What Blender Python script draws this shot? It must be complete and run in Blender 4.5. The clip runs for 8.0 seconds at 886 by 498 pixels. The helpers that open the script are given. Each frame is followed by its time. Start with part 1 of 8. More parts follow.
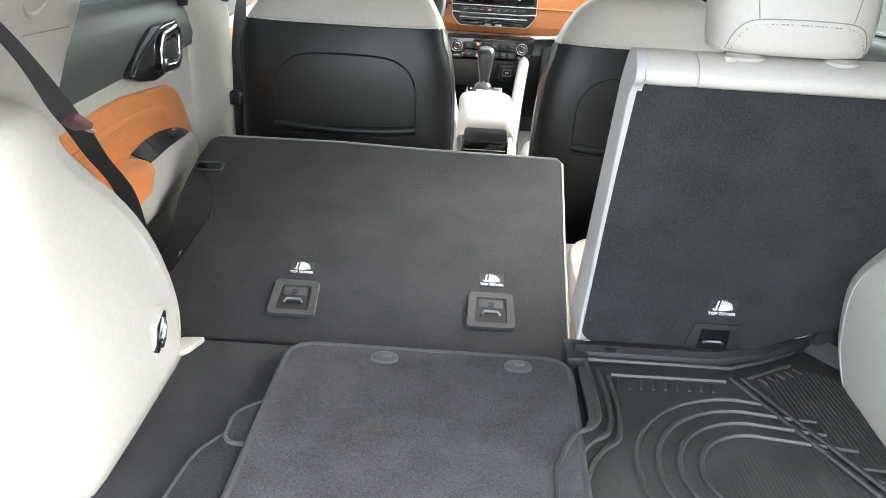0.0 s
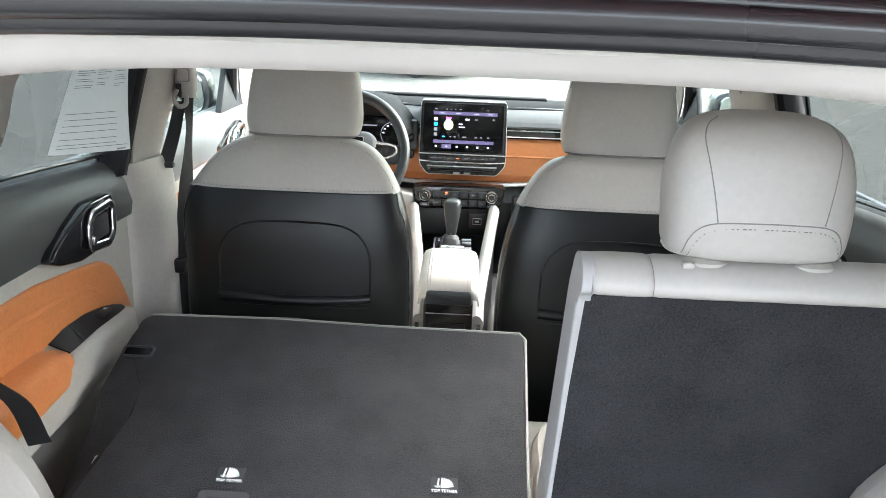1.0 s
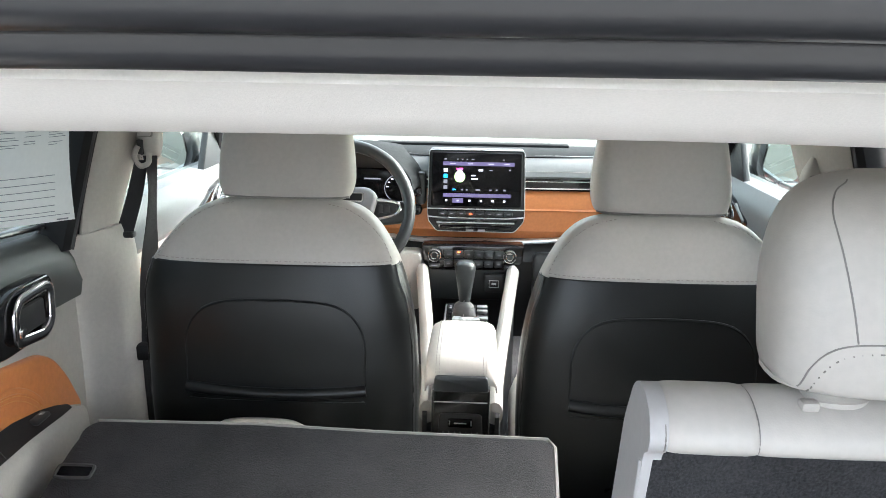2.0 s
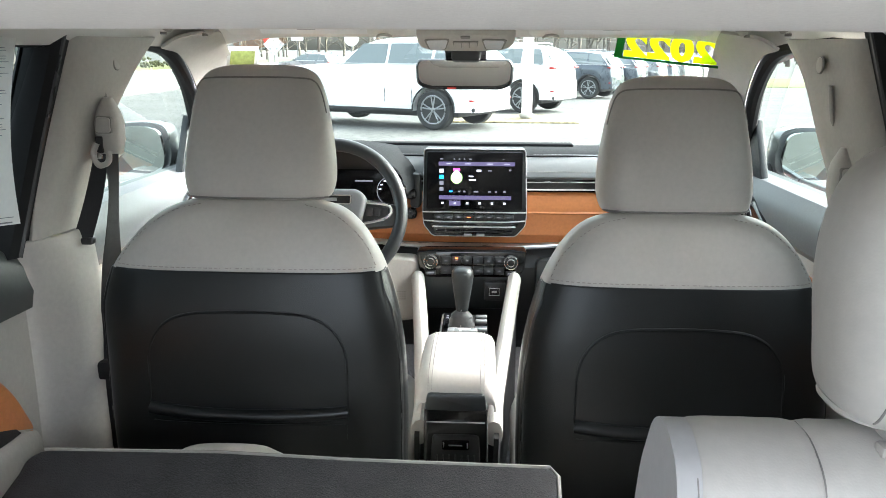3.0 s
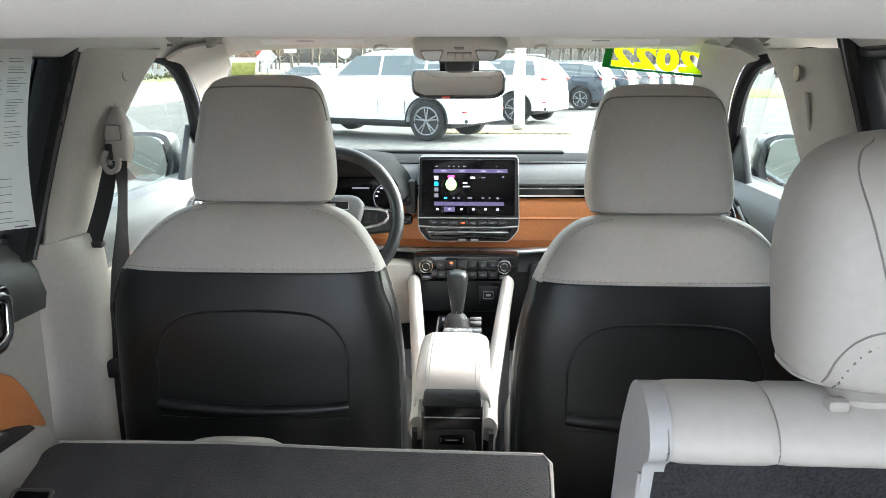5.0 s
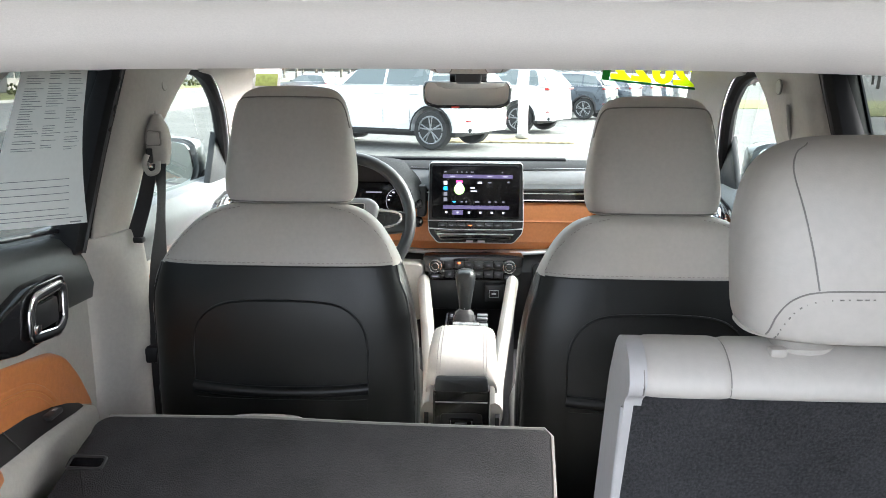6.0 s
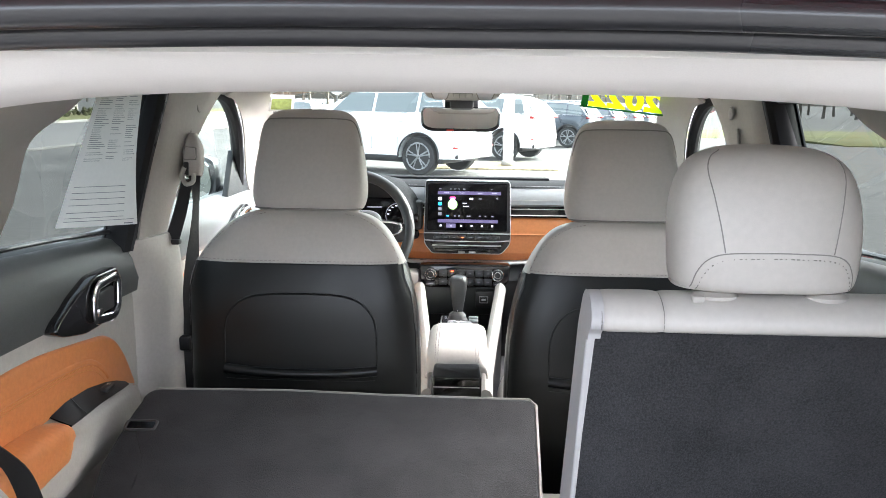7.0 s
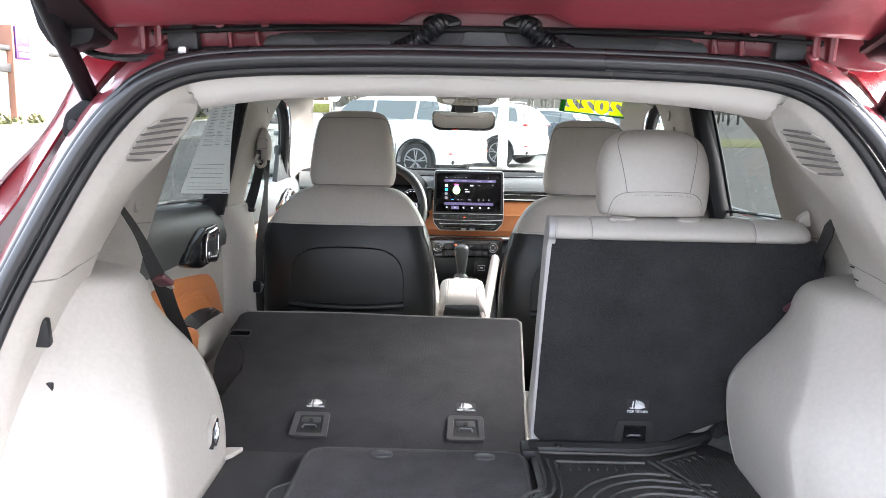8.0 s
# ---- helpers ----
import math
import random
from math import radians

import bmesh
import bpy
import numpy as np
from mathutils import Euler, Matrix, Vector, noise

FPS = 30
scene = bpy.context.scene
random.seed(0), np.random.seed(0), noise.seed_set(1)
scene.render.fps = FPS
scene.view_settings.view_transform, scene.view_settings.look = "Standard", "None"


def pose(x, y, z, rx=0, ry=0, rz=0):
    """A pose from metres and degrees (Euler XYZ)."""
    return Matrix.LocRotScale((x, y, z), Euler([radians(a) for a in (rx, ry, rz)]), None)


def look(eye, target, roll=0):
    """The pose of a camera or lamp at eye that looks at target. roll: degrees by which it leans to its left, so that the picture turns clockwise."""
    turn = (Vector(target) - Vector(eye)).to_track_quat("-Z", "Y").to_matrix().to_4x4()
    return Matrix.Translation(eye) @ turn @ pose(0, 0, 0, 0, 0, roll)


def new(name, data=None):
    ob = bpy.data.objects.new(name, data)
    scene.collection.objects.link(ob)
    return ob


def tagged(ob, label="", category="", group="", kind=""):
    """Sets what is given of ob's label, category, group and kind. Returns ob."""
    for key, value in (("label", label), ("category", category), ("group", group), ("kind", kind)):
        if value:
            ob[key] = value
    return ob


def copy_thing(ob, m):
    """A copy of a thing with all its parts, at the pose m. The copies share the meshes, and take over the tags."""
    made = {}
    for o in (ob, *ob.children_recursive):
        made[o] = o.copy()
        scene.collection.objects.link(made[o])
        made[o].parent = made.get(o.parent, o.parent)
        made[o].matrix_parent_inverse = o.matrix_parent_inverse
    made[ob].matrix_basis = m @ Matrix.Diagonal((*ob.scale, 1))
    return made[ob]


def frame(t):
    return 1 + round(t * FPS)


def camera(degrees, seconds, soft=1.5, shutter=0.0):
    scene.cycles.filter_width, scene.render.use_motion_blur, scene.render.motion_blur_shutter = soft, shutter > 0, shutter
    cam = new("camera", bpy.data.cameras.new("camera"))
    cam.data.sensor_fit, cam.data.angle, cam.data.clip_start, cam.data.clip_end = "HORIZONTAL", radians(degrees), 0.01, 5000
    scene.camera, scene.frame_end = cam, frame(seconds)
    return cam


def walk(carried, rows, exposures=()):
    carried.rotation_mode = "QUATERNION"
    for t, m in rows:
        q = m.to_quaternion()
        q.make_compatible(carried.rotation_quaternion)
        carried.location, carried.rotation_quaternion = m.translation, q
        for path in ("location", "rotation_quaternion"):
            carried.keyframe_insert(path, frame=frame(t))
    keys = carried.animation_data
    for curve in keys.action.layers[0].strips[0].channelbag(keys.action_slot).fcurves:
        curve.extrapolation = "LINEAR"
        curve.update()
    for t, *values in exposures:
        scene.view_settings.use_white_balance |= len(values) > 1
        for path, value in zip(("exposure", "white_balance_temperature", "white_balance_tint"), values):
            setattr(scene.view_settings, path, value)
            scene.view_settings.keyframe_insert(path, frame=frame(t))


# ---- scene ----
cam = camera(55.9, 8.0, soft=0.8)
PATH = [
    (0.0, (-0.079, 0.163, 1.407), (-0.107, 1.976, 0.565), 3.4),
    (0.5, (-0.016, 0.201, 1.478), (-0.042, 2.083, 0.801), 2.7),
    (1.0, (-0.006, 0.347, 1.478), (-0.036, 2.259, 0.894), 2.3),
    (1.5, (-0.010, 0.516, 1.465), (-0.058, 2.449, 0.957), 1.2),
    (2.0, (0.006, 0.663, 1.456), (-0.073, 2.601, 0.970), 0.9),
    (3.5, (0.032, 0.829, 1.394), (-0.062, 2.774, 0.939), 0.0),
    (4.0, (0.030, 0.825, 1.391), (-0.057, 2.773, 0.945), -0.2),
    (4.5, (0.029, 0.799, 1.399), (-0.051, 2.748, 0.954), -0.1),
    (6.0, (0.017, 0.600, 1.416), (-0.071, 2.553, 0.997), 0.3),
    (6.5, (-0.003, 0.513, 1.411), (-0.080, 2.471, 1.011), 0.5),
    (7.0, (-0.003, 0.338, 1.412), (-0.056, 2.305, 1.057), 0.8),
    (7.5, (-0.002, 0.055, 1.400), (-0.053, 2.026, 1.064), 0.9),
    (8.0, (-0.031, -0.319, 1.401), (-0.070, 1.652, 1.065), 1.1),
]
walk(cam, [(t, look(eye, target, roll)) for t, eye, target, roll in PATH], exposures=[(0.0, 4.3, 6250, 5), (0.5, 3.95, 6150, 6), (1.5, 3.9, 6100, 8), (2.0, 3.9, 6100, 8), (3.5, 3.65, 6100, 6), (4.5, 3.65, 6100, 7), (6.0, 3.65, 6150, 10), (7.0, 3.82, 6150, 12), (7.5, 3.9, 6150, 13), (8.0, 3.62, 6200, 13)])

# ---------------------------------------------------------------- world, sun
world = bpy.data.worlds.new("sky")
scene.world = world
world.use_nodes = True
_n, _l = world.node_tree.nodes, world.node_tree.links
_n.clear()
_sky = _n.new("ShaderNodeTexSky")
_sky.sky_type = "NISHITA"
_sky.sun_disc = False
_sky.sun_elevation, _sky.sun_rotation = radians(36), radians(72)
_sky.air_density, _sky.dust_density, _sky.ozone_density = 1.0, 6.0, 1.0
_soft = _n.new("ShaderNodeHueSaturation")
_soft.inputs["Saturation"].default_value = 0.35
_bg = _n.new("ShaderNodeBackground")
_bg.inputs["Strength"].default_value = 0.15
_wo = _n.new("ShaderNodeOutputWorld")
_l.new(_sky.outputs[0], _soft.inputs["Color"])
_l.new(_soft.outputs[0], _bg.inputs["Color"])
_l.new(_bg.outputs[0], _wo.inputs["Surface"])

sun = new("sun", bpy.data.lights.new("sun", "SUN"))
sun.data.energy, sun.data.angle, sun.data.color = 0.25, radians(30), (1.0, 0.92, 0.82)
sun.matrix_world = look((math.sin(radians(72)) * 50, math.cos(radians(72)) * 50, 50 * math.tan(radians(36))), (0, 0, 0))


# ---------------------------------------------------------------- materials
def mat(name, color, rough=0.5, metal=0.0, vary=0.12, scale=6.0, fine=120.0, bump=0.0, bump_scale=300.0,
        kind="noise", coat=0.0, sheen=0.0, spec=0.5, rand=0.0, emit=None, power=0.0, blotch=1.0):
    m = bpy.data.materials.new(name)
    m.use_nodes = True
    n, l = m.node_tree.nodes, m.node_tree.links
    b = n["Principled BSDF"]
    tc = n.new("ShaderNodeTexCoord")
    big = n.new("ShaderNodeTexNoise")
    big.inputs["Scale"].default_value, big.inputs["Detail"].default_value = scale, 5
    small = n.new("ShaderNodeTexNoise")
    small.inputs["Scale"].default_value, small.inputs["Detail"].default_value = fine, 3
    l.new(tc.outputs["Object"], big.inputs["Vector"])
    l.new(tc.outputs["Object"], small.inputs["Vector"])
    add = n.new("ShaderNodeMath")
    add.operation = "MULTIPLY_ADD"
    add.inputs[1].default_value = blotch
    l.new(big.outputs["Fac"], add.inputs[0])
    l.new(small.outputs["Fac"], add.inputs[2])
    ramp = n.new("ShaderNodeMapRange")
    ramp.inputs["From Min"].default_value, ramp.inputs["From Max"].default_value = 0.3 * (1 + blotch), 0.7 * (1 + blotch)
    ramp.inputs["To Min"].default_value, ramp.inputs["To Max"].default_value = 1 - vary, 1 + vary
    l.new(add.outputs[0], ramp.inputs["Value"])
    mul = n.new("ShaderNodeVectorMath")
    mul.operation = "SCALE"
    mul.inputs[0].default_value = color
    l.new(ramp.outputs[0], mul.inputs["Scale"])
    if rand:
        info = n.new("ShaderNodeObjectInfo")
        r2 = n.new("ShaderNodeMapRange")
        r2.inputs["To Min"].default_value, r2.inputs["To Max"].default_value = 1 - rand, 1 + rand
        l.new(info.outputs["Random"], r2.inputs["Value"])
        m2 = n.new("ShaderNodeMath")
        m2.operation = "MULTIPLY"
        l.new(ramp.outputs[0], m2.inputs[0])
        l.new(r2.outputs[0], m2.inputs[1])
        l.new(m2.outputs[0], mul.inputs["Scale"])
    l.new(mul.outputs[0], b.inputs["Base Color"])
    rr = n.new("ShaderNodeMapRange")
    rr.inputs["From Min"].default_value, rr.inputs["From Max"].default_value = 0.3, 0.7
    rr.inputs["To Min"].default_value, rr.inputs["To Max"].default_value = max(0, rough - 0.06), min(1, rough + 0.06)
    l.new(big.outputs["Fac"], rr.inputs["Value"])
    l.new(rr.outputs[0], b.inputs["Roughness"])
    b.inputs["Metallic"].default_value = metal
    b.inputs["Coat Weight"].default_value = coat
    b.inputs["Coat Roughness"].default_value = 0.04
    b.inputs["Sheen Weight"].default_value = sheen
    b.inputs["Specular IOR Level"].default_value = spec
    if emit:
        b.inputs["Emission Color"].default_value = (*emit, 1)
        b.inputs["Emission Strength"].default_value = power
    if bump:
        if kind == "voronoi":
            t = n.new("ShaderNodeTexVoronoi")
            t.feature = "DISTANCE_TO_EDGE"
            out = t.outputs["Distance"]
        else:
            t = n.new("ShaderNodeTexNoise")
            t.inputs["Detail"].default_value = 4
            out = t.outputs["Fac"]
        t.inputs["Scale"].default_value = bump_scale
        l.new(tc.outputs["Object"], t.inputs["Vector"])
        bp = n.new("ShaderNodeBump")
        bp.inputs["Strength"].default_value, bp.inputs["Distance"].default_value = bump, 0.002
        l.new(out, bp.inputs["Height"])
        l.new(bp.outputs[0], b.inputs["Normal"])
    return m


def glass_mat(name, tint, gloss=0.5):
    m = bpy.data.materials.new(name)
    m.use_nodes = True
    n, l = m.node_tree.nodes, m.node_tree.links
    n.clear()
    o = n.new("ShaderNodeOutputMaterial")
    t = n.new("ShaderNodeBsdfTransparent")
    t.inputs["Color"].default_value = (*tint, 1)
    g = n.new("ShaderNodeBsdfGlossy")
    g.inputs["Roughness"].default_value = 0.02
    f = n.new("ShaderNodeFresnel")
    f.inputs["IOR"].default_value = 1.45
    k = n.new("ShaderNodeMath")
    k.operation = "MULTIPLY"
    k.inputs[1].default_value = gloss
    mx = n.new("ShaderNodeMixShader")
    l.new(f.outputs[0], k.inputs[0])
    l.new(k.outputs[0], mx.inputs[0])
    l.new(t.outputs[0], mx.inputs[1])
    l.new(g.outputs[0], mx.inputs[2])
    l.new(mx.outputs[0], o.inputs["Surface"])
    return m


def film_mat(name, color, through_part=0.8):
    """Thin coloured film that lets light through."""
    m = mat(name, color, 0.5, vary=0.08)
    n, l = m.node_tree.nodes, m.node_tree.links
    t = n.new("ShaderNodeBsdfTranslucent")
    t.inputs["Color"].default_value = (*color, 1)
    mx = n.new("ShaderNodeMixShader")
    mx.inputs[0].default_value = through_part
    l.new(n["Principled BSDF"].outputs[0], mx.inputs[1])
    l.new(t.outputs[0], mx.inputs[2])
    l.new(mx.outputs[0], n["Material Output"].inputs["Surface"])
    return m


LEATHER = mat("light_leather", (0.46, 0.437, 0.405), 0.45, vary=0.06, scale=9, bump=0.06, bump_scale=420, kind="voronoi")
REARLEATHER = LEATHER
POCKETTHREAD = mat("pocket_thread", (0.05, 0.05, 0.05), 0.6, vary=0.1)
VINYL = mat("black_vinyl", (0.0055, 0.0063, 0.0065), 0.33, vary=0.3, scale=9, fine=500, spec=0.45, bump=0.12, bump_scale=420, kind="voronoi")
CARPET = mat("charcoal_carpet", (0.0330, 0.0328, 0.0348), 0.95, vary=0.55, scale=13, fine=430, blotch=0.6, bump=0.9, bump_scale=500, sheen=0.05, spec=0.05)
LIDCARPET = mat("worn_cargo_carpet", (0.073, 0.0705, 0.075), 0.95, vary=0.5, scale=15, fine=430, blotch=0.7, bump=0.9, bump_scale=500, sheen=0.03, spec=0.05)
BINDING = mat("carpet_binding", (0.055, 0.055, 0.056), 0.8, vary=0.3, fine=900, bump=0.5, bump_scale=900)
PLASTIC = mat("light_trim_plastic", (0.41, 0.388, 0.355), 0.5, vary=0.08, bump=0.15, bump_scale=700)
HEADCLOTH = mat("headliner_cloth", (0.73, 0.705, 0.672), 0.9, vary=0.06, fine=900, bump=0.12, bump_scale=1600, spec=0.15)
TAN = mat("tan_leather", (0.55, 0.195, 0.062), 0.45, vary=0.12, bump=0.12, bump_scale=420, kind="voronoi")
SOFTBLACK = mat("soft_black_plastic", (0.022, 0.025, 0.026), 0.38, vary=0.12, bump=0.2, bump_scale=600)
DOORFRAME = mat("black_frame_cloth", (0.009, 0.009, 0.010), 0.6, vary=0.2, spec=0.25)
DOORPAD = mat("door_soft_black", (0.058, 0.062, 0.060), 0.42, vary=0.15, bump=0.2, bump_scale=600)
GREYPAD = mat("grey_soft_pad", (0.11, 0.115, 0.118), 0.4, vary=0.1, bump=0.2, bump_scale=500)
DARKPLASTIC = mat("dark_plastic", (0.017, 0.017, 0.018), 0.55, vary=0.2, bump=0.2, bump_scale=500)
GLOSSBLACK = mat("gloss_black", (0.008, 0.008, 0.009), 0.08, vary=0.1, coat=0.4)
CHROME = mat("chrome", (0.82, 0.82, 0.83), 0.12, 1.0, vary=0.03)
SATIN = mat("satin_metal", (0.62, 0.62, 0.63), 0.3, 1.0, vary=0.05)
STEEL = mat("dark_steel", (0.16, 0.16, 0.165), 0.38, 1.0, vary=0.15)
RUBBER = mat("black_rubber", (0.021, 0.0215, 0.0235), 0.28, vary=0.08, scale=2, coat=0.35)
MATRUBBER = mat("mat_rubber", (0.05, 0.05, 0.047), 0.42, vary=0.35, scale=12, bump=0.25, bump_scale=350)
RED = mat("red_paint", (0.27, 0.012, 0.022), 0.3, 0.25, vary=0.08, coat=0.8)
REDINNER = mat("red_inner_paint", (0.27, 0.04, 0.055), 0.42, 0.1, vary=0.15, coat=0.8)
WEBBING = mat("belt_webbing", (0.014, 0.014, 0.015), 0.7, vary=0.3, fine=900, bump=0.5, bump_scale=1200)
PAPER = mat("white_paper", (0.8, 0.8, 0.8), 0.8, vary=0.03, scale=4)
THINPAPER = film_mat("thin_paper", (0.89, 0.87, 0.83), 0.55)
INK = mat("grey_ink", (0.25, 0.25, 0.26), 0.8, vary=0.2)
WHITEINK = mat("white_print", (0.75, 0.75, 0.75), 0.7, vary=0.1)
LABELBLACK = mat("black_label", (0.025, 0.025, 0.027), 0.7)
STITCH = mat("stitch_thread", (0.32, 0.30, 0.28), 0.8, vary=0.1)
SEAM = mat("seam_shadow_piping", (0.22, 0.21, 0.195), 0.6, vary=0.1)
WINDSCREEN = glass_mat("clear_glass", (0.765, 0.835, 0.778), 0.25)
SILVER = mat("silver_trim", (0.62, 0.62, 0.63), 0.3, 0.45, vary=0.05)
SIDEGLASS = glass_mat("side_glass", (0.54, 0.60, 0.555), 0.2)
TINTED = glass_mat("tinted_glass", (0.145, 0.16, 0.152), 0.05)
MIRROR = mat("mirror_glass", (0.85, 0.86, 0.86), 0.02, 1.0, vary=0.0)
DOORMIRROR = mat("tinted_mirror", (0.52, 0.58, 0.56), 0.03, 1.0, vary=0.0)
SCREENBLACK = mat("screen_black", (0.003, 0.003, 0.004), 0.12, vary=0.0, spec=0.2)
BLACKPLASTIC = mat("black_plastic", (0.007, 0.007, 0.008), 0.5, vary=0.2, spec=0.25, bump=0.1, bump_scale=500)


def glow(name, c, p):
    return mat(name, (0.02, 0.02, 0.02), 0.4, vary=0.0, emit=c, power=p)


GLOW_WHITE = glow("screen_white", (0.85, 0.87, 0.95), 0.144)
GLOW_VIOLET = glow("screen_violet", (0.25, 0.2, 0.45), 0.056)
GLOW_BLUE = glow("screen_blue", (0.02, 0.35, 0.85), 0.350)
GLOW_PINK = glow("screen_pink", (0.9, 0.05, 0.3), 0.350)
GLOW_GREEN = glow("screen_green", (0.35, 0.7, 0.2), 0.315)
GLOW_RED = glow("lamp_red", (1.0, 0.08, 0.02), 0.875)
GLOW_GREY = glow("screen_grey", (0.35, 0.35, 0.4), 0.080)
LIME = film_mat("lime_film", (0.85, 1.0, 0.03), 0.97)
DARKGREEN = film_mat("green_banner", (0.05, 0.22, 0.06))

ASPHALT = mat("lot_asphalt", (0.095, 0.094, 0.090), 0.8, vary=0.6, scale=0.5, fine=9, bump=0.3, bump_scale=60)
ROADGREY = mat("road_asphalt", (0.175, 0.173, 0.17), 0.8, vary=0.2, scale=0.3, fine=9, bump=0.3, bump_scale=60)
GRASS = mat("dry_grass", (0.14, 0.145, 0.05), 0.95, vary=0.4, scale=0.5, fine=6, bump=0.6, bump_scale=25)
CONCRETE = mat("kerb_concrete", (0.36, 0.35, 0.33), 0.85, vary=0.2, scale=2, fine=40, bump=0.3, bump_scale=80)
WHITEPAINT = mat("white_car_paint", (0.78, 0.78, 0.78), 0.25, vary=0.02, coat=0.6)
DARKPAINT = mat("dark_car_paint", (0.05, 0.065, 0.085), 0.3, 0.3, vary=0.1, coat=0.8)
GREYPAINT = mat("grey_car_paint", (0.14, 0.15, 0.16), 0.3, 0.3, vary=0.1, coat=0.8)
CARGLASS = mat("car_window_glass", (0.13, 0.155, 0.16), 0.06, vary=0.0, coat=0.5)
TYRE = mat("tyre_rubber", (0.02, 0.02, 0.02), 0.85, vary=0.2, bump=0.3, bump_scale=120)
RIM = mat("alloy_rim", (0.27, 0.275, 0.28), 0.3, 0.9, vary=0.1)
TAILRED = mat("tail_lamp_red", (0.35, 0.01, 0.01), 0.15, vary=0.05, coat=0.5)
BRICK = mat("brown_cladding", (0.22, 0.11, 0.075), 0.85, vary=0.2, scale=2, fine=20, bump=0.3, bump_scale=40)
STUCCO = mat("pale_stucco", (0.5, 0.46, 0.42), 0.9, vary=0.1, scale=2, fine=30, bump=0.3, bump_scale=60)
PURPLE = mat("purple_sign", (0.05, 0.012, 0.11), 0.5, vary=0.05)
BARK = mat("bark", (0.11, 0.09, 0.075), 0.95, vary=0.3, scale=4, fine=40, bump=0.6, bump_scale=40)
TWIG = mat("bare_twigs", (0.14, 0.12, 0.105), 0.95, vary=0.3, scale=4, fine=40)
BUSH = mat("bush_leaves", (0.07, 0.075, 0.03), 0.9, vary=0.4, scale=3, fine=30)
FARWOOD = mat("far_woods", (0.12, 0.105, 0.085), 0.95, vary=0.4, scale=0.4, fine=4)
POLEWHITE = mat("white_pole_paint", (0.8, 0.8, 0.79), 0.5, vary=0.05)
YELLOW = mat("yellow_sign", (0.7, 0.5, 0.02), 0.5, vary=0.05)
REDSIGN = mat("red_sign", (0.6, 0.03, 0.02), 0.5, vary=0.05)
BLUESIGN = mat("blue_sign", (0.02, 0.12, 0.5), 0.5, vary=0.05)


# ---------------------------------------------------------------- mesh helpers
def thing(name, label, category, group="", kind="", at=(0, 0, 0)):
    ob = new(name)
    ob.empty_display_size = 0.05
    ob.location = at
    tagged(ob, label, category, group, kind)
    return ob


def finish(name, bm, material, parent=None, label="", smooth=35):
    if smooth and len(bm.faces) < 60000:
        bmesh.ops.recalc_face_normals(bm, faces=bm.faces)
    me = bpy.data.meshes.new(name)
    bm.to_mesh(me)
    bm.free()
    if smooth:
        for p in me.polygons:
            p.use_smooth = True
        me.set_sharp_from_angle(angle=radians(smooth))
    me.materials.append(material)
    ob = new(name, me)
    if parent is not None:
        ob.parent = parent
        if parent.data is None:
            ob.matrix_parent_inverse = Matrix.Translation(-parent.location)
    if label:
        ob["label"] = label
    return ob


part = finish


def single(name, bm, material, label, category, group="", kind="", smooth=35):
    return tagged(finish(name, bm, material, None, "", smooth), label, category, group, kind)


def bevel(bm, r, seg=2, ang=25):
    es = [e for e in bm.edges if len(e.link_faces) == 2 and e.calc_face_angle(0) > radians(ang)]
    if es and r > 0:
        bmesh.ops.bevel(bm, geom=es, offset=r, segments=seg, profile=0.5, affect="EDGES", clamp_overlap=True)
    return bm


def box(c, s, r=0.004, seg=2, m=None):
    bm = bmesh.new()
    bmesh.ops.create_cube(bm, size=1)
    bmesh.ops.scale(bm, vec=s, verts=bm.verts)
    bevel(bm, r, seg)
    if m is not None:
        bmesh.ops.transform(bm, matrix=m, verts=bm.verts)
    bmesh.ops.translate(bm, vec=c, verts=bm.verts)
    return bm


def prism(pts, axis, a0, a1, r=0.0, seg=2, m=None):
    """A polygon in the plane across axis, drawn out from a0 to a1. axis x: (y, z); y: (x, z); z: (x, y)."""
    bm = bmesh.new()

    def place(p, a):
        return {"x": (a, p[0], p[1]), "y": (p[0], a, p[1]), "z": (p[0], p[1], a)}[axis]
    lo = [bm.verts.new(place(p, a0)) for p in pts]
    hi = [bm.verts.new(place(p, a1)) for p in pts]
    n = len(pts)
    bm.faces.new(lo)
    bm.faces.new(hi[::-1])
    for i in range(n):
        bm.faces.new((lo[i], hi[i], hi[(i + 1) % n], lo[(i + 1) % n]))
    bmesh.ops.recalc_face_normals(bm, faces=bm.faces)
    bevel(bm, r, seg, 40)
    if m is not None:
        bmesh.ops.transform(bm, matrix=m, verts=bm.verts)
    return bm


def loft(rings, closed=True, caps=True):
    bm = bmesh.new()
    vs = [[bm.verts.new(p) for p in ring] for ring in rings]
    n = len(rings[0])
    for a, b in zip(vs, vs[1:]):
        for i in range(n if closed else n - 1):
            j = (i + 1) % n
            bm.faces.new((a[i], a[j], b[j], b[i]))
    if caps and closed:
        bm.faces.new(vs[0][::-1])
        bm.faces.new(vs[-1])
    return bm


def sheet(rows, thick):
    """A curved sheet through rows of points, of the given thickness."""
    bm = loft(rows, closed=False)
    if thick:
        bmesh.ops.recalc_face_normals(bm, faces=bm.faces)
        bmesh.ops.solidify(bm, geom=bm.faces[:], thickness=thick)
    return bm


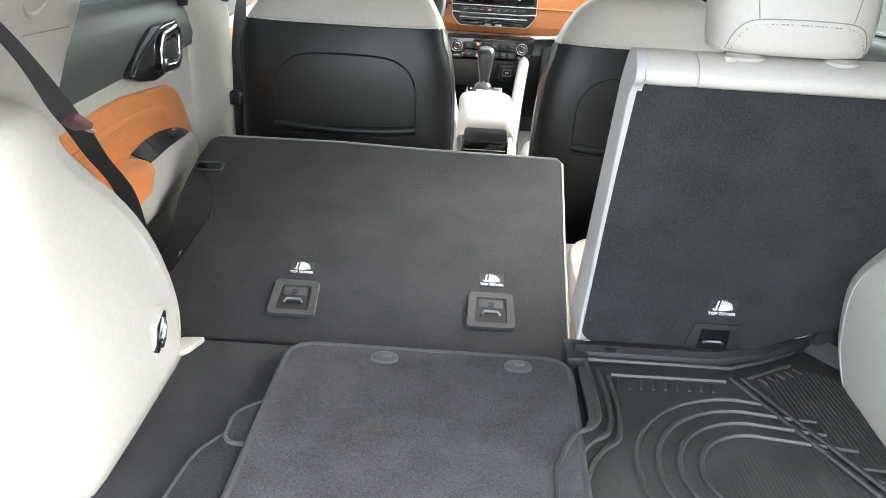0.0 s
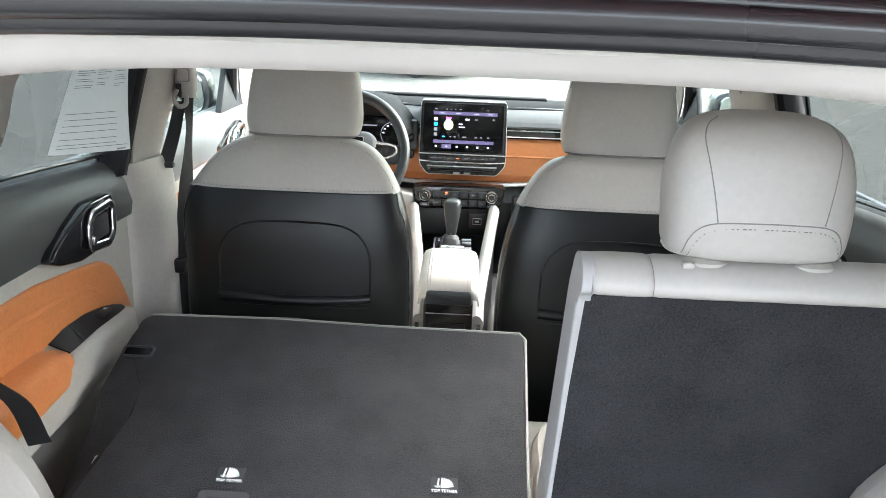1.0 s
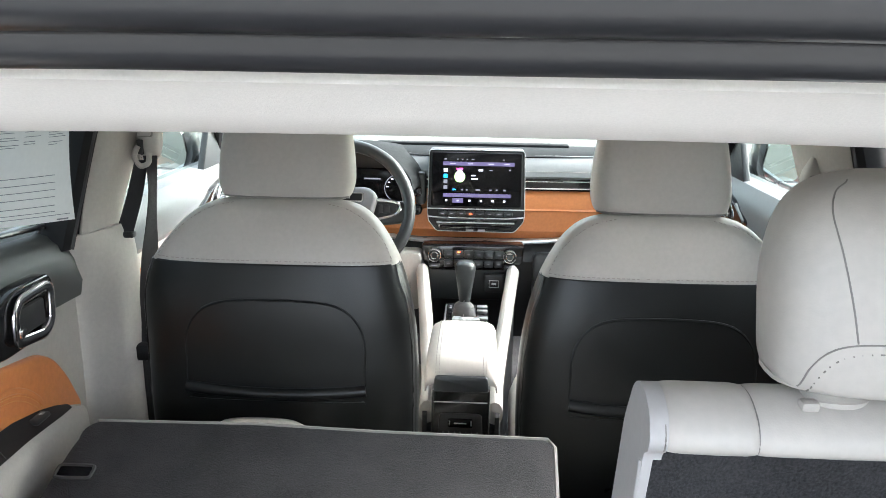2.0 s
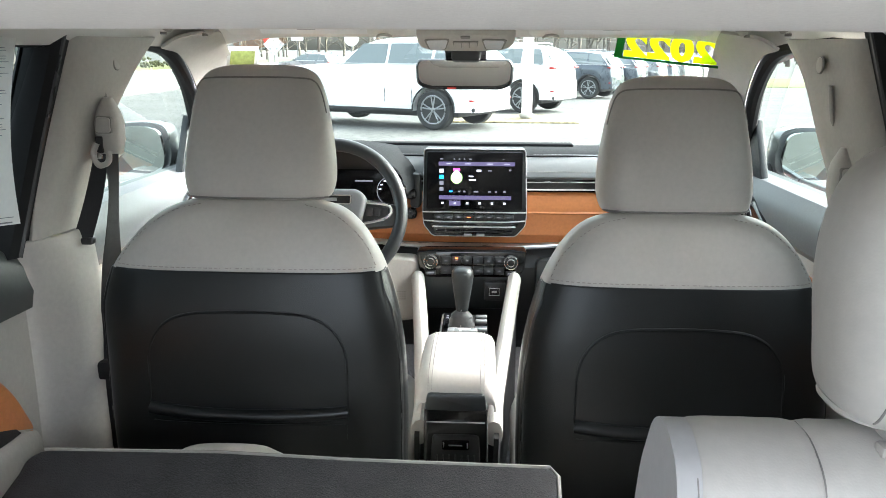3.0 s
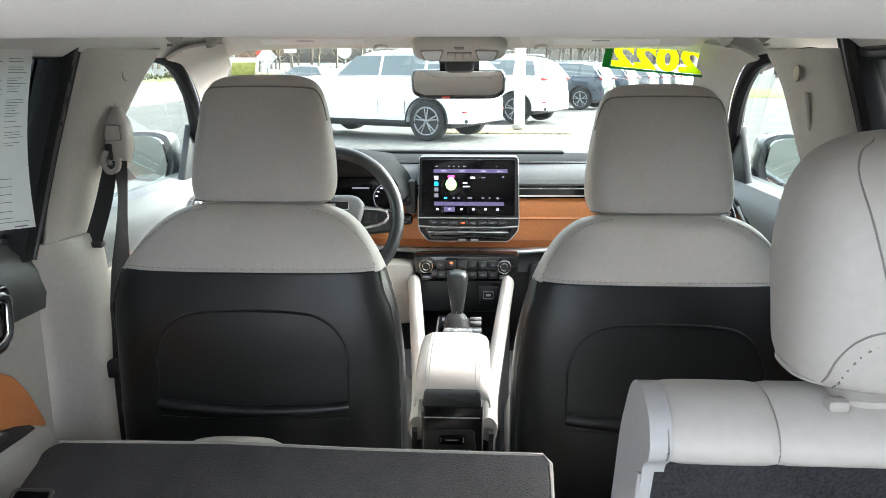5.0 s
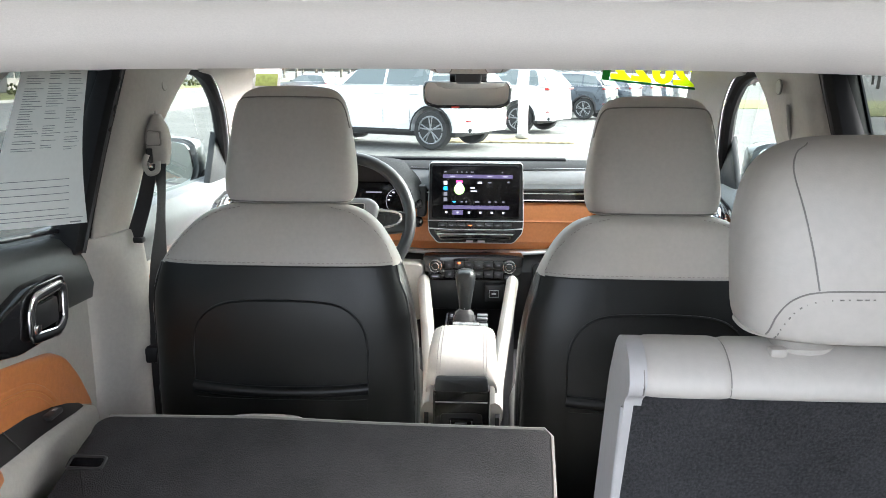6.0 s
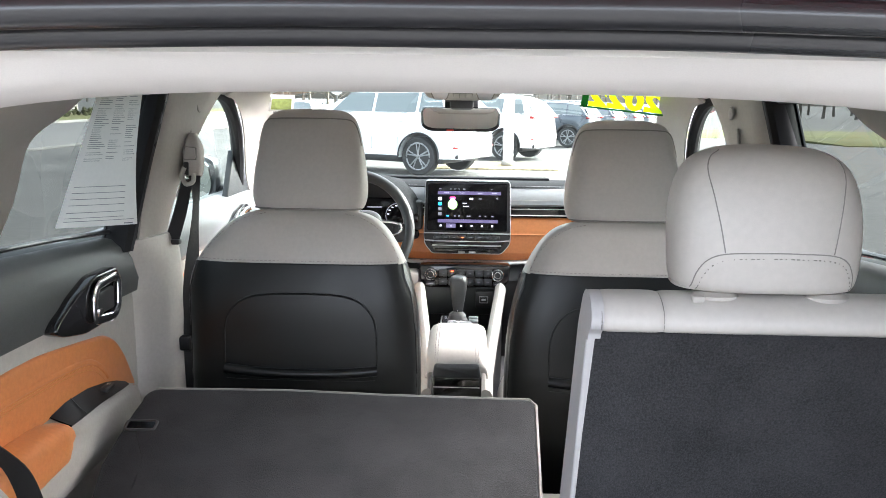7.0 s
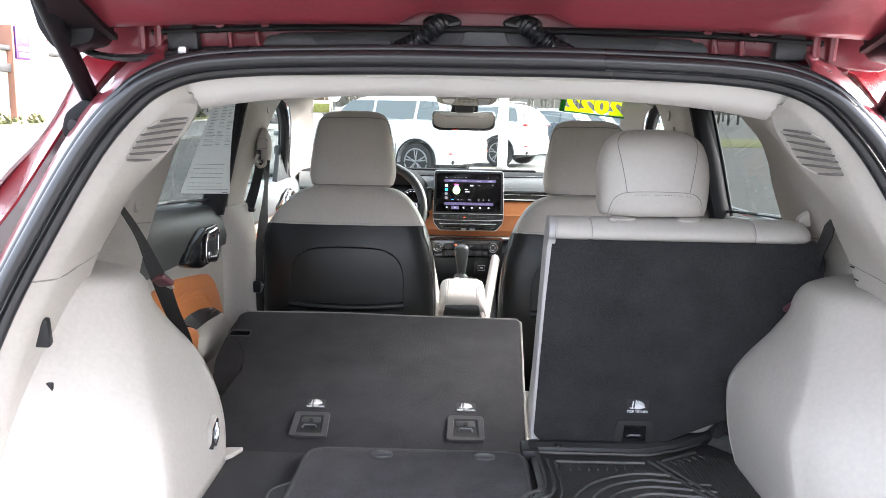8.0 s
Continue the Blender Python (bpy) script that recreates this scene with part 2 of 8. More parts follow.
def spline(pts, n=6, closed=False):
    p = [Vector(q) for q in pts]
    out, k = [], len(p)
    for i in range(k if closed else k - 1):
        a, b = p[i], p[(i + 1) % k]
        z = p[i - 1] if (i > 0 or closed) else a * 2 - b
        c = p[(i + 2) % k] if (i + 2 < k or closed) else b * 2 - a
        for j in range(n):
            t = j / n
            out.append(0.5 * ((2 * a) + (b - z) * t + (2 * z - 5 * a + 4 * b - c) * t * t + (3 * a - z - 3 * b + c) * t ** 3))
    if not closed:
        out.append(p[-1])
    return out


def tube(path, r, n=8, closed=False, flat=1.0, up=(0, 0, 1), bm=None):
    """A rod along a path; flat squeezes it along up."""
    bm = bm or bmesh.new()
    p = [Vector(q) for q in path]
    k = len(p)
    rings = []
    for i, c in enumerate(p):
        if closed:
            d = p[(i + 1) % k] - p[i - 1]
        else:
            d = p[min(i + 1, k - 1)] - p[max(i - 1, 0)]
        d.normalize()
        u = Vector(up)
        u = u - d * u.dot(d)
        if u.length < 1e-4:
            u = d.orthogonal()
        u.normalize()
        v = d.cross(u)
        rr = r(i / max(1, k - 1)) if callable(r) else r
        rings.append([bm.verts.new(c + (v * math.cos(a) + u * math.sin(a) * flat) * rr)
                      for a in (2 * math.pi * j / n for j in range(n))])
    for i in range(k if closed else k - 1):
        a, b = rings[i], rings[(i + 1) % k]
        for j in range(n):
            bm.faces.new((a[j], a[(j + 1) % n], b[(j + 1) % n], b[j]))
    if not closed:
        bm.faces.new(rings[0][::-1])
        bm.faces.new(rings[-1])
    return bm


def disc(c, r, h, axis="y", n=24, r2=None, rbev=0.0):
    bm = bmesh.new()
    bmesh.ops.create_cone(bm, cap_ends=True, segments=n, radius1=r, radius2=r if r2 is None else r2, depth=h)
    if rbev:
        bevel(bm, rbev, 2, 50)
    turn = {"x": Euler((0, radians(90), 0)), "y": Euler((radians(90), 0, 0)), "z": Euler((0, 0, 0))}[axis]
    bmesh.ops.transform(bm, matrix=Matrix.Translation(c) @ turn.to_matrix().to_4x4(), verts=bm.verts)
    return bm


def ring_se(cx, cy, z, w, d, n=3.5, k=36):
    """A rounded-box ring at height z: half width w, half depth d."""
    out = []
    for i in range(k):
        a = 2 * math.pi * i / k
        c, s = math.cos(a), math.sin(a)
        out.append((cx + w * math.copysign(abs(c) ** (2 / n), c), cy + d * math.copysign(abs(s) ** (2 / n), s), z))
    return out


def rounded(pts, r, seg=5):
    """The polygon pts with its corners rounded by r."""
    out, k = [], len(pts)
    for i in range(k):
        a, b, c = Vector(pts[i - 1]), Vector(pts[i]), Vector(pts[(i + 1) % k])
        u, v = (a - b), (c - b)
        q = min(r, u.length * 0.45, v.length * 0.45)
        s, e = b + u.normalized() * q, b + v.normalized() * q
        for j in range(seg + 1):
            t = j / seg
            out.append(tuple(s * (1 - t) ** 2 + b * 2 * t * (1 - t) + e * t * t))
    return out


def writing(name, text, size, m, material, parent=None, label="", depth=0.0004, bold=0.0):
    cu = bpy.data.curves.new(name, "FONT")
    cu.body, cu.size, cu.extrude, cu.align_x, cu.align_y = text, size, depth, "CENTER", "CENTER"
    cu.offset = bold
    tmp = bpy.data.objects.new(name, cu)
    scene.collection.objects.link(tmp)
    bpy.context.view_layer.update()
    me = bpy.data.meshes.new_from_object(tmp.evaluated_get(bpy.context.evaluated_depsgraph_get()))
    bpy.data.objects.remove(tmp)
    me.transform(m)
    me.materials.append(material)
    ob = new(name, me)
    if parent is not None:
        ob.parent = parent
        if parent.data is None:
            ob.matrix_parent_inverse = Matrix.Translation(-parent.location)
    if label:
        ob["label"] = label
    return ob


def stitches(path, parent, step=0.011, r=0.0011, material=None):
    """A row of thread stitches along a path."""
    p = [Vector(q) for q in path]
    bm = bmesh.new()
    d = 0.0
    for a, b in zip(p, p[1:]):
        seg = b - a
        length = seg.length
        while d < length:
            s = a + seg * (d / length)
            e = a + seg * (min(d + step * 0.6, length) / length)
            if (e - s).length > 1e-5:
                tube([s, e], r, 5, bm=bm)
            d += step
        d -= length
    ob = finish("stitching", bm, material or STITCH, parent, "", 40)
    ob["kind"] = "stuff"
    return ob


# ---------------------------------------------------------------- the car's shell
def side(s, pts):
    return [(s * p[0], p[1], p[2]) for p in pts]


OPENING = [(0.0, 0.905, 1.474), (0.12, 0.905, 1.474), (0.22, 0.905, 1.472), (0.33, 0.903, 1.468), (0.42, 0.898, 1.458), (0.479, 0.890, 1.436),
           (0.523, 0.882, 1.400), (0.571, 0.870, 1.340), (0.627, 0.848, 1.240), (0.690, 0.812, 1.105), (0.728, 0.775, 0.98),
           (0.747, 0.745, 0.85), (0.75, 0.725, 0.70), (0.75, 0.71, 0.55)]


def arch(grow=0.0, ahead=0.0, n=5):
    """The whole tailgate opening as a smooth curve, widened by grow and moved ahead."""
    half = spline(OPENING, n)
    out = []
    for i, p in enumerate(half):
        d = half[min(i + 1, len(half) - 1)] - half[max(i - 1, 0)]
        nrm = Vector((-d.z, 0, d.x))
        nrm = nrm.normalized() * -1 if nrm.length else Vector((0, 0, 1))
        nrm = -nrm if nrm.z < -0.01 or nrm.x < -0.01 else nrm
        out.append(Vector((max(0.0, p.x + nrm.x * grow), p.y + ahead, p.z + nrm.z * grow)))
    out[0].x = 0.0
    left = [Vector((-p.x, p.y, p.z)) for p in reversed(out[1:])]
    return left + out


seal = thing("weatherstrip", "black rubber weatherstrip round the open tailgate opening", "weatherstrip", at=(0, 0.9, 0.6))
part("bulb", tube(arch(-0.006, -0.012), 0.0115, 18), RUBBER, seal)
part("lip", tube(arch(-0.018, 0.014), 0.0105, 18), RUBBER, seal)
part("outer_bulb", tube(arch(0.006, -0.004), 0.0075, 16), RUBBER, seal)

# red painted frame round the opening and outer skin
frame_part = thing("car_body", "dark red painted car body shell with chromed side window line", "car", at=(0, 1.6, 0.3))
rows = [arch(0.010, 0.012), arch(0.026, 0.024), arch(0.042, 0.06), arch(0.052, 0.075), arch(0.062, 0.12)]
pick = [i for i, p in enumerate(rows[0]) if p.x > 0.45]
for q in (-1, 1):
    part("tailgate_frame", sheet([[(q * r[i].x, r[i].y, r[i].z) for i in pick] for r in rows], 0.004), REDINNER, frame_part, "red painted body flange beside the tailgate")
roof_rows = []
for i in range(13):
    y = 1.08 + i * 0.15
    zc = 1.60 + 0.055 * math.sin(math.pi * min(1, (i + 2) / 12.0)) - (0.0 if i < 9 else 0.022 * (i - 8))
    roof_rows.append([(x, y, zc - 0.13 * abs(x / 0.72) ** 3.2) for x in np.linspace(-0.72, 0.72, 17)])
part("roof", sheet(roof_rows, 0.004), RED, frame_part)
for s in (-1, 1):
    part("side_skin", sheet([[(s * x, y, z) for y in np.linspace(0.84, 3.5, 12)] for x, z in
                             ((0.80, 0.28), (0.86, 0.45), (0.885, 0.7), (0.875, 0.95), (0.845, 1.07))], 0.004), RED, frame_part)
    # quarter pillar skin with the lamp gutter
    part("pillar_skin", sheet([[(s * a[0], a[1], a[2]) for a in row] for row in (
        [(0.83, 0.86, 1.06), (0.735, 0.98, 1.24), (0.655, 1.02, 1.38), (0.60, 1.06, 1.46), (0.50, 1.08, 1.52)],
        [(0.872, 1.04, 1.08), (0.812, 1.05, 1.24), (0.700, 1.08, 1.39), (0.668, 1.10, 1.47), (0.64, 1.15, 1.51)],
        [(0.86, 1.40, 1.09), (0.80, 1.46, 1.24), (0.72, 1.60, 1.39), (0.70, 1.75, 1.46), (0.66, 1.8, 1.54)])], 0.004), RED, frame_part)
    part("window_chrome", tube(spline(side(s, [(0.868, 0.84, 1.075), (0.868, 1.4, 1.095), (0.868, 2.2, 1.09), (0.862, 3.1, 1.075)]), 6), 0.009, 8), SATIN, frame_part, "satin chrome window strip")
    part("pillar_chrome", tube(spline(side(s, [(0.872, 1.035, 1.085), (0.812, 1.045, 1.24), (0.732, 1.06, 1.335), (0.698, 1.075, 1.395), (0.668, 1.095, 1.465)]), 6), 0.0075, 8), SATIN, frame_part, "satin strip along the rear pillar")
    part("roof_rail", sheet([[(s * 0.70, y, 1.455) for y in (1.7, 2.2, 2.7)], [(s * 0.735, y, 1.43) for y in (1.7, 2.2, 2.7)], [(s * 0.72, y, 1.50) for y in (1.7, 2.2, 2.7)]], 0.01), RED, frame_part)
    part("strut_bracket", prism(rounded([(s * 0.576, 1.345), (s * 0.580, 1.396), (s * 0.604, 1.404), (s * 0.634, 1.382), (s * 0.642, 1.352), (s * 0.630, 1.336)], 0.010), "y", 0.948, 0.985, 0.006), BLACKPLASTIC, frame_part)
    part("bracket_bolt", disc((s * 0.617, 0.945, 1.362), 0.010, 0.012, "y", 12, rbev=0.003), DARKPLASTIC, frame_part)
    part("gutter", tube(spline(side(s, [(0.54, 1.0, 1.455), (0.585, 0.985, 1.395), (0.65, 0.965, 1.27), (0.71, 0.93, 1.15), (0.76, 0.88, 1.02)]), 5), 0.008, 8), REDINNER, frame_part)
    for z in (1.42, 1.455):
        part("seam_lap", tube(side(s, [(0.515, 0.985, z), (0.575 - (z - 1.42) * 0.6, 1.0, z + 0.012)]), 0.006, 6), REDINNER, frame_part)
part("bumper", sheet([[(x, y - 0.09 * (1 - (x / 0.9) ** 4) + 0.05, z) for x in np.linspace(-0.88, 0.88, 15)] for y, z in ((0.75, 0.66), (0.6, 0.655), (0.52, 0.6), (0.53, 0.35), (0.6, 0.28))], 0.006), DARKPLASTIC, frame_part, "dark plastic rear bumper")
part("sill_plate", box((0, 0.66, 0.685), (1.3, 0.2, 0.02), 0.008), DARKPLASTIC, frame_part)
part("bulkhead", box((0, 3.72, 0.665), (1.5, 0.03, 0.75), 0.01), DARKPLASTIC, frame_part)
part("underfloor", box((0, 2.1, 0.27), (1.56, 3.2, 0.03), 0.01), DARKPLASTIC, frame_part)
for s in (-1, 1):
    part("sill", box((s * 0.79, 2.3, 0.36), (0.12, 2.7, 0.2), 0.02), DARKPLASTIC, frame_part)

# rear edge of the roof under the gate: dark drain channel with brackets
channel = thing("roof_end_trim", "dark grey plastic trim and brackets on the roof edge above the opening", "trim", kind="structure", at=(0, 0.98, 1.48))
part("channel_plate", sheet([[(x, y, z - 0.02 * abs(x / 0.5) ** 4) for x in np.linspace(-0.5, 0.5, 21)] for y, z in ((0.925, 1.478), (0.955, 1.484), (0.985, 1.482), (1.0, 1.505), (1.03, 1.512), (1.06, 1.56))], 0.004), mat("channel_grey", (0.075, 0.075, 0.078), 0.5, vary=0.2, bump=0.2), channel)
for s in (-1, 1):
    part("cover_block", prism(rounded([(s * 0.43, 1.478), (s * 0.432, 1.508), (s * 0.442, 1.519), (s * 0.468, 1.519), (s * 0.477, 1.508), (s * 0.478, 1.478)], 0.006), "y", 0.960, 1.01, 0.004), mat("cover_grey", (0.06, 0.06, 0.064), 0.45), channel)
    part("pad", prism(rounded([(s * 0.25, 1.487), (s * 0.26, 1.504), (s * 0.325, 1.502), (s * 0.335, 1.487)], 0.006), "y", 0.965, 1.0, 0.003), mat("pad_grey", (0.07, 0.07, 0.074), 0.5), channel)
    part("plug", disc((s * 0.215, 0.985, 1.505), 0.006, 0.02, "y", 14, rbev=0.004), DARKPLASTIC, channel)
    hx = s * 0.363
    hinge = part("hinge", tube(spline([(hx - 0.041, 0.968, 1.5205), (hx - 0.026, 0.968, 1.5205), (hx - 0.017, 0.968, 1.509), (hx + 0.017, 0.968, 1.509), (hx + 0.026, 0.968, 1.5205), (hx + 0.041, 0.968, 1.5205)], 3), 0.0042, 8), REDINNER, channel, "red painted tailgate hinge")
    for q in (-1, 1):
        part("hinge_arm", tube([(hx + q * 0.0205, 0.972, 1.475), (hx + q * 0.0205, 0.968, 1.49), (hx + q * 0.0205, 0.968, 1.511)], 0.0048, 8), REDINNER, hinge)
        part("hinge_bolt", disc((hx + q * 0.034, 0.964, 1.5165), 0.0075, 0.010, "y", 6, rbev=0.002), REDINNER, hinge)
        part("weld_dot", disc((hx + q * 0.012 + s * 0.055, 0.977, 1.507), 0.004, 0.006, "y", 8, rbev=0.001), REDINNER, hinge)
part("channel_cover", prism(rounded([(-0.325, 1.474), (-0.31, 1.506), (-0.12, 1.511), (0.12, 1.511), (0.31, 1.506), (0.325, 1.474)], 0.006), "y", 0.9655, 0.975, 0.002), mat("cover_strip_grey", (0.045, 0.045, 0.048), 0.5, vary=0.25, scale=14, bump=0.2), channel, "dark grey plastic cover strip")
# added black strip: its colour gives the shade on the red paint below the gate
part("edge_seal", tube([(x, 0.9645, 1.5155 - 0.012 * abs(x / 0.5) ** 3) for x in np.linspace(-0.5, 0.5, 15)], 0.0062, 10, flat=0.8), DARKPLASTIC, channel, "black strip in place of shade on the red gate edge")
part("latch_plate", prism(rounded([(-0.04, 1.487), (-0.028, 1.516), (0.028, 1.516), (0.04, 1.487)], 0.008), "y", 0.962, 1.0, 0.003), mat("plate_grey", (0.1, 0.1, 0.104), 0.5), channel)

# tailgate, swung open above
gate = thing("tailgate", "raised dark red tailgate with black trim and gas strut", "tailgate", at=(0, 1.03, 1.56))
gate_rows = []
for t, (y, z, lift) in enumerate(((1.03, 1.530, 0), (1.0, 1.524, 0), (0.985, 1.5225, 0), (0.983, 1.530, 0), (0.980, 1.568, 0.5), (0.955, 1.585, 0.5), (0.915, 1.582, 0.5), (0.904, 1.547, 1), (0.893, 1.5455, 1), (0.880, 1.551, 1), (0.85, 1.564, 0.4), (0.78, 1.59, 0), (0.45, 1.70, 0), (0.05, 1.81, 0), (-0.15, 1.86, 0))):
    w = (0.50, 0.52, 0.52, 0.525, 0.53, 0.54, 0.545, 0.545, 0.545, 0.545, 0.545, 0.54, 0.53, 0.53, 0.52)[t]
    row = []
    for u in np.linspace(-1, 1, 61):
        x = w * u
        k = min(1.0, max(0.0, (0.116 - abs(x + 0.001)) / 0.014))
        row.append((x, y, z + 0.017 * lift * k - 0.012 * abs(u) ** 3))
    gate_rows.append(row)
part("inner_panel", sheet(gate_rows, 0.005), REDINNER, gate)
part("outer_panel", sheet([[(0.71 * u, y, z - 0.05 * abs(u) ** 4) for u in np.linspace(-1, 1, 15)] for y, z in ((1.08, 1.60), (0.9, 1.72), (0.45, 1.82), (0.0, 1.91), (-0.17, 1.93))], 0.006), RED, gate)
part("gate_window_trim", box((0, 0.40, 1.715), (1.1, 0.55, 0.02), 0.01, m=Matrix.Rotation(radians(-12.5), 4, "X")), DARKPLASTIC, gate, "black inner trim of the raised gate")
for s in (-1, 1):
    part("corner_trim", prism(rounded([(s * 0.530, 1.66), (s * 0.536, 1.56), (s * 0.546, 1.506), (s * 0.60, 1.493), (s * 0.622, 1.52), (s * 0.66, 1.66)], 0.012), "y", 0.86, 0.93, 0.01), BLACKPLASTIC, gate, "black plastic gate corner")
    part("side_trim", sheet([[(s * (a + (b - a) * u), y, z - 0.006 * u) for u in (0, 0.4, 0.8, 1)] for y, z, a, b in ((0.92, 1.522, 0.535, 0.622), (0.86, 1.535, 0.532, 0.600), (0.78, 1.560, 0.527, 0.570), (0.70, 1.585, 0.52, 0.545), (0.5, 1.655, 0.51, 0.53))], 0.008), BLACKPLASTIC, gate, "black side trim of the gate")
    part("bolt_head", disc((s * 0.524, 0.945, 1.548), 0.011, 0.02, "y", 12, rbev=0.003), STEEL, gate)
    part("side_web", prism(rounded([(s * 0.47, 1.50), (s * 0.60, 1.49), (s * 0.66, 1.60), (s * 0.47, 1.62)], 0.012), "y", 0.97, 1.01, 0.006), REDINNER, gate)
    for xx in (0.490, 0.515):
        part("rib", tube([(s * xx, 0.965, 1.505), (s * xx, 0.96, 1.56)], 0.007, 8), REDINNER, gate)
    # corrugated cable sleeves
    gx = s * 0.060 - 0.004
    path = spline([(gx + s * 0.004, 0.970, 1.550), (gx + s * 0.008, 0.950, 1.544), (gx + s * 0.026, 0.944, 1.529), (gx + s * 0.048, 0.952, 1.516), (gx + s * 0.072, 0.972, 1.508)], 14)
    part("cable_sleeve", tube(path, lambda u: 0.0125 + 0.0024 * math.sin(u * 92), 14), RUBBER, gate, "corrugated black rubber cable sleeve")
    bm = disc((gx, 0.970, 1.5515), 0.029, 0.018, "y", 28, rbev=0.007)
    bmesh.ops.scale(bm, vec=(1, 1, 0.40), space=Matrix.Translation((-gx, -0.970, -1.5515)), verts=bm.verts)
    part("grommet", bm, RUBBER, gate)
part("washer_hose", tube(spline([(-0.60, 0.93, 1.508), (-0.575, 0.925, 1.494), (-0.53, 0.93, 1.489), (-0.48, 0.94, 1.494), (-0.452, 0.945, 1.501)], 6), 0.0055, 8), RUBBER, gate)
part("hose_clip", box((-0.448, 0.945, 1.502), (0.014, 0.014, 0.014), 0.003), SATIN, gate)

gate.location.z -= 0.026
for q in (-1, 1):
    st = thing("gas_strut", "black gas strut holding up the tailgate", "strut", "gas struts", at=(q * 0.62, 1.0, 1.37))
    part("cylinder", tube([(q * 0.603, 0.98, 1.397), (q * 0.556, 0.58, 1.69)], 0.0135, 14), BLACKPLASTIC, st)
    part("rod", tube([(q * 0.606, 1.01, 1.375), (q * 0.604, 0.97, 1.405)], 0.006, 10), STEEL, st)
    part("foot", box((q * 0.607, 1.0, 1.376), (0.030, 0.03, 0.03), 0.008, 3), BLACKPLASTIC, st)

# ---------------------------------------------------------------- headliner and header
hl = []
for y, zc, ze, w in ((0.935, 1.4475, 1.442, 0.455), (0.945, 1.4445, 1.430, 0.448), (0.96, 1.435, 1.413, 0.442), (0.985, 1.4265, 1.401, 0.44), (1.015, 1.4225, 1.396, 0.445), (1.045, 1.4225, 1.396, 0.45), (1.07, 1.427, 1.40, 0.46),
                     (1.12, 1.443, 1.405, 0.50), (1.25, 1.475, 1.41, 0.58), (1.5, 1.50, 1.415, 0.665), (1.8, 1.512, 1.42, 0.69), (2.1, 1.512, 1.42, 0.69), (2.4, 1.516, 1.42, 0.675), (2.6, 1.508, 1.418, 0.655), (2.70, 1.498, 1.418, 0.64), (2.76, 1.484, 1.417, 0.632), (2.80, 1.464, 1.415, 0.628), (2.835, 1.443, 1.412, 0.625)):
    hl.append([(w * u, y, ze + (zc - ze) * (1 - abs(u) ** (2.6 if 1.1 < y < 2.0 else 9.0 if y > 2.3 else 5.0 if y > 2.0 else 3.5))) for u in np.linspace(-1, 1, 33)])
single("ceiling", sheet(hl, 0.006), HEADCLOTH, "light grey cloth headliner wrapping over the rear header", "ceiling", kind="structure", smooth=60)


# ---------------------------------------------------------------- side trim, both sides
GRILLESLOT = mat("grille_slot", (0.10, 0.095, 0.088), 0.8)
TONGUE = mat("tongue_brown", (0.09, 0.035, 0.04), 0.35)


RIGHT = 0.03      # by how much the trim of the right doors stands nearer the middle than that of the left


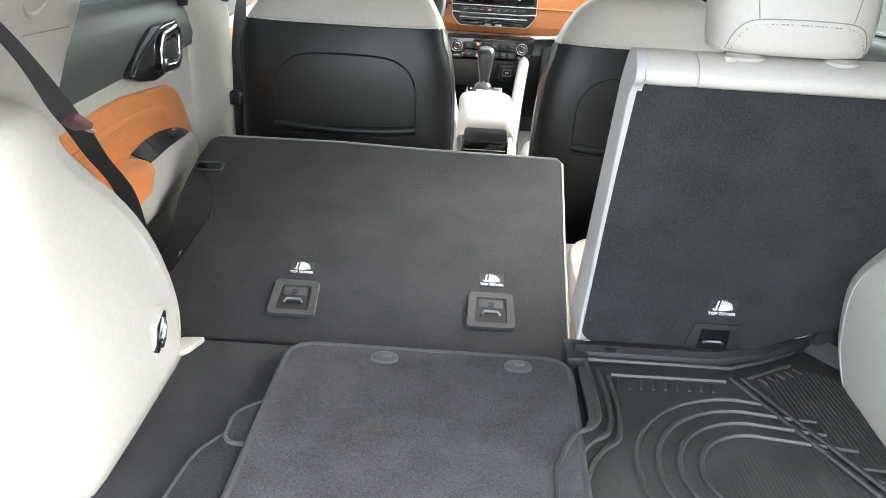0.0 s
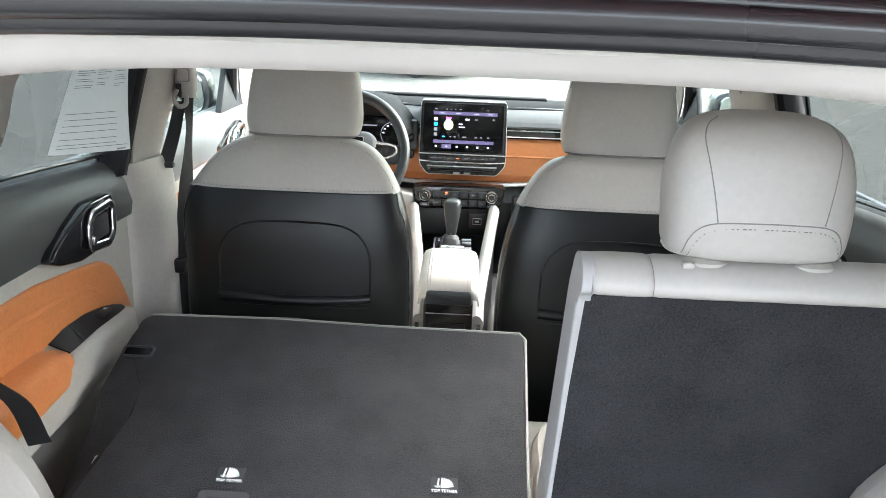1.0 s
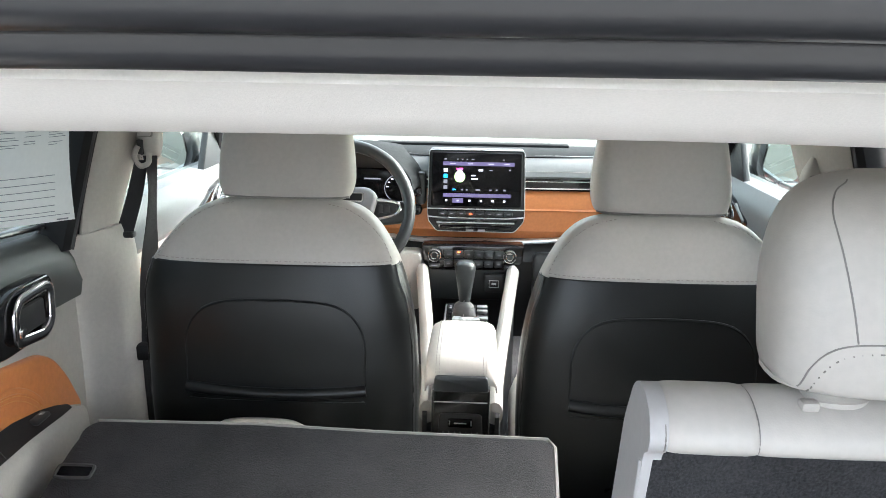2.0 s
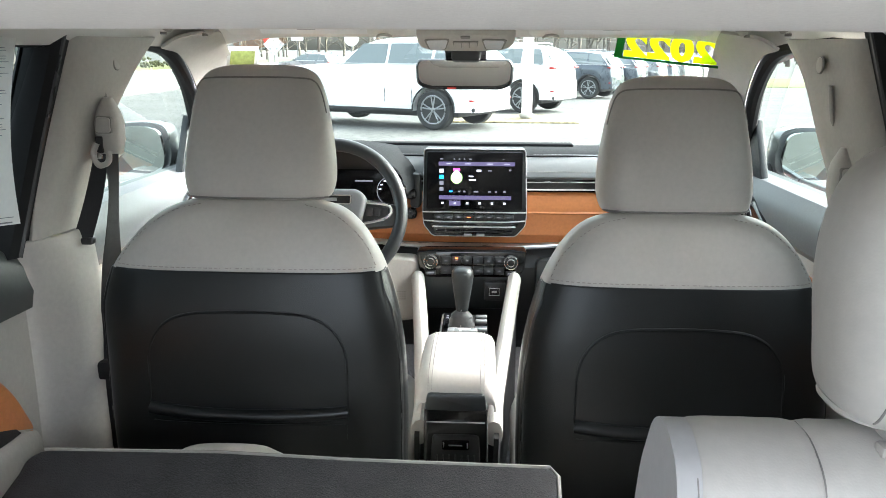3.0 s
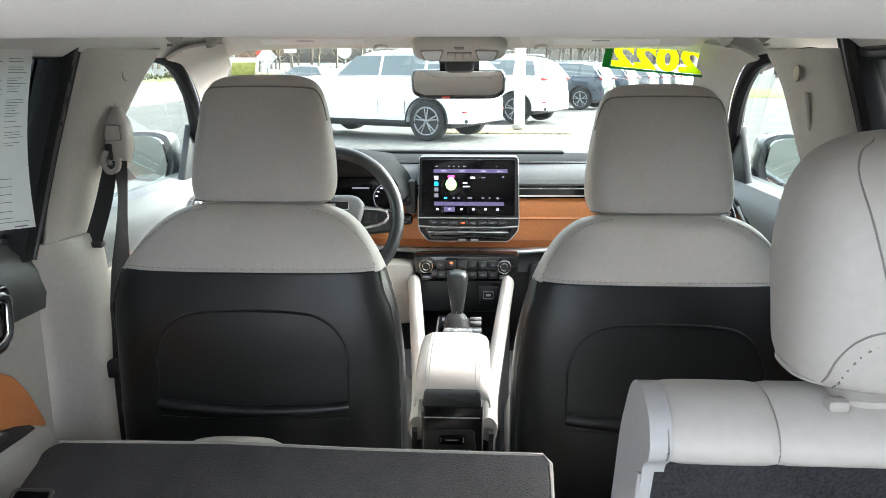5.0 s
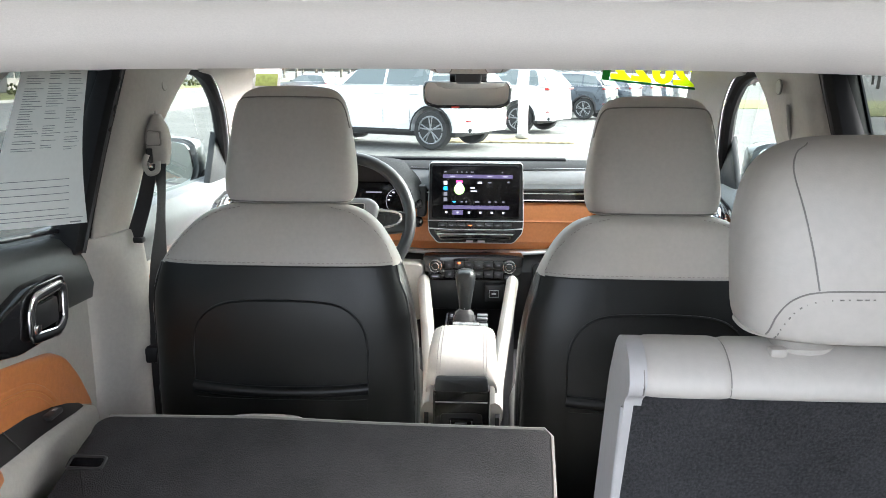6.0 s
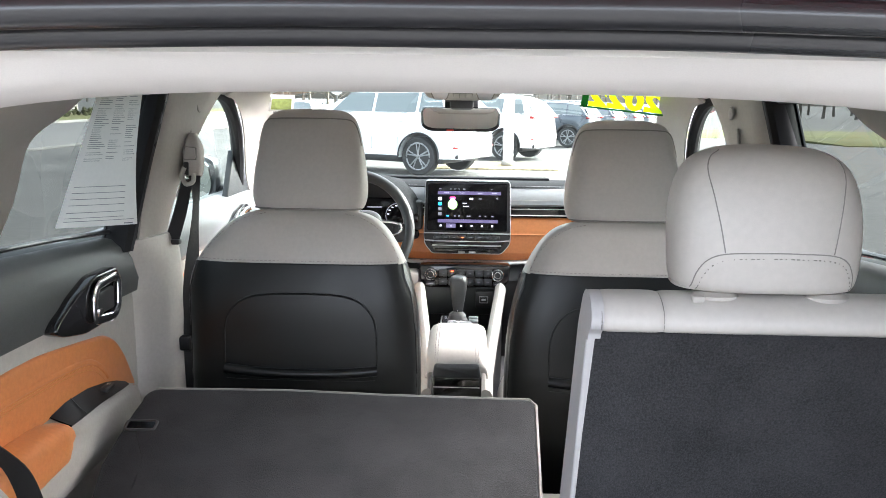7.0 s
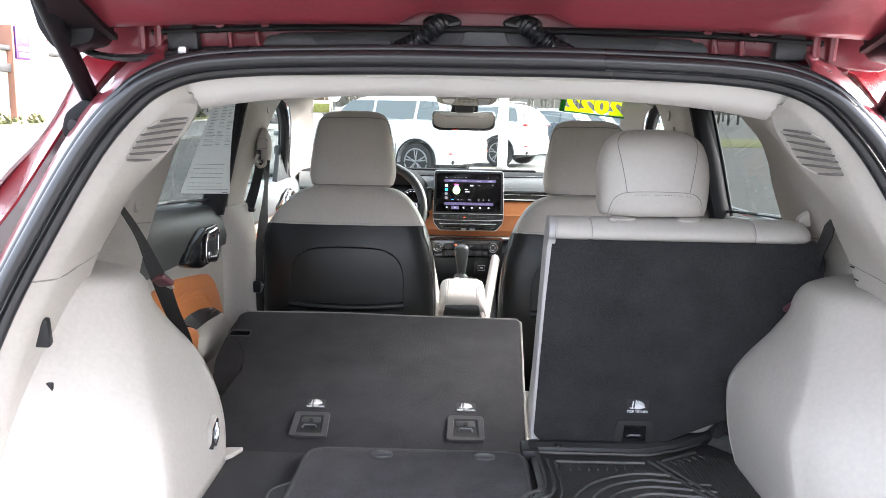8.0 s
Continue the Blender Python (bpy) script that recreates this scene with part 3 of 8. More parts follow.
def quarter_trim(s):
    t = thing("quarter_trim", "light grey plastic cargo side trim with speaker grille and wheel arch bulge", "trim", "cargo side trims", at=(s * 0.6, 1.0, 0.7))
    # upper pillar trim: from the seal round to the rear door window
    rows = []
    table = [  # seal edge, bend, inner face, window edge
        ((0.44, 0.91, 1.440), (0.442, 0.94, 1.415), (0.438, 0.97, 1.400), (0.505, 1.25, 1.405), (0.62, 1.62, 1.420), (0.69, 1.85, 1.420)),
        ((0.495, 0.90, 1.410), (0.477, 0.919, 1.380), (0.446, 0.967, 1.378), (0.535, 1.25, 1.375), (0.63, 1.58, 1.385), (0.70, 1.78, 1.385)),
        ((0.555, 0.888, 1.345), (0.519, 0.919, 1.334), (0.480, 0.968, 1.334), (0.58, 1.25, 1.32), (0.65, 1.53, 1.325), (0.715, 1.68, 1.325)),
        ((0.609, 0.868, 1.250), (0.572, 0.905, 1.245), (0.565, 0.965, 1.24), (0.625, 1.22, 1.24), (0.688, 1.52, 1.24), (0.724, 1.635, 1.24)),
        ((0.664, 0.838, 1.140), (0.63, 0.890, 1.140), (0.64, 0.96, 1.14), (0.67, 1.18, 1.14), (0.705, 1.45, 1.14), (0.735, 1.555, 1.14)),
        ((0.710, 0.80, 1.010), (0.675, 0.850, 1.01), (0.68, 0.95, 1.01), (0.70, 1.18, 1.01), (0.72, 1.40, 1.01), (0.752, 1.475, 1.01)),
        ((0.735, 0.765, 0.86), (0.70, 0.82, 0.86), (0.70, 0.95, 0.86), (0.71, 1.18, 0.86), (0.73, 1.38, 0.86), (0.76, 1.45, 0.86)),
        ((0.735, 0.745, 0.68), (0.70, 0.80, 0.68), (0.70, 0.95, 0.68), (0.71, 1.18, 0.68), (0.73, 1.38, 0.68), (0.76, 1.45, 0.68))]
    near = (0, 0, 0, 0.010, 0.022, 0.03) if s > 0 else (0,) * 6
    cols = [spline([(r[j][0] - near[j], r[j][1], r[j][2]) for r in table], 5) for j in range(6)]
    edge = 1.052 if s < 0 else 1.10
    heights = [float(c.z) for c in cols[1]]
    curves = [spline([c[k] for c in cols], 8) for k in range(len(heights))]

    def ease(a, b, v):
        u = min(1.0, max(0.0, (v - a) / (b - a)))
        return u * u * (3 - 2 * u)

    def skin(y, z, lift=0.0):
        """The inner face of the trim at y and z, with the recess that the belt comes out of."""
        def at(k):
            pts = [p for p in curves[k][8:]]
            return float(np.interp(y, [p.y for p in pts], [p.x for p in pts]))
        hs = heights[::-1]
        x = float(np.interp(z, hs, [at(k) for k in range(len(heights))][::-1]))
        deep = ease(1.245, 1.19, z)
        far = edge + 0.02 + (1.25 - z) * 1.0
        x += 0.034 * deep * ease(edge, edge + 0.007, y) * (1 - ease(far, far + 0.035, y)) - 0.008 * deep * ease(edge - 0.13, edge, y) * (1 - ease(edge, edge + 0.007, y))
        return (s * (x - lift), y, z)

    levels = [z for a, b in zip(heights, heights[1:]) for z in ((a, (a + b) / 2) if 1.1 < a < 1.26 else (a,))] + [heights[-1]]
    steps = [0.97, 1.0, 1.03, edge - 0.012, edge - 0.003, edge + 0.001, edge + 0.004, edge + 0.008, edge + 0.02, edge + 0.04, edge + 0.055, edge + 0.07, edge + 0.085, edge + 0.10, edge + 0.115, edge + 0.13, edge + 0.15, 1.27, 1.32, 1.38]
    for z in levels:
        k = min(range(len(heights)), key=lambda q: abs(heights[q] - z))
        lip = [(s * float(np.interp(z, heights[::-1], [curves[q][i].x for q in range(len(heights))][::-1])), float(np.interp(z, heights[::-1], [curves[q][i].y for q in range(len(heights))][::-1])), z + (float(curves[k][i].z) - heights[k])) for i in range(9)]
        last = float(np.interp(z, heights[::-1], [curves[q][-1].y for q in range(len(heights))][::-1]))
        rows.append(lip + [skin(y, z) for y in steps] + [skin(1.38 + (last - 1.38) * u, z) for u in (0.25, 0.5, 0.75, 1.0)])
    upper = part("pillar_trim", sheet(rows, 0.004), PLASTIC, t)
    # thin gaps between the trim panels
    part("panel_gap", tube(spline([(s * 0.652, 0.832, 1.142), (s * 0.628, 0.888, 1.138)] + [skin(y, z, 0.0042) for y, z in ((0.97, 1.142), (1.0, 1.144), (edge - 0.006, 1.150))], 5), 0.0013, 5), SEAM, upper)
    part("panel_gap", tube([skin(edge + 0.02 + 0.075 * u, 1.157 - 0.003 * u, 0.0042) for u in np.linspace(0, 1, 8)], 0.0011, 5), SEAM, upper)
    part("panel_gap", tube([skin(1.255 + 0.22 * u, 1.168 - 0.028 * u, 0.0042) for u in np.linspace(0, 1, 10)], 0.0011, 5), SEAM, upper)
    if s < 0:
        part("moulded_bump", tube([skin(1.207 + 0.126 * u, 1.219 - 0.018 * math.sin(math.pi * u) - 0.016 * u, 0.004) for u in np.linspace(0, 1, 12)], lambda u: 0.001 + 0.0045 * math.sin(math.pi * u), 8), PLASTIC, upper)
    else:
        for z in (1.146, 1.124):
            part("clip_slot", box(skin(edge - 0.012, z, 0.003), (0.006, 0.014, 0.003), 0.0008), DARKPLASTIC, upper)
    # speaker grille
    slots = [((0.475, 0.914, 1.372), (0.456, 0.917, 1.375), (0.441, 0.933, 1.377)), ((0.494, 0.911, 1.361), (0.468, 0.916, 1.366), (0.446, 0.942, 1.370)), ((0.504, 0.911, 1.351), (0.476, 0.918, 1.356), (0.453, 0.946, 1.360)),
             ((0.511, 0.912, 1.341), (0.483, 0.919, 1.345), (0.461, 0.947, 1.349)), ((0.517, 0.912, 1.332), (0.491, 0.919, 1.335), (0.470, 0.948, 1.337)), ((0.522, 0.912, 1.323), (0.497, 0.919, 1.325), (0.479, 0.948, 1.326)), ((0.526, 0.911, 1.314), (0.510, 0.917, 1.314), (0.496, 0.930, 1.314))]
    grille = part("speaker_grille", tube([(s * x, y + 0.001, z) for x, y, z in spline([r[0] for r in slots] + [r[2] for r in reversed(slots)], 4, True)], 0.0015, 6, closed=True), PLASTIC, t)
    for r in slots:
        part("slot", tube([(s * x, y, z) for x, y, z in spline(r, 5)], lambda u: 0.0010 + 0.0013 * math.sin(math.pi * min(1, u * 0.9 + 0.1)) ** 0.5, 6), GRILLESLOT, grille)
    # wheel arch bulge
    prof = [(1.109, 0.665, 0.672, 1.150), (1.105, 0.635, 0.640, 1.165), (1.098, 0.613, 0.618, 1.178), (1.085, 0.600, 0.607, 1.195), (1.062, 0.592, 0.601, 1.212), (1.03, 0.58, 0.598, 1.225), (0.98, 0.56, 0.583, 1.265), (0.93, 0.54, 0.545, 1.28),
            (0.88, 0.52, 0.518, 1.285), (0.82, 0.505, 0.503, 1.29), (0.76, 0.497, 0.497, 1.295), (0.70, 0.492, 0.492, 1.275)]
    rows = []
    for z, x, xf, yf in prof:
        if s > 0:
            d = float(np.interp(z, (0.70, 0.80, 0.88, 1.2), (0.04, 0.01, -0.012, -0.012)))
            x, xf, yf = x + d, xf + d, yf + 0.03
        else:
            d = float(np.interp(z, (0.70, 0.79, 0.90), (0.007, 0.007, 0.0)))
            x, xf = x - d, xf - d
        yc = 0.83 + 0.13 * min(1.0, max(0.0, (z - 0.72) / 0.40)) + 0.04 * max(0.0, (z - 0.95) / 0.15)
        squeeze = min(1.0, (yf - 0.10 - yc) / 0.125)
        rows.append([(s * (x + (0.735 - x) * w), yc + dy * (squeeze if dy > 0 else 1.0), z) for w, dy in ((1, -0.115), (0.90, -0.078), (0.72, -0.042), (0.46, -0.002), (0.22, 0.04), (0.06, 0.085), (0.01, 0.125))] + [(s * q, y, z) for q, y in (
            ((x + xf) / 2, max(yf - 0.075, 1.13) if yf > 1.22 else yf - 0.075), (xf, yf - 0.05), (xf + 0.012, yf - 0.015), (min(0.72, xf + 0.04), yf + 0.012), (min(0.73, xf + 0.08), yf + 0.035), (0.74, yf + 0.07))])
    rows.insert(0, [(s * max(0.71, abs(p[0])), p[1], 1.112) for p in rows[0]])
    cols = [spline([r[j] for r in rows], 3) for j in range(len(rows[0]))]
    smooth_rows = [[tuple(c[k]) for c in cols] for k in range(len(cols[0]))]
    smooth_rows = [[tuple(p) for p in spline(r, 3)] for r in smooth_rows]
    cover = part("wheel_arch", sheet(smooth_rows, 0.0), PLASTIC, t, "bulging light grey wheel arch cover")
    wall = cover.modifiers.new("thickness", "SOLIDIFY")
    wall.thickness, wall.offset = 0.004, 0.0
    # latch slot and small clip
    part("latch_slot", prism(rounded([(0.882, 1.03), (0.880, 1.075), (0.892, 1.078), (0.897, 1.035)], 0.005), "x", s * 0.645, s * 0.672, 0.003), DARKPLASTIC, t)
    part("clip_hole", box((s * 0.660, 0.897, 0.964), (0.020, 0.006, 0.016), 0.002, m=None), DARKPLASTIC, t)
    # tie-down ring
    if s > 0:
        return t
    tie = part("tie_down_recess", prism(rounded([(1.142, 0.74), (1.145, 0.80), (1.19, 0.818), (1.20, 0.755)], 0.012), "x", s * 0.4835, s * 0.503, 0.004), PLASTIC, t)
    part("tie_hole", prism(rounded([(1.142, 0.760), (1.150, 0.798), (1.184, 0.812), (1.182, 0.775)], 0.006), "x", s * 0.4815, s * 0.493, 0.001), GLOSSBLACK, tie)
    part("tie_loop", tube(spline([(s * 0.483, 1.158, 0.765), (s * 0.4795, 1.160, 0.778), (s * 0.4795, 1.166, 0.792), (s * 0.483, 1.172, 0.804)], 5), 0.0042, 8), CHROME, tie, "chromed tie-down loop")
    part("foot_tab", prism([(s * 0.495, 1.215), (s * 0.495, 1.272), (s * 0.460, 1.276), (s * 0.474, 1.240)], "z", 0.702, 0.713, 0.003), PLASTIC, t)
    return t


def ribbon(points, n=6):
    """A webbing strap: each point is a place and the half-width arrow across the strap."""
    mid = spline([p for p, _ in points], n)
    half = spline([w for _, w in points], n)
    return sheet([[tuple(c - h), tuple(c - h * 0.5), tuple(c), tuple(c + h * 0.5), tuple(c + h)] for c, h in zip(mid, half)], 0.0014)


def rear_belt(s):
    b = thing("seat_belt", "black rear seat belt hanging beside the wheel arch", "seat belt", "rear seat belts", at=(s * 0.6, 1.2, 0.9))
    k = 0.0 if s < 0 else 1.0
    if s < 0:
        run = [((-0.618, 1.070, 1.243), (-0.004, 0.013, 0.004)), ((-0.602, 1.125, 1.175), (-0.003, 0.014, 0.007)), ((-0.599, 1.19, 1.10), (0.006, 0.012, 0.006)), ((-0.600, 1.24, 1.05), (0.015, 0.006, -0.002)),
               ((-0.606, 1.30, 0.99), (0.015, 0.006, -0.004)), ((-0.616, 1.40, 0.90), (0.014, 0.008, -0.004)), ((-0.625, 1.46, 0.80), (0.014, 0.008, 0.0))]
    else:
        run = [((0.616, 1.122, 1.252), (0.002, 0.006, 0.004)), ((0.626, 1.160, 1.208), (0.003, 0.020, 0.014)), ((0.636, 1.215, 1.155), (0.0, 0.014, 0.010)), ((0.645, 1.28, 1.09), (-0.010, 0.010, 0.004)),
               ((0.656, 1.33, 0.99), (-0.015, 0.006, -0.004)), ((0.666, 1.40, 0.90), (-0.014, 0.008, -0.004)), ((0.675, 1.46, 0.80), (-0.014, 0.008, 0.0))]
    part("webbing", ribbon(run), WEBBING, b)
    # dark prism fills the recess top; its colour stands for the shade inside
    part("slot_bezel", prism([(1.058 + 0.035 * k, 1.240), (1.058 + 0.035 * k, 1.190), (1.085 + 0.035 * k, 1.195), (1.078 + 0.035 * k, 1.235)], "x", s * 0.640, s * 0.668, 0.003), DARKPLASTIC, b)
    part("tongue", box((0, 0, 0), (0.034, 0.036, 0.012), 0.005, 3, m=Matrix.Translation((s * (0.594 + 0.02 * k), 1.222 + 0.03 * k, 1.066 - 0.03 * k)) @ Matrix.Rotation(radians(-40), 4, "X") @ Matrix.Rotation(radians(s * 18), 4, "Z")), TONGUE, b, "dark maroon buckle tongue")
    part("tongue_plate", box((0, 0, 0), (0.026, 0.02, 0.003), 0.001, 2, m=Matrix.Translation((s * (0.594 + 0.03 * k), 1.243 + 0.03 * k, 1.049 - 0.03 * k)) @ Matrix.Rotation(radians(-40), 4, "X") @ Matrix.Rotation(radians(s * 18), 4, "Z")), SATIN, b)
    return b


def b_pillar(s):
    t = thing("pillar_trim", "light grey plastic centre pillar trim between the doors", "pillar", "door pillars", kind="structure", at=(s * 0.7, 2.2, 0.5))
    up = []
    for z, xr, yr, xf, yf, bulge in ((1.08, 0.723, 2.13, 0.715, 2.285, 0.010), (1.16, 0.718, 2.15, 0.705, 2.315, 0.016), (1.26, 0.705, 2.178, 0.685, 2.37, 0.02), (1.36, 0.69, 2.205, 0.655, 2.43, 0.022), (1.43, 0.68, 2.225, 0.63, 2.49, 0.022)):
        if s > 0:
            xf -= float(np.interp(z, (1.08, 1.26, 1.36, 1.43), (0.03, 0.02, 0.002, -0.006)))
        up.append([(s * (xr + 0.012), yr + 0.01, z), (s * xr, yr, z), (s * (xr - bulge), yr + 0.03, z), (s * ((xr + xf) / 2 - bulge * (1.0 if s < 0 else 0.45)), (yr + yf) / 2, z), (s * (xf - 0.4 * bulge), yf - 0.02, z), (s * (xf + 0.01), yf, z), (s * (xf + 0.06), yf + 0.01, z)])
    cols = [spline([r[j] for r in up], 4) for j in range(7)]
    part("upper_trim", sheet([[tuple(p) for p in spline([c[k] for c in cols], 3)] for k in range(len(cols[0]))], 0.004), PLASTIC, t)
    lo = []
    for z, xr, yr, xf, yf, bulge in ((1.085, 0.728, 2.125, 0.698, 2.30, 0.02), (0.98, 0.735, 2.125, 0.686, 2.29, 0.028), (0.8, 0.735, 2.13, 0.682, 2.28, 0.03), (0.62, 0.735, 2.12, 0.685, 2.29, 0.042), (0.45, 0.735, 2.08, 0.70, 2.36, 0.07)):
        lo.append([(s * (xr + 0.04), yr - 0.01, z), (s * xr, yr, z), (s * (xr - bulge), yr + 0.035, z), (s * ((xr + xf) / 2 - bulge), (yr + yf) / 2, z), (s * (xf - 0.4 * bulge), yf - 0.03, z), (s * (xf + 0.02), yf, z)])
    lo.insert(0, [(p[0] + s * 0.012, p[1], 1.09) for p in lo[0]])
    cols = [spline([r[j] for r in lo], 4) for j in range(6)]
    part("lower_trim", sheet([[tuple(p) for p in spline([c[k] for c in cols], 3)] for k in range(len(cols[0]))], 0.004), PLASTIC, t)
    part("badge_rim", disc((s * 0.6455, 2.345, 1.386), 0.0156, 0.004, "x", 20, rbev=0.001), SEAM, t)
    part("airbag_badge", disc((s * 0.6448, 2.345, 1.386), 0.014, 0.004, "x", 20, rbev=0.001), PLASTIC, t)
    # height adjuster slot, guide and loop of the belt; the right one is set lower
    dn = 0.0 if s < 0 else 0.075
    part("adjuster_slot", tube([(s * x, 2.318, z) for x, z in ((0.656, 1.352), (0.662, 1.31), (0.6735, 1.25), (0.684, 1.20))], 0.008, 10, flat=0.3, up=(1, 0, 0)), SEAM, t)
    g = part("belt_guide", loft([ring_se(s * (0.650 + 0.4 * dn), 2.305 - 0.3 * dn, z - dn, w, d, 2.8, 24) for z, w, d in ((1.215, 0.010, 0.010), (1.222, 0.018, 0.020), (1.245, 0.0225, 0.026), (1.28, 0.023, 0.028), (1.298, 0.019, 0.024), (1.312, 0.013, 0.016), (1.324, 0.008, 0.009))]), PLASTIC, t)
    part("button_rim", prism(rounded([(s * (0.634 + 0.4 * dn), 1.262 - dn), (s * (0.634 + 0.4 * dn), 1.292 - dn), (s * (0.662 + 0.4 * dn), 1.294 - dn), (s * (0.666 + 0.4 * dn), 1.262 - dn)], 0.005), "y", 2.2765 - 0.3 * dn, 2.29, 0.002), SEAM, g)
    part("guide_button", prism(rounded([(s * (0.636 + 0.4 * dn), 1.264 - dn), (s * (0.636 + 0.4 * dn), 1.290 - dn), (s * (0.660 + 0.4 * dn), 1.292 - dn), (s * (0.664 + 0.4 * dn), 1.264 - dn)], 0.005), "y", 2.2735 - 0.3 * dn, 2.29, 0.002), PLASTIC, g)
    part("guide_slot", prism(rounded([(s * (0.6655 + 0.4 * dn), 1.230 - dn), (s * (0.6655 + 0.4 * dn), 1.257 - dn), (s * (0.653 + 0.4 * dn), 1.257 - dn), (s * (0.655 + 0.4 * dn), 1.226 - dn)], 0.003), "y", 2.2755 - 0.3 * dn, 2.29, 0.0), DARKPLASTIC, g)
    part("loop_ring", tube(spline([(s * (x + 0.4 * dn), y - 0.3 * dn, z - dn) for x, y, z in ((0.662, 2.272, 1.245), (0.668, 2.268, 1.225), (0.658, 2.266, 1.207), (0.642, 2.268, 1.212), (0.640, 2.272, 1.232))], 5), 0.0055, 10), PLASTIC, t)
    return t


def front_belt(s):
    b = thing("seat_belt", "black front seat belt hanging from the pillar guide", "seat belt", "front seat belts", at=(s * 0.66, 2.28, 0.5))
    top = [((s * 0.640, 2.276, 1.226), (0.013, 0.004, 0)), ((s * 0.637, 2.270, 1.17), (0.003, 0.014, 0))] if s < 0 else [((s * 0.66, 2.256, 1.15), (0.014, 0.006, 0))]
    part("webbing", ribbon(top + [ ((s * 0.641, 2.262, 1.10), (0.005, 0.014, 0)), ((s * 0.648, 2.258, 1.02), (0.013, 0.012, 0)), ((s * 0.652, 2.248, 0.92), (0.018, 0.006, 0)), ((s * 0.651, 2.238, 0.82), (0.016, 0.006, 0)), ((s * 0.650, 2.235, 0.62), (0.018, 0.005, 0)), ((s * 0.650, 2.25, 0.42), (0.018, 0.005, 0))]), WEBBING, b)
    part("inner_webbing", ribbon([((s * 0.656, 2.270, 1.218) if s < 0 else (s * 0.676, 2.25, 1.14), (0.011, 0.006, 0)), ((s * 0.668, 2.255, 1.15) if s < 0 else (s * 0.68, 2.245, 1.115), (0.013, 0.008, 0)), ((s * 0.683, 2.235, 1.085), (0.015, 0.006, 0)), ((s * 0.686, 2.232, 1.072), (0.015, 0.006, 0))]), WEBBING, b)
    part("belt_slot", box((s * 0.686, 2.236, 1.075), (0.042, 0.02, 0.012), 0.004), DARKPLASTIC, b)
    part("tongue", box((s * 0.675, 2.228, 0.834), (0.056, 0.026, 0.036), 0.007), BLACKPLASTIC, b)
    part("tongue_plate", box((s * 0.645, 2.232, 0.836), (0.022, 0.006, 0.016), 0.003), SATIN, b)
    return b


SWITCHBLACK = mat("switch_black", (0.010, 0.008, 0.008), 0.35, vary=0.1, spec=0.1)
TANTHREAD = mat("tan_thread", (0.62, 0.30, 0.12), 0.7, vary=0.1)


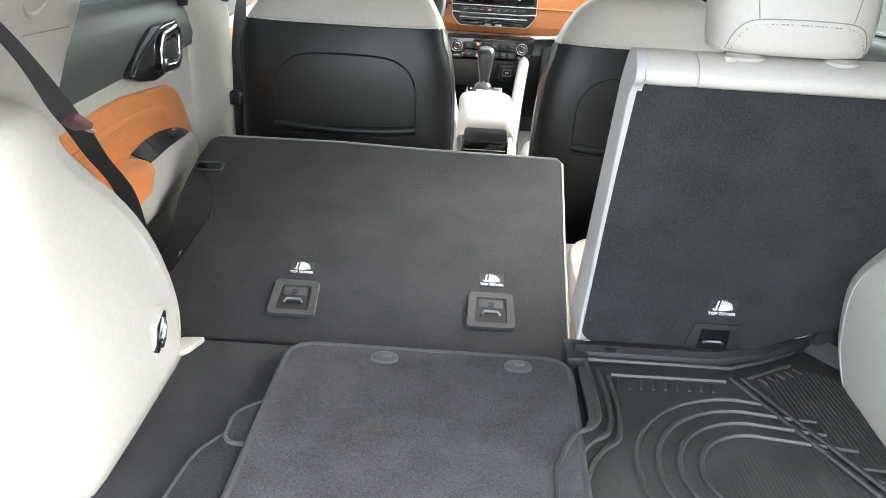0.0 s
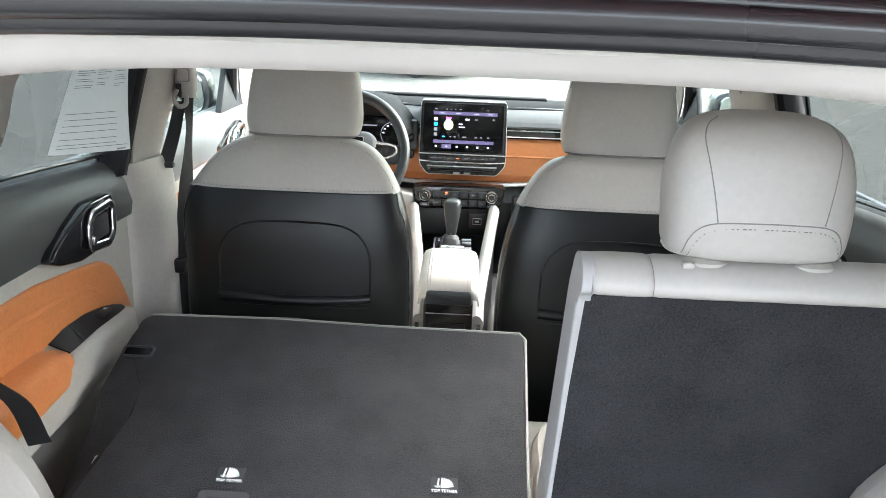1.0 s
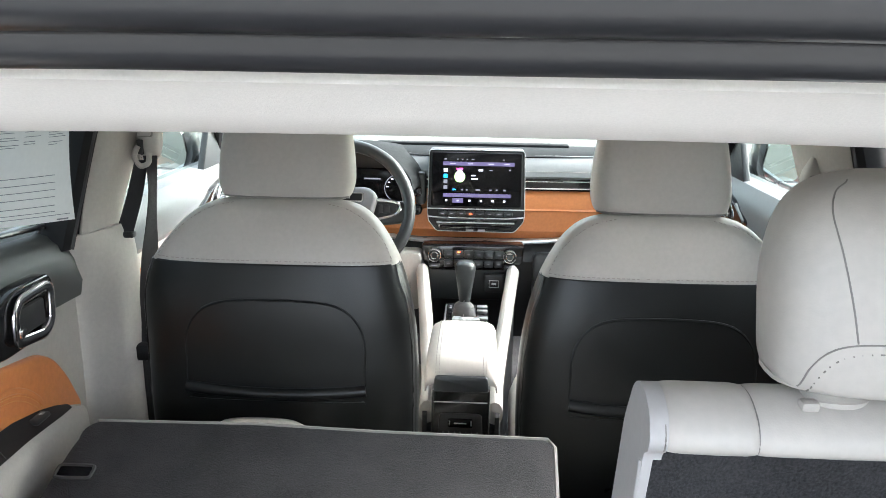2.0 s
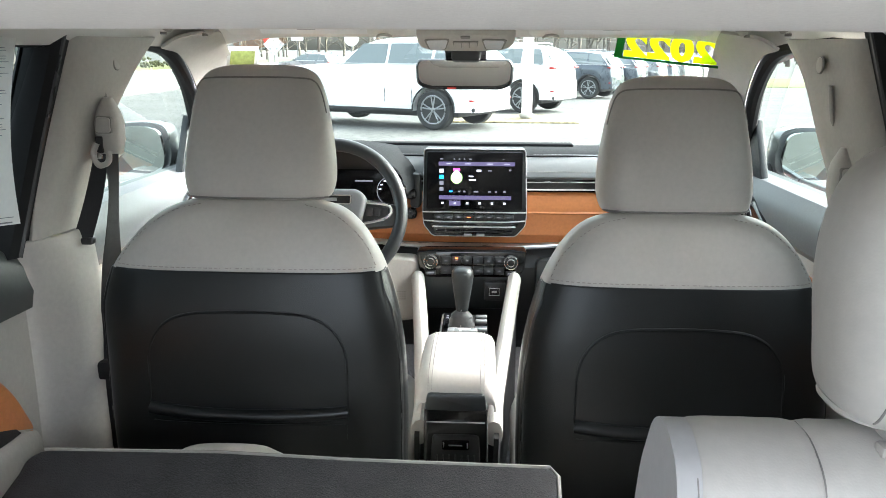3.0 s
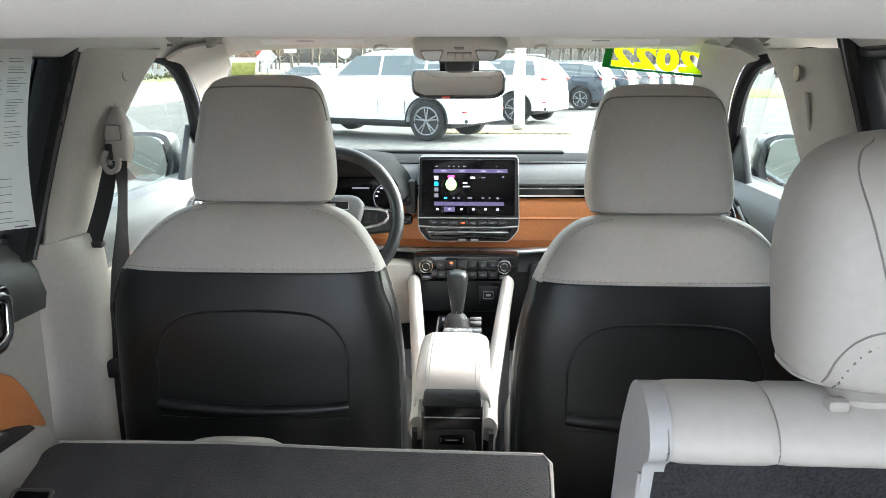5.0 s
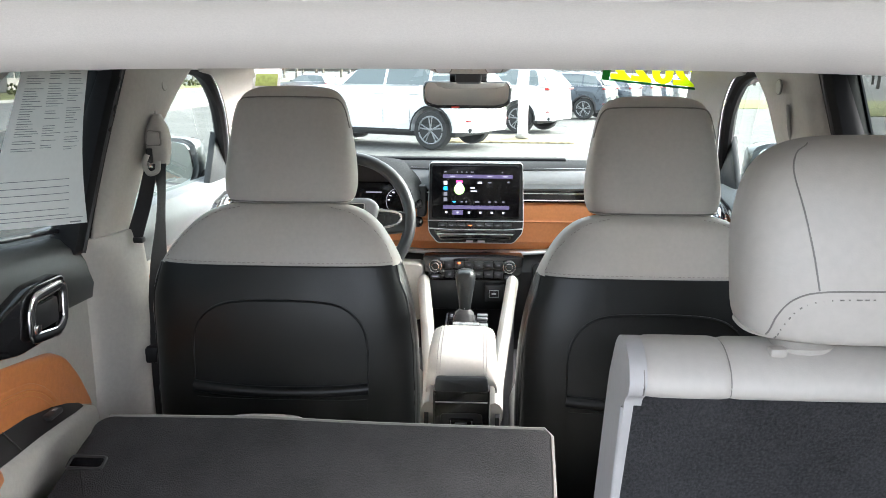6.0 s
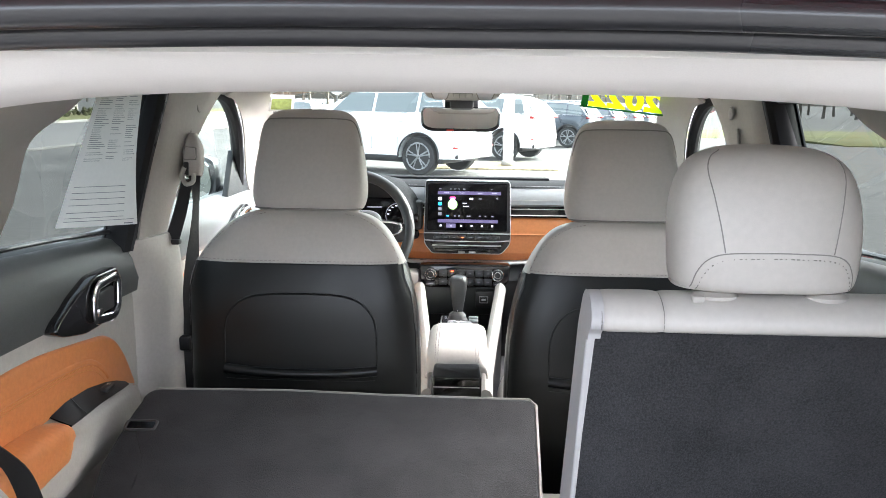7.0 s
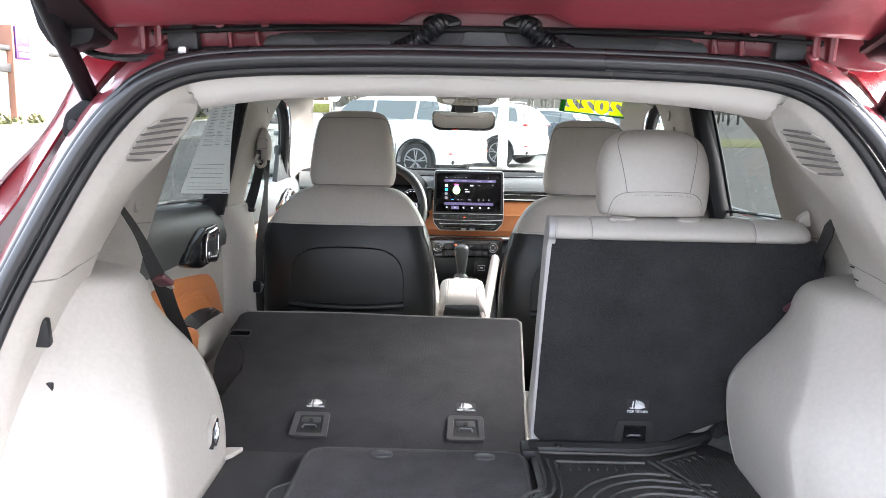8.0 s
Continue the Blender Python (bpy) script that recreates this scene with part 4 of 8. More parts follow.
def rear_door(s):
    d = thing("rear_door", "rear car door with black upper trim, tan leather insert and chrome handle", "car door", "rear doors", at=(s * 0.75, 1.8, 0.4))
    part("lower_panel", prism(rounded([(1.42, 0.42), (1.42, 1.01), (1.75, 1.004), (2.14, 0.985), (2.14, 0.42)], 0.02), "x", s * 0.738, s * 0.80, 0.004), PLASTIC, d)
    rows = []
    for x, dz in ((0.742, -0.006), (0.728, 0.0), (0.724, 0.03), (0.732, 0.075), (0.745, 0.105), (0.765, 0.122), (0.80, 0.128)):
        rows.append([(s * (x + 0.004 * math.sin(3 * u)), 1.42 + 0.72 * u, 1.008 - 0.024 * u + dz * (1.22 - 0.28 * u)) for u in np.linspace(0, 1, 9)])
    part("upper_panel", sheet(rows, 0.004), DOORPAD, d, "soft black upper door trim")
    ins = rounded([(1.44, 0.963), (1.60, 0.969), (1.70, 0.965), (1.80, 0.952), (1.885, 0.940), (1.963, 0.928), (2.012, 0.902), (2.053, 0.855), (2.10, 0.775), (2.02, 0.74), (1.44, 0.74)], 0.022)
    part("armrest_insert", prism(ins, "x", s * 0.730, s * 0.76, 0.008, 3), TAN, d, "tan orange leather insert")
    fold_line = [(1.45, 0.912), (1.62, 0.914), (1.76, 0.905), (1.86, 0.893), (1.905, 0.876), (1.94, 0.85), (1.955, 0.832)]
    for gap in (0.0, 0.006):
        stitches([(s * 0.7285, p[0] - gap, p[1] - gap) for p in spline([(y, z, 0) for y, z in fold_line], 6)], d, 0.0055, 0.0007, TANTHREAD)
    part("insert_roll", tube(spline([(s * 0.7295, y, z + 0.009) for y, z in fold_line], 5), 0.0055, 8, flat=0.5, up=(1, 0, 0)), TAN, d)
    # ledge with the switch plate let into its top
    part("arm_ledge", loft([[(s * x, y, z) for x, z in ((0.748, zo), (0.731, zo), (xi + 0.006, zt), (xi - 0.001, zt - 0.004), (xi - 0.007, zt - 0.016), (xi - 0.010, zt - 0.06), (xi + 0.012, zt - 0.115), (0.748, zt - 0.13))]
                            for y, xi, zt, zo in ((1.50, 0.690, 0.826, 0.836), (1.60, 0.686, 0.829, 0.842), (1.705, 0.685, 0.829, 0.846), (1.78, 0.693, 0.822, 0.850), (1.86, 0.701, 0.814, 0.845), (1.94, 0.706, 0.806, 0.830), (2.01, 0.711, 0.798, 0.812), (2.06, 0.719, 0.788, 0.792), (2.10, 0.732, 0.774, 0.776))]), PLASTIC, d, "light grey plastic armrest ledge", 50)
    part("elbow_pad", loft([[(s * (0.718 + wx * math.copysign(abs(math.cos(a)) ** 0.6, math.cos(a))), y, zc + wz * math.copysign(abs(math.sin(a)) ** 0.7, math.sin(a))) for a in np.linspace(0, 2 * math.pi, 24, endpoint=False)]
                            for y, wx, wz, zc in ((1.42, 0.040, 0.044, 0.812), (1.58, 0.044, 0.046, 0.812), (1.665, 0.043, 0.044, 0.808), (1.705, 0.038, 0.036, 0.806), (1.727, 0.027, 0.024, 0.804), (1.735, 0.008, 0.007, 0.804))]), TAN, d, "tan leather elbow pad", 60)
    plate = sheet([[(s * (0.7285 + (xi - 0.7285) * u), y, zo + 0.003 + (zt - zo) * u) for u in (0, 0.35, 0.7, 1)] for y, xi, zo, zt in ((1.712, 0.690, 0.847, 0.832), (1.77, 0.696, 0.8525, 0.825), (1.86, 0.7045, 0.847, 0.8165), (1.94, 0.709, 0.832, 0.808), (1.99, 0.712, 0.818, 0.802), (2.035, 0.720, 0.801, 0.795))], 0.003)
    sw = part("switch_panel", plate, SWITCHBLACK, d, "gloss black window switch panel")
    part("window_switch", box((s * 0.716, 1.918, 0.8315), (0.018, 0.042, 0.010), 0.004, 3), DARKPLASTIC, sw)
    part("switch_mark", box((s * 0.715, 1.925, 0.8372), (0.006, 0.010, 0.0014), 0.0004), SILVER, sw)
    part("switch_joint", tube([(s * 0.7285, 1.79, 0.8555), (s * 0.698, 1.785, 0.829)], 0.0009, 5), DARKPLASTIC, sw)
    bz = part("handle_bezel", prism(rounded([(1.715, 1.0), (1.735, 1.018), (1.80, 1.045), (1.884, 1.068), (1.99, 1.066), (2.0, 1.02), (1.988, 0.966), (1.834, 0.966), (1.748, 0.984)], 0.018), "x", s * 0.710, s * 0.74, 0.006, 3), GLOSSBLACK, d, "gloss black handle surround")
    part("handle_ring", tube([(s * 0.703, y, z) for y, z in rounded([(1.858, 0.986), (1.945, 0.974), (1.968, 0.990), (1.972, 1.044), (1.955, 1.053), (1.874, 1.050), (1.860, 1.030)], 0.012)], 0.0092, 12, closed=True, flat=0.45, up=(1, 0, 0)), CHROME, bz, "chrome pull handle")
    part("handle_cup", box((s * 0.7085, 1.913, 1.013), (0.01, 0.075, 0.045), 0.012, m=Matrix.Rotation(radians(s * 0), 4, "X")), DARKPLASTIC, bz)
    part("lock_tab", box((s * 0.702, 1.868, 1.0), (0.014, 0.018, 0.016), 0.004), CHROME, bz)
    # window frame and pane
    edge = spline([(0.730, 2.112, 1.075), (0.716, 2.136, 1.16), (0.700, 2.164, 1.26), (0.681, 2.191, 1.36), (0.664, 2.214, 1.45)], 5)
    part("front_frame", sheet([[(s * (e.x + dx), e.y + dy, e.z) for e in edge] for dx, dy in ((0.064, -0.012), (0.052, -0.024), (0.030, -0.028), (0.010, -0.022), (0.001, -0.008), (0.004, 0.03), (0.03, 0.06))], 0.004), DOORFRAME, d, "black door frame edge")
    part("frame_seal", tube([(s * (e.x + 0.002), e.y - 0.003, e.z) for e in edge], 0.005, 8), RUBBER, d)
    part("glass_run", tube([(s * (e.x + 0.062), e.y - 0.016, e.z) for e in edge], 0.005, 8), GLOSSBLACK, d)
    part("top_frame", tube(spline(side(s, [(0.70, 1.72, 1.418), (0.698, 1.95, 1.424), (0.695, 2.2, 1.424)]), 5), 0.013, 8), RUBBER, d)
    part("rear_frame", tube(spline(side(s, [(0.765, 1.455, 1.13), (0.75, 1.55, 1.24), (0.725, 1.68, 1.34), (0.70, 1.80, 1.41)]), 5), 0.012, 8), RUBBER, d)
    part("belt_seal", tube(spline(side(s, [(0.775, 1.42, 1.168), (0.775, 1.8, 1.145), (0.775, 2.14, 1.115)]), 5), 0.005, 8), RUBBER, d)
    pane = part("window_pane", sheet([[(s * 0.795, 1.40, 1.09), (s * 0.795, 2.2, 1.07)], [(s * 0.755, 1.52, 1.27), (s * 0.75, 2.2, 1.27)], [(s * 0.705, 1.75, 1.43), (s * 0.70, 2.2, 1.43)]], 0.0), TINTED, d, "tinted window pane")
    pane.visible_shadow = False
    return d


DOORTOP = mat("door_top_grey", (0.125, 0.134, 0.14), 0.45, vary=0.1, bump=0.2, bump_scale=500)


def front_door(s):
    d = thing("front_door", "front car door with pale upper panel and tan insert", "car door", "front doors", at=(s * 0.76, 2.8, 0.4))
    part("lower_panel", prism(rounded([(2.30, 0.42), (2.30, 0.99), (3.2, 0.99), (3.3, 0.42)], 0.02), "x", s * 0.745, s * 0.80, 0.004), PLASTIC, d)
    rows = []
    for x, dz in ((0.742, -0.01), (0.722, 0.01), (0.715, 0.05), (0.722, 0.085), (0.745, 0.11), (0.80, 0.118)):
        rows.append([(s * x, 2.30 + 1.0 * u, 0.985 + dz + 0.012 * (1 - u)) for u in np.linspace(0, 1, 9)])
    part("upper_panel", sheet(rows, 0.004), DOORTOP, d, "grey padded upper door trim")
    part("armrest_insert", prism(rounded([(2.34, 0.95), (3.0, 0.95), (3.1, 0.82), (2.34, 0.72)], 0.03), "x", s * 0.725, s * 0.76, 0.008, 3), TAN, d, "tan orange leather insert")
    bz = part("handle_bezel", prism(rounded([(2.75, 1.02), (2.80, 0.99), (2.97, 1.0), (3.02, 1.05), (2.98, 1.075), (2.86, 1.06)], 0.02), "x", s * 0.705, s * 0.735, 0.006, 3), GLOSSBLACK, d, "gloss black handle surround")
    part("handle_ring", tube(spline([(s * 0.70, 2.86, 1.008), (s * 0.70, 2.96, 1.018), (s * 0.70, 2.985, 1.055), (s * 0.70, 2.90, 1.05)], 5, True), 0.0075, 10, closed=True), CHROME, bz)
    part("window_frame", tube(spline(side(s, [(0.70, 2.36, 1.425), (0.69, 2.55, 1.425), (0.685, 2.70, 1.405), (0.70, 2.85, 1.33), (0.735, 3.0, 1.22), (0.765, 3.1, 1.11)]), 6), 0.018, 10), DOORFRAME, d)
    part("frame_edge", tube(spline(side(s, [(0.725, 2.36, 1.435), (0.715, 2.55, 1.44), (0.705, 2.72, 1.42), (0.715, 2.88, 1.345), (0.75, 3.04, 1.23), (0.785, 3.15, 1.11)]), 6), 0.018, 10), DOORFRAME, d)
    part("mirror_sail", prism([(2.90, 1.09), (3.16, 1.09), (3.05, 1.235), (2.99, 1.24)], "x", s * 0.745, s * 0.765, 0.004), SOFTBLACK, d)
    pane = part("window_pane", sheet([[(s * 0.79, 2.25, 1.09), (s * 0.79, 3.15, 1.08)], [(s * 0.755, 2.28, 1.25), (s * 0.755, 3.02, 1.25)], [(s * 0.705, 2.34, 1.43), (s * 0.70, 2.72, 1.43)]], 0.0), SIDEGLASS, d, "clear window pane")
    pane.visible_shadow = False
    return d


def wing_mirror(s):
    m = thing("wing_mirror", "dark grey door mirror with framed glass", "wing mirror", "wing mirrors", at=(s * 0.9, 3.1, 1.08))
    prof = rounded([(s * 0.835, 1.075), (s * 0.815, 1.12), (s * 0.825, 1.205), (s * 0.87, 1.218), (s * 1.0, 1.212), (s * 1.035, 1.17), (s * 1.02, 1.085)], 0.025)
    part("housing", loft([[((p[0] - s * 0.92) * q + s * 0.92, y, (p[1] - 1.145) * q + 1.145) for p in prof] for y, q in ((3.03, 1.0), (3.06, 1.03), (3.11, 0.98), (3.16, 0.75), (3.18, 0.4))]), GREYPAINT, m)
    part("mirror_glass", prism([((p[0] - s * 0.92) * 0.9 + s * 0.92, (p[1] - 1.145) * 0.88 + 1.145) for p in prof], "y", 3.022, 3.032, 0, m=Matrix.Translation((s * 0.92, 3.027, 1.145)) @ Matrix.Rotation(radians(s * 9), 4, "Z") @ Matrix.Rotation(radians(7), 4, "X") @ Matrix.Translation((-s * 0.92, -3.027, -1.145))), DOORMIRROR, m, "mirror glass", 0)
    part("stalk", box((s * 0.80, 3.08, 1.10), (0.10, 0.06, 0.04), 0.015, 3), DARKPLASTIC, m)
    return m


for s in (-1, 1):
    quarter_trim(s)
    rear_belt(s)
    for piece in (b_pillar(s), front_belt(s), rear_door(s), front_door(s), wing_mirror(s)):
        piece.location.x -= RIGHT * (s > 0)
    # A-pillar trim
    ap = [[(s * x, y, z) for x, y, z in r] for r in (
        [(0.60, 2.56, 1.438), (0.625, 2.70, 1.425), (0.66, 2.93, 1.33), (0.71, 3.2, 1.17), (0.74, 3.35, 1.08)],
        [(0.645, 2.56, 1.415), (0.655, 2.70, 1.395), (0.685, 2.88, 1.31), (0.735, 3.08, 1.16), (0.75, 3.18, 1.08)]) ]
    ap.insert(0, [(s * 0.565, 2.70, 1.452), (s * 0.585, 2.80, 1.435), (s * 0.625, 3.02, 1.335), (s * 0.68, 3.3, 1.175), (s * 0.71, 3.45, 1.08)])
    cols = [spline([r[j] for r in ap], 4) for j in range(5)]
    single("pillar_trim", sheet([[tuple(p) for p in spline([c[k] for c in cols], 4)] for k in range(len(cols[0]))], 0.006), PLASTIC, "light grey windscreen pillar trim", "pillar", "windscreen pillars", "structure", 60).location.x -= RIGHT * (s > 0)

ws_rows = [[(w * u, y - 0.06 * u * u, z) for u in np.linspace(-1, 1, 9)] for w, y, z in ((0.62, 2.81, 1.49), (0.65, 3.1, 1.345), (0.72, 3.45, 1.17), (0.75, 3.65, 1.07))]
wscreen = single("window_1", sheet(ws_rows, 0.0), WINDSCREEN, "clear windscreen of the car", "windscreen", kind="structure", smooth=60)
wscreen.visible_shadow = False


def screen_y(z):
    return 2.80 + (1.455 - z) / (1.455 - 1.07) * 0.85


# ---------------------------------------------------------------- cargo floor
single("floor", box((0, 2.55, 0.34), (1.46, 2.4, 0.03), 0.005), CARPET, "dark carpeted cabin floor", "floor", kind="structure")
single("cargo_floor", box((0.0, 0.99, 0.685), (1.44, 0.60, 0.03), 0.006), CARPET, "charcoal carpeted cargo floor", "floor", kind="structure")
ANCHORGREY = mat("grommet_grey", (0.07, 0.07, 0.072), 0.45, vary=0.15)
lid = thing("load_floor", "charcoal carpeted load floor panel with bound edges and two grommets", "floor panel", at=(-0.1, 1.0, 0.7))
lid_out = rounded([(-0.335, 0.55), (-0.322, 1.268), (0.108, 1.268), (0.095, 0.55)], 0.045, 8)
part("panel", prism(lid_out, "z", 0.7005, 0.7195, 0.006, 3), LIDCARPET, lid)
part("edge_binding", tube([(x, y, 0.7155) for x, y in lid_out], 0.0058, 8, closed=True), BINDING, lid)
for x in (-0.174, 0.028):
    bm = disc((x, 1.236, 0.7215), 0.021, 0.007, "z", 28, rbev=0.0025)
    bmesh.ops.scale(bm, vec=(1, 0.72, 1), space=Matrix.Translation((-x, -1.236, 0)), verts=bm.verts)
    g = part("grommet", bm, ANCHORGREY, lid)
    part("slot", box((x + 0.002, 1.236, 0.7255), (0.014, 0.007, 0.002), 0.001), GREYPAD, g)
for i, (pts) in enumerate(([(-0.36, 1.02), (-0.362, 1.085), (-0.322, 1.12), (-0.31, 1.02)], [(-0.415, 0.80), (-0.39, 1.0), (-0.36, 1.05), (-0.32, 1.065), (-0.31, 0.8)])):
    fl = single("storage_flap", prism(rounded(pts, 0.02), "z", 0.700, 0.7165 - 0.004 * i, 0.003), CARPET, "dark carpeted storage flap beside the load floor", "flap", "storage flaps")
    part("flap_binding", tube([(x, y, 0.7145 - 0.004 * i) for x, y in rounded(pts, 0.02)], 0.0035, 6, closed=True), BINDING, fl)

# rubber mat
mt = thing("cargo_mat", "black ribbed rubber cargo mat with raised rings and folded edge", "mat", at=(0.33, 1.0, 0.7))
mat_out = [(0.06, 0.55), (0.055, 0.95), (0.066, 1.03), (0.085, 1.075), (0.115, 1.10), (0.125, 1.14), (0.122, 1.275), (0.135, 1.288), (0.36, 1.288), (0.42, 1.315), (0.475, 1.345), (0.50, 1.38), (0.60, 1.38), (0.60, 0.55)]
part("sheet", prism(mat_out, "z", 0.702, 0.7105, 0.002), MATRUBBER, mt)
mr = []
mr.append(spline([(0.068, 0.55, 0.716), (0.064, 0.95, 0.718), (0.078, 1.035, 0.72), (0.10, 1.08, 0.722), (0.128, 1.105, 0.72), (0.138, 1.15, 0.718), (0.134, 1.27, 0.718)], 5))
mr.append(spline([(0.085, 0.55, 0.714), (0.082, 0.94, 0.715), (0.095, 1.025, 0.716), (0.118, 1.068, 0.718), (0.145, 1.095, 0.716), (0.155, 1.15, 0.715), (0.151, 1.255, 0.714)], 5))
mr.append(spline([(0.102, 0.55, 0.713), (0.099, 0.93, 0.713), (0.112, 1.015, 0.714), (0.135, 1.058, 0.715), (0.158, 1.085, 0.714), (0.168, 1.15, 0.713), (0.166, 1.24, 0.713)], 5))
mr.append([(0.135, 1.28, 0.716), (0.36, 1.28, 0.716), (0.42, 1.306, 0.717), (0.475, 1.337, 0.719), (0.497, 1.372, 0.723)])
mr.append([(0.17, 1.245, 0.713), (0.345, 1.247, 0.713)])
for k, (a, b) in enumerate((((0.355, 1.255), (0.50, 0.95)), ((0.372, 1.255), (0.52, 0.95)), ((0.50, 0.95), (0.60, 0.88)))):
    mr.append([(a[0], a[1], 0.714), (b[0], b[1], 0.714)])
mr.append([(0.378, 1.258, 0.713), (0.46, 1.305, 0.714)])
for k, r in enumerate((0.17, 0.142, 0.114, 0.086)):
    cx, cy = 0.345, 1.03
    arc = [(cx - r * math.sin(a), cy + r * math.cos(a), 0.7125) for a in np.linspace(0.0, 2.3, 16)]
    mr.append([(0.39 + 0.035 * k * 0.9, cy + r - 0.008 - 0.004 * k, 0.7125)] + arc)
for r in mr:
    part("rib", tube(r, 0.0042, 6, flat=0.9), MATRUBBER, mt)
for i in range(9):
    part("tread_bar", tube([(0.18 + i * 0.018, 1.238, 0.7115), (0.176 + i * 0.018, 1.218 - 0.008 * (8 - i) / 8, 0.7115)], 0.0022, 5), MATRUBBER, mt)
for i in range(5):
    part("tread_bar", tube([(0.40 + i * 0.016, 1.262 + i * 0.009, 0.7115), (0.41 + i * 0.016, 1.248 + i * 0.009, 0.7115)], 0.0022, 5), MATRUBBER, mt)
for a, b in (((0.415, 1.16), (0.45, 1.158)), ((0.475, 1.06), (0.51, 1.057)), ((0.485, 1.035), (0.53, 1.03))):
    part("cross_bar", tube([(*a, 0.7125), (*b, 0.7125)], 0.003, 6), MATRUBBER, mt)
fine = bmesh.new()
for i in range(26):
    x = 0.40 + 0.007 * i
    tube([(x, 1.30 - 0.006 * abs(i - 10) * 0.5, 0.7108), (x + 0.03, 0.98, 0.7108)], 0.0011, 4, bm=fine)
for i in range(20):
    x = 0.29 + 0.006 * i
    tube([(x, 1.09 - 0.004 * abs(i - 8), 0.7108), (x + 0.01, 0.93, 0.7108)], 0.0011, 4, bm=fine)
tagged(part("fine_ribs", fine, MATRUBBER, mt), kind="stuff")
part("raised_rim", sheet([[(0.49, 1.375, 0.71), (0.545, 1.30, 0.71), (0.575, 1.15, 0.71), (0.585, 0.9, 0.71)], [(0.505, 1.39, 0.735), (0.56, 1.31, 0.735), (0.59, 1.15, 0.73), (0.60, 0.9, 0.73)]], 0.005), MATRUBBER, mt)

# ---------------------------------------------------------------- rear seats
ANCHOR = mat("anchor_grey_plastic", (0.045, 0.045, 0.0465), 0.5, vary=0.15, bump=0.2, bump_scale=500)


def tether_label(parent, m):
    """Printed tether mark: small figure over the words."""
    part("label_patch", prism(rounded([(-0.022, -0.012), (-0.022, 0.020), (0.022, 0.020), (0.022, -0.012)], 0.002), "z", 0.0, 0.0008, 0, m=m), LABELBLACK, parent)
    writing("tether_print", "TOP TETHER", 0.0074, m @ Matrix.Translation((0, -0.0075, 0.0014)), WHITEINK, parent, "white printed words", bold=0.0001)
    bm = bmesh.new()
    tube([(-0.0115, -0.001, 0.0016), (-0.0095, 0.0165, 0.0016)], 0.0013, 4, bm=bm)
    tube([(-0.0155, 0.003, 0.0016), (-0.0145, 0.0, 0.0016), (-0.0115, -0.0012, 0.0016), (-0.0085, 0.0, 0.0016), (-0.0075, 0.003, 0.0016)], 0.0007, 4, bm=bm)
    for i in range(8):
        a = 0.02 + i * 0.20
        tube([(-0.0055 + 0.001 * i, -0.001, 0.0016), (-0.0045 + 0.0195 * math.sin(a), -0.001 + 0.0195 * math.cos(a) ** 0.8, 0.0016)], 0.00105, 4, bm=bm)
    bmesh.ops.transform(bm, matrix=m, verts=bm.verts)
    part("tether_mark", bm, WHITEINK, parent, "white printed anchor and seat mark")


def tether_anchor(parent, m, w=0.043, h=0.043):
    ring = rounded([(-w, -h), (-w * 0.94, h), (w * 0.94, h), (w, -h)], 0.009)
    inner = [(x * 0.68, y * 0.70) for x, y in ring]
    bm = bmesh.new()
    loops = []
    for pts, zz in ((ring, 0.0), ([(x * 0.97, y * 0.97) for x, y in ring], 0.005), (inner, 0.004), ([(x * 0.9, y * 0.9) for x, y in inner], -0.004)):
        loops.append([bm.verts.new(m @ Vector((x, y, zz))) for x, y in pts])
    for a, b in zip(loops, loops[1:]):
        for i in range(len(a)):
            j = (i + 1) % len(a)
            bm.faces.new((a[i], a[j], b[j], b[i]))
    cup = part("anchor_frame", bm, ANCHOR, parent, "dark plastic tether anchor frame")
    part("anchor_cup", prism([(x * 0.96, y * 0.96) for x, y in inner], "z", 0.0006, 0.0016, 0, m=m), DARKPLASTIC, cup, "black recess of the anchor")
    part("anchor_step", prism(rounded([(-w * 0.5, h * 0.12), (-w * 0.48, h * 0.6), (w * 0.48, h * 0.6), (w * 0.5, h * 0.12)], 0.004), "z", 0.0012, 0.0030, 0.0006, m=m), ANCHOR, cup)
    part("anchor_bar", tube([m @ Vector((-0.016, -0.012, 0.003)), m @ Vector((-0.012, -0.006, 0.006)), m @ Vector((0.012, -0.006, 0.006)), m @ Vector((0.016, -0.012, 0.003))], 0.0024, 6), STEEL, cup, "steel anchor bar")
    part("anchor_stud", disc((0, 0, 0), 0.006, 0.004, "z", 12), DARKPLASTIC, cup).data.transform(m @ Matrix.Translation((0, 0.013, 0.003)))


fold = thing("folded_seat_back", "folded rear seat back with charcoal carpet cover and pale edge", "seat", "rear seat", at=(-0.25, 1.6, 0.6))
FA, FB = Vector((0, 1.365, 0.655)), Vector((0, 1.905, 0.832))
fdir = (FB - FA).normalized()
fn = Vector((0, -fdir.z, fdir.y))


def fp(x, u, h=0.0):
    """A point of the folded back: x across, u metres up its slope, h above it."""
    p = FA + fdir * u + fn * h
    return (x, p.y, p.z)


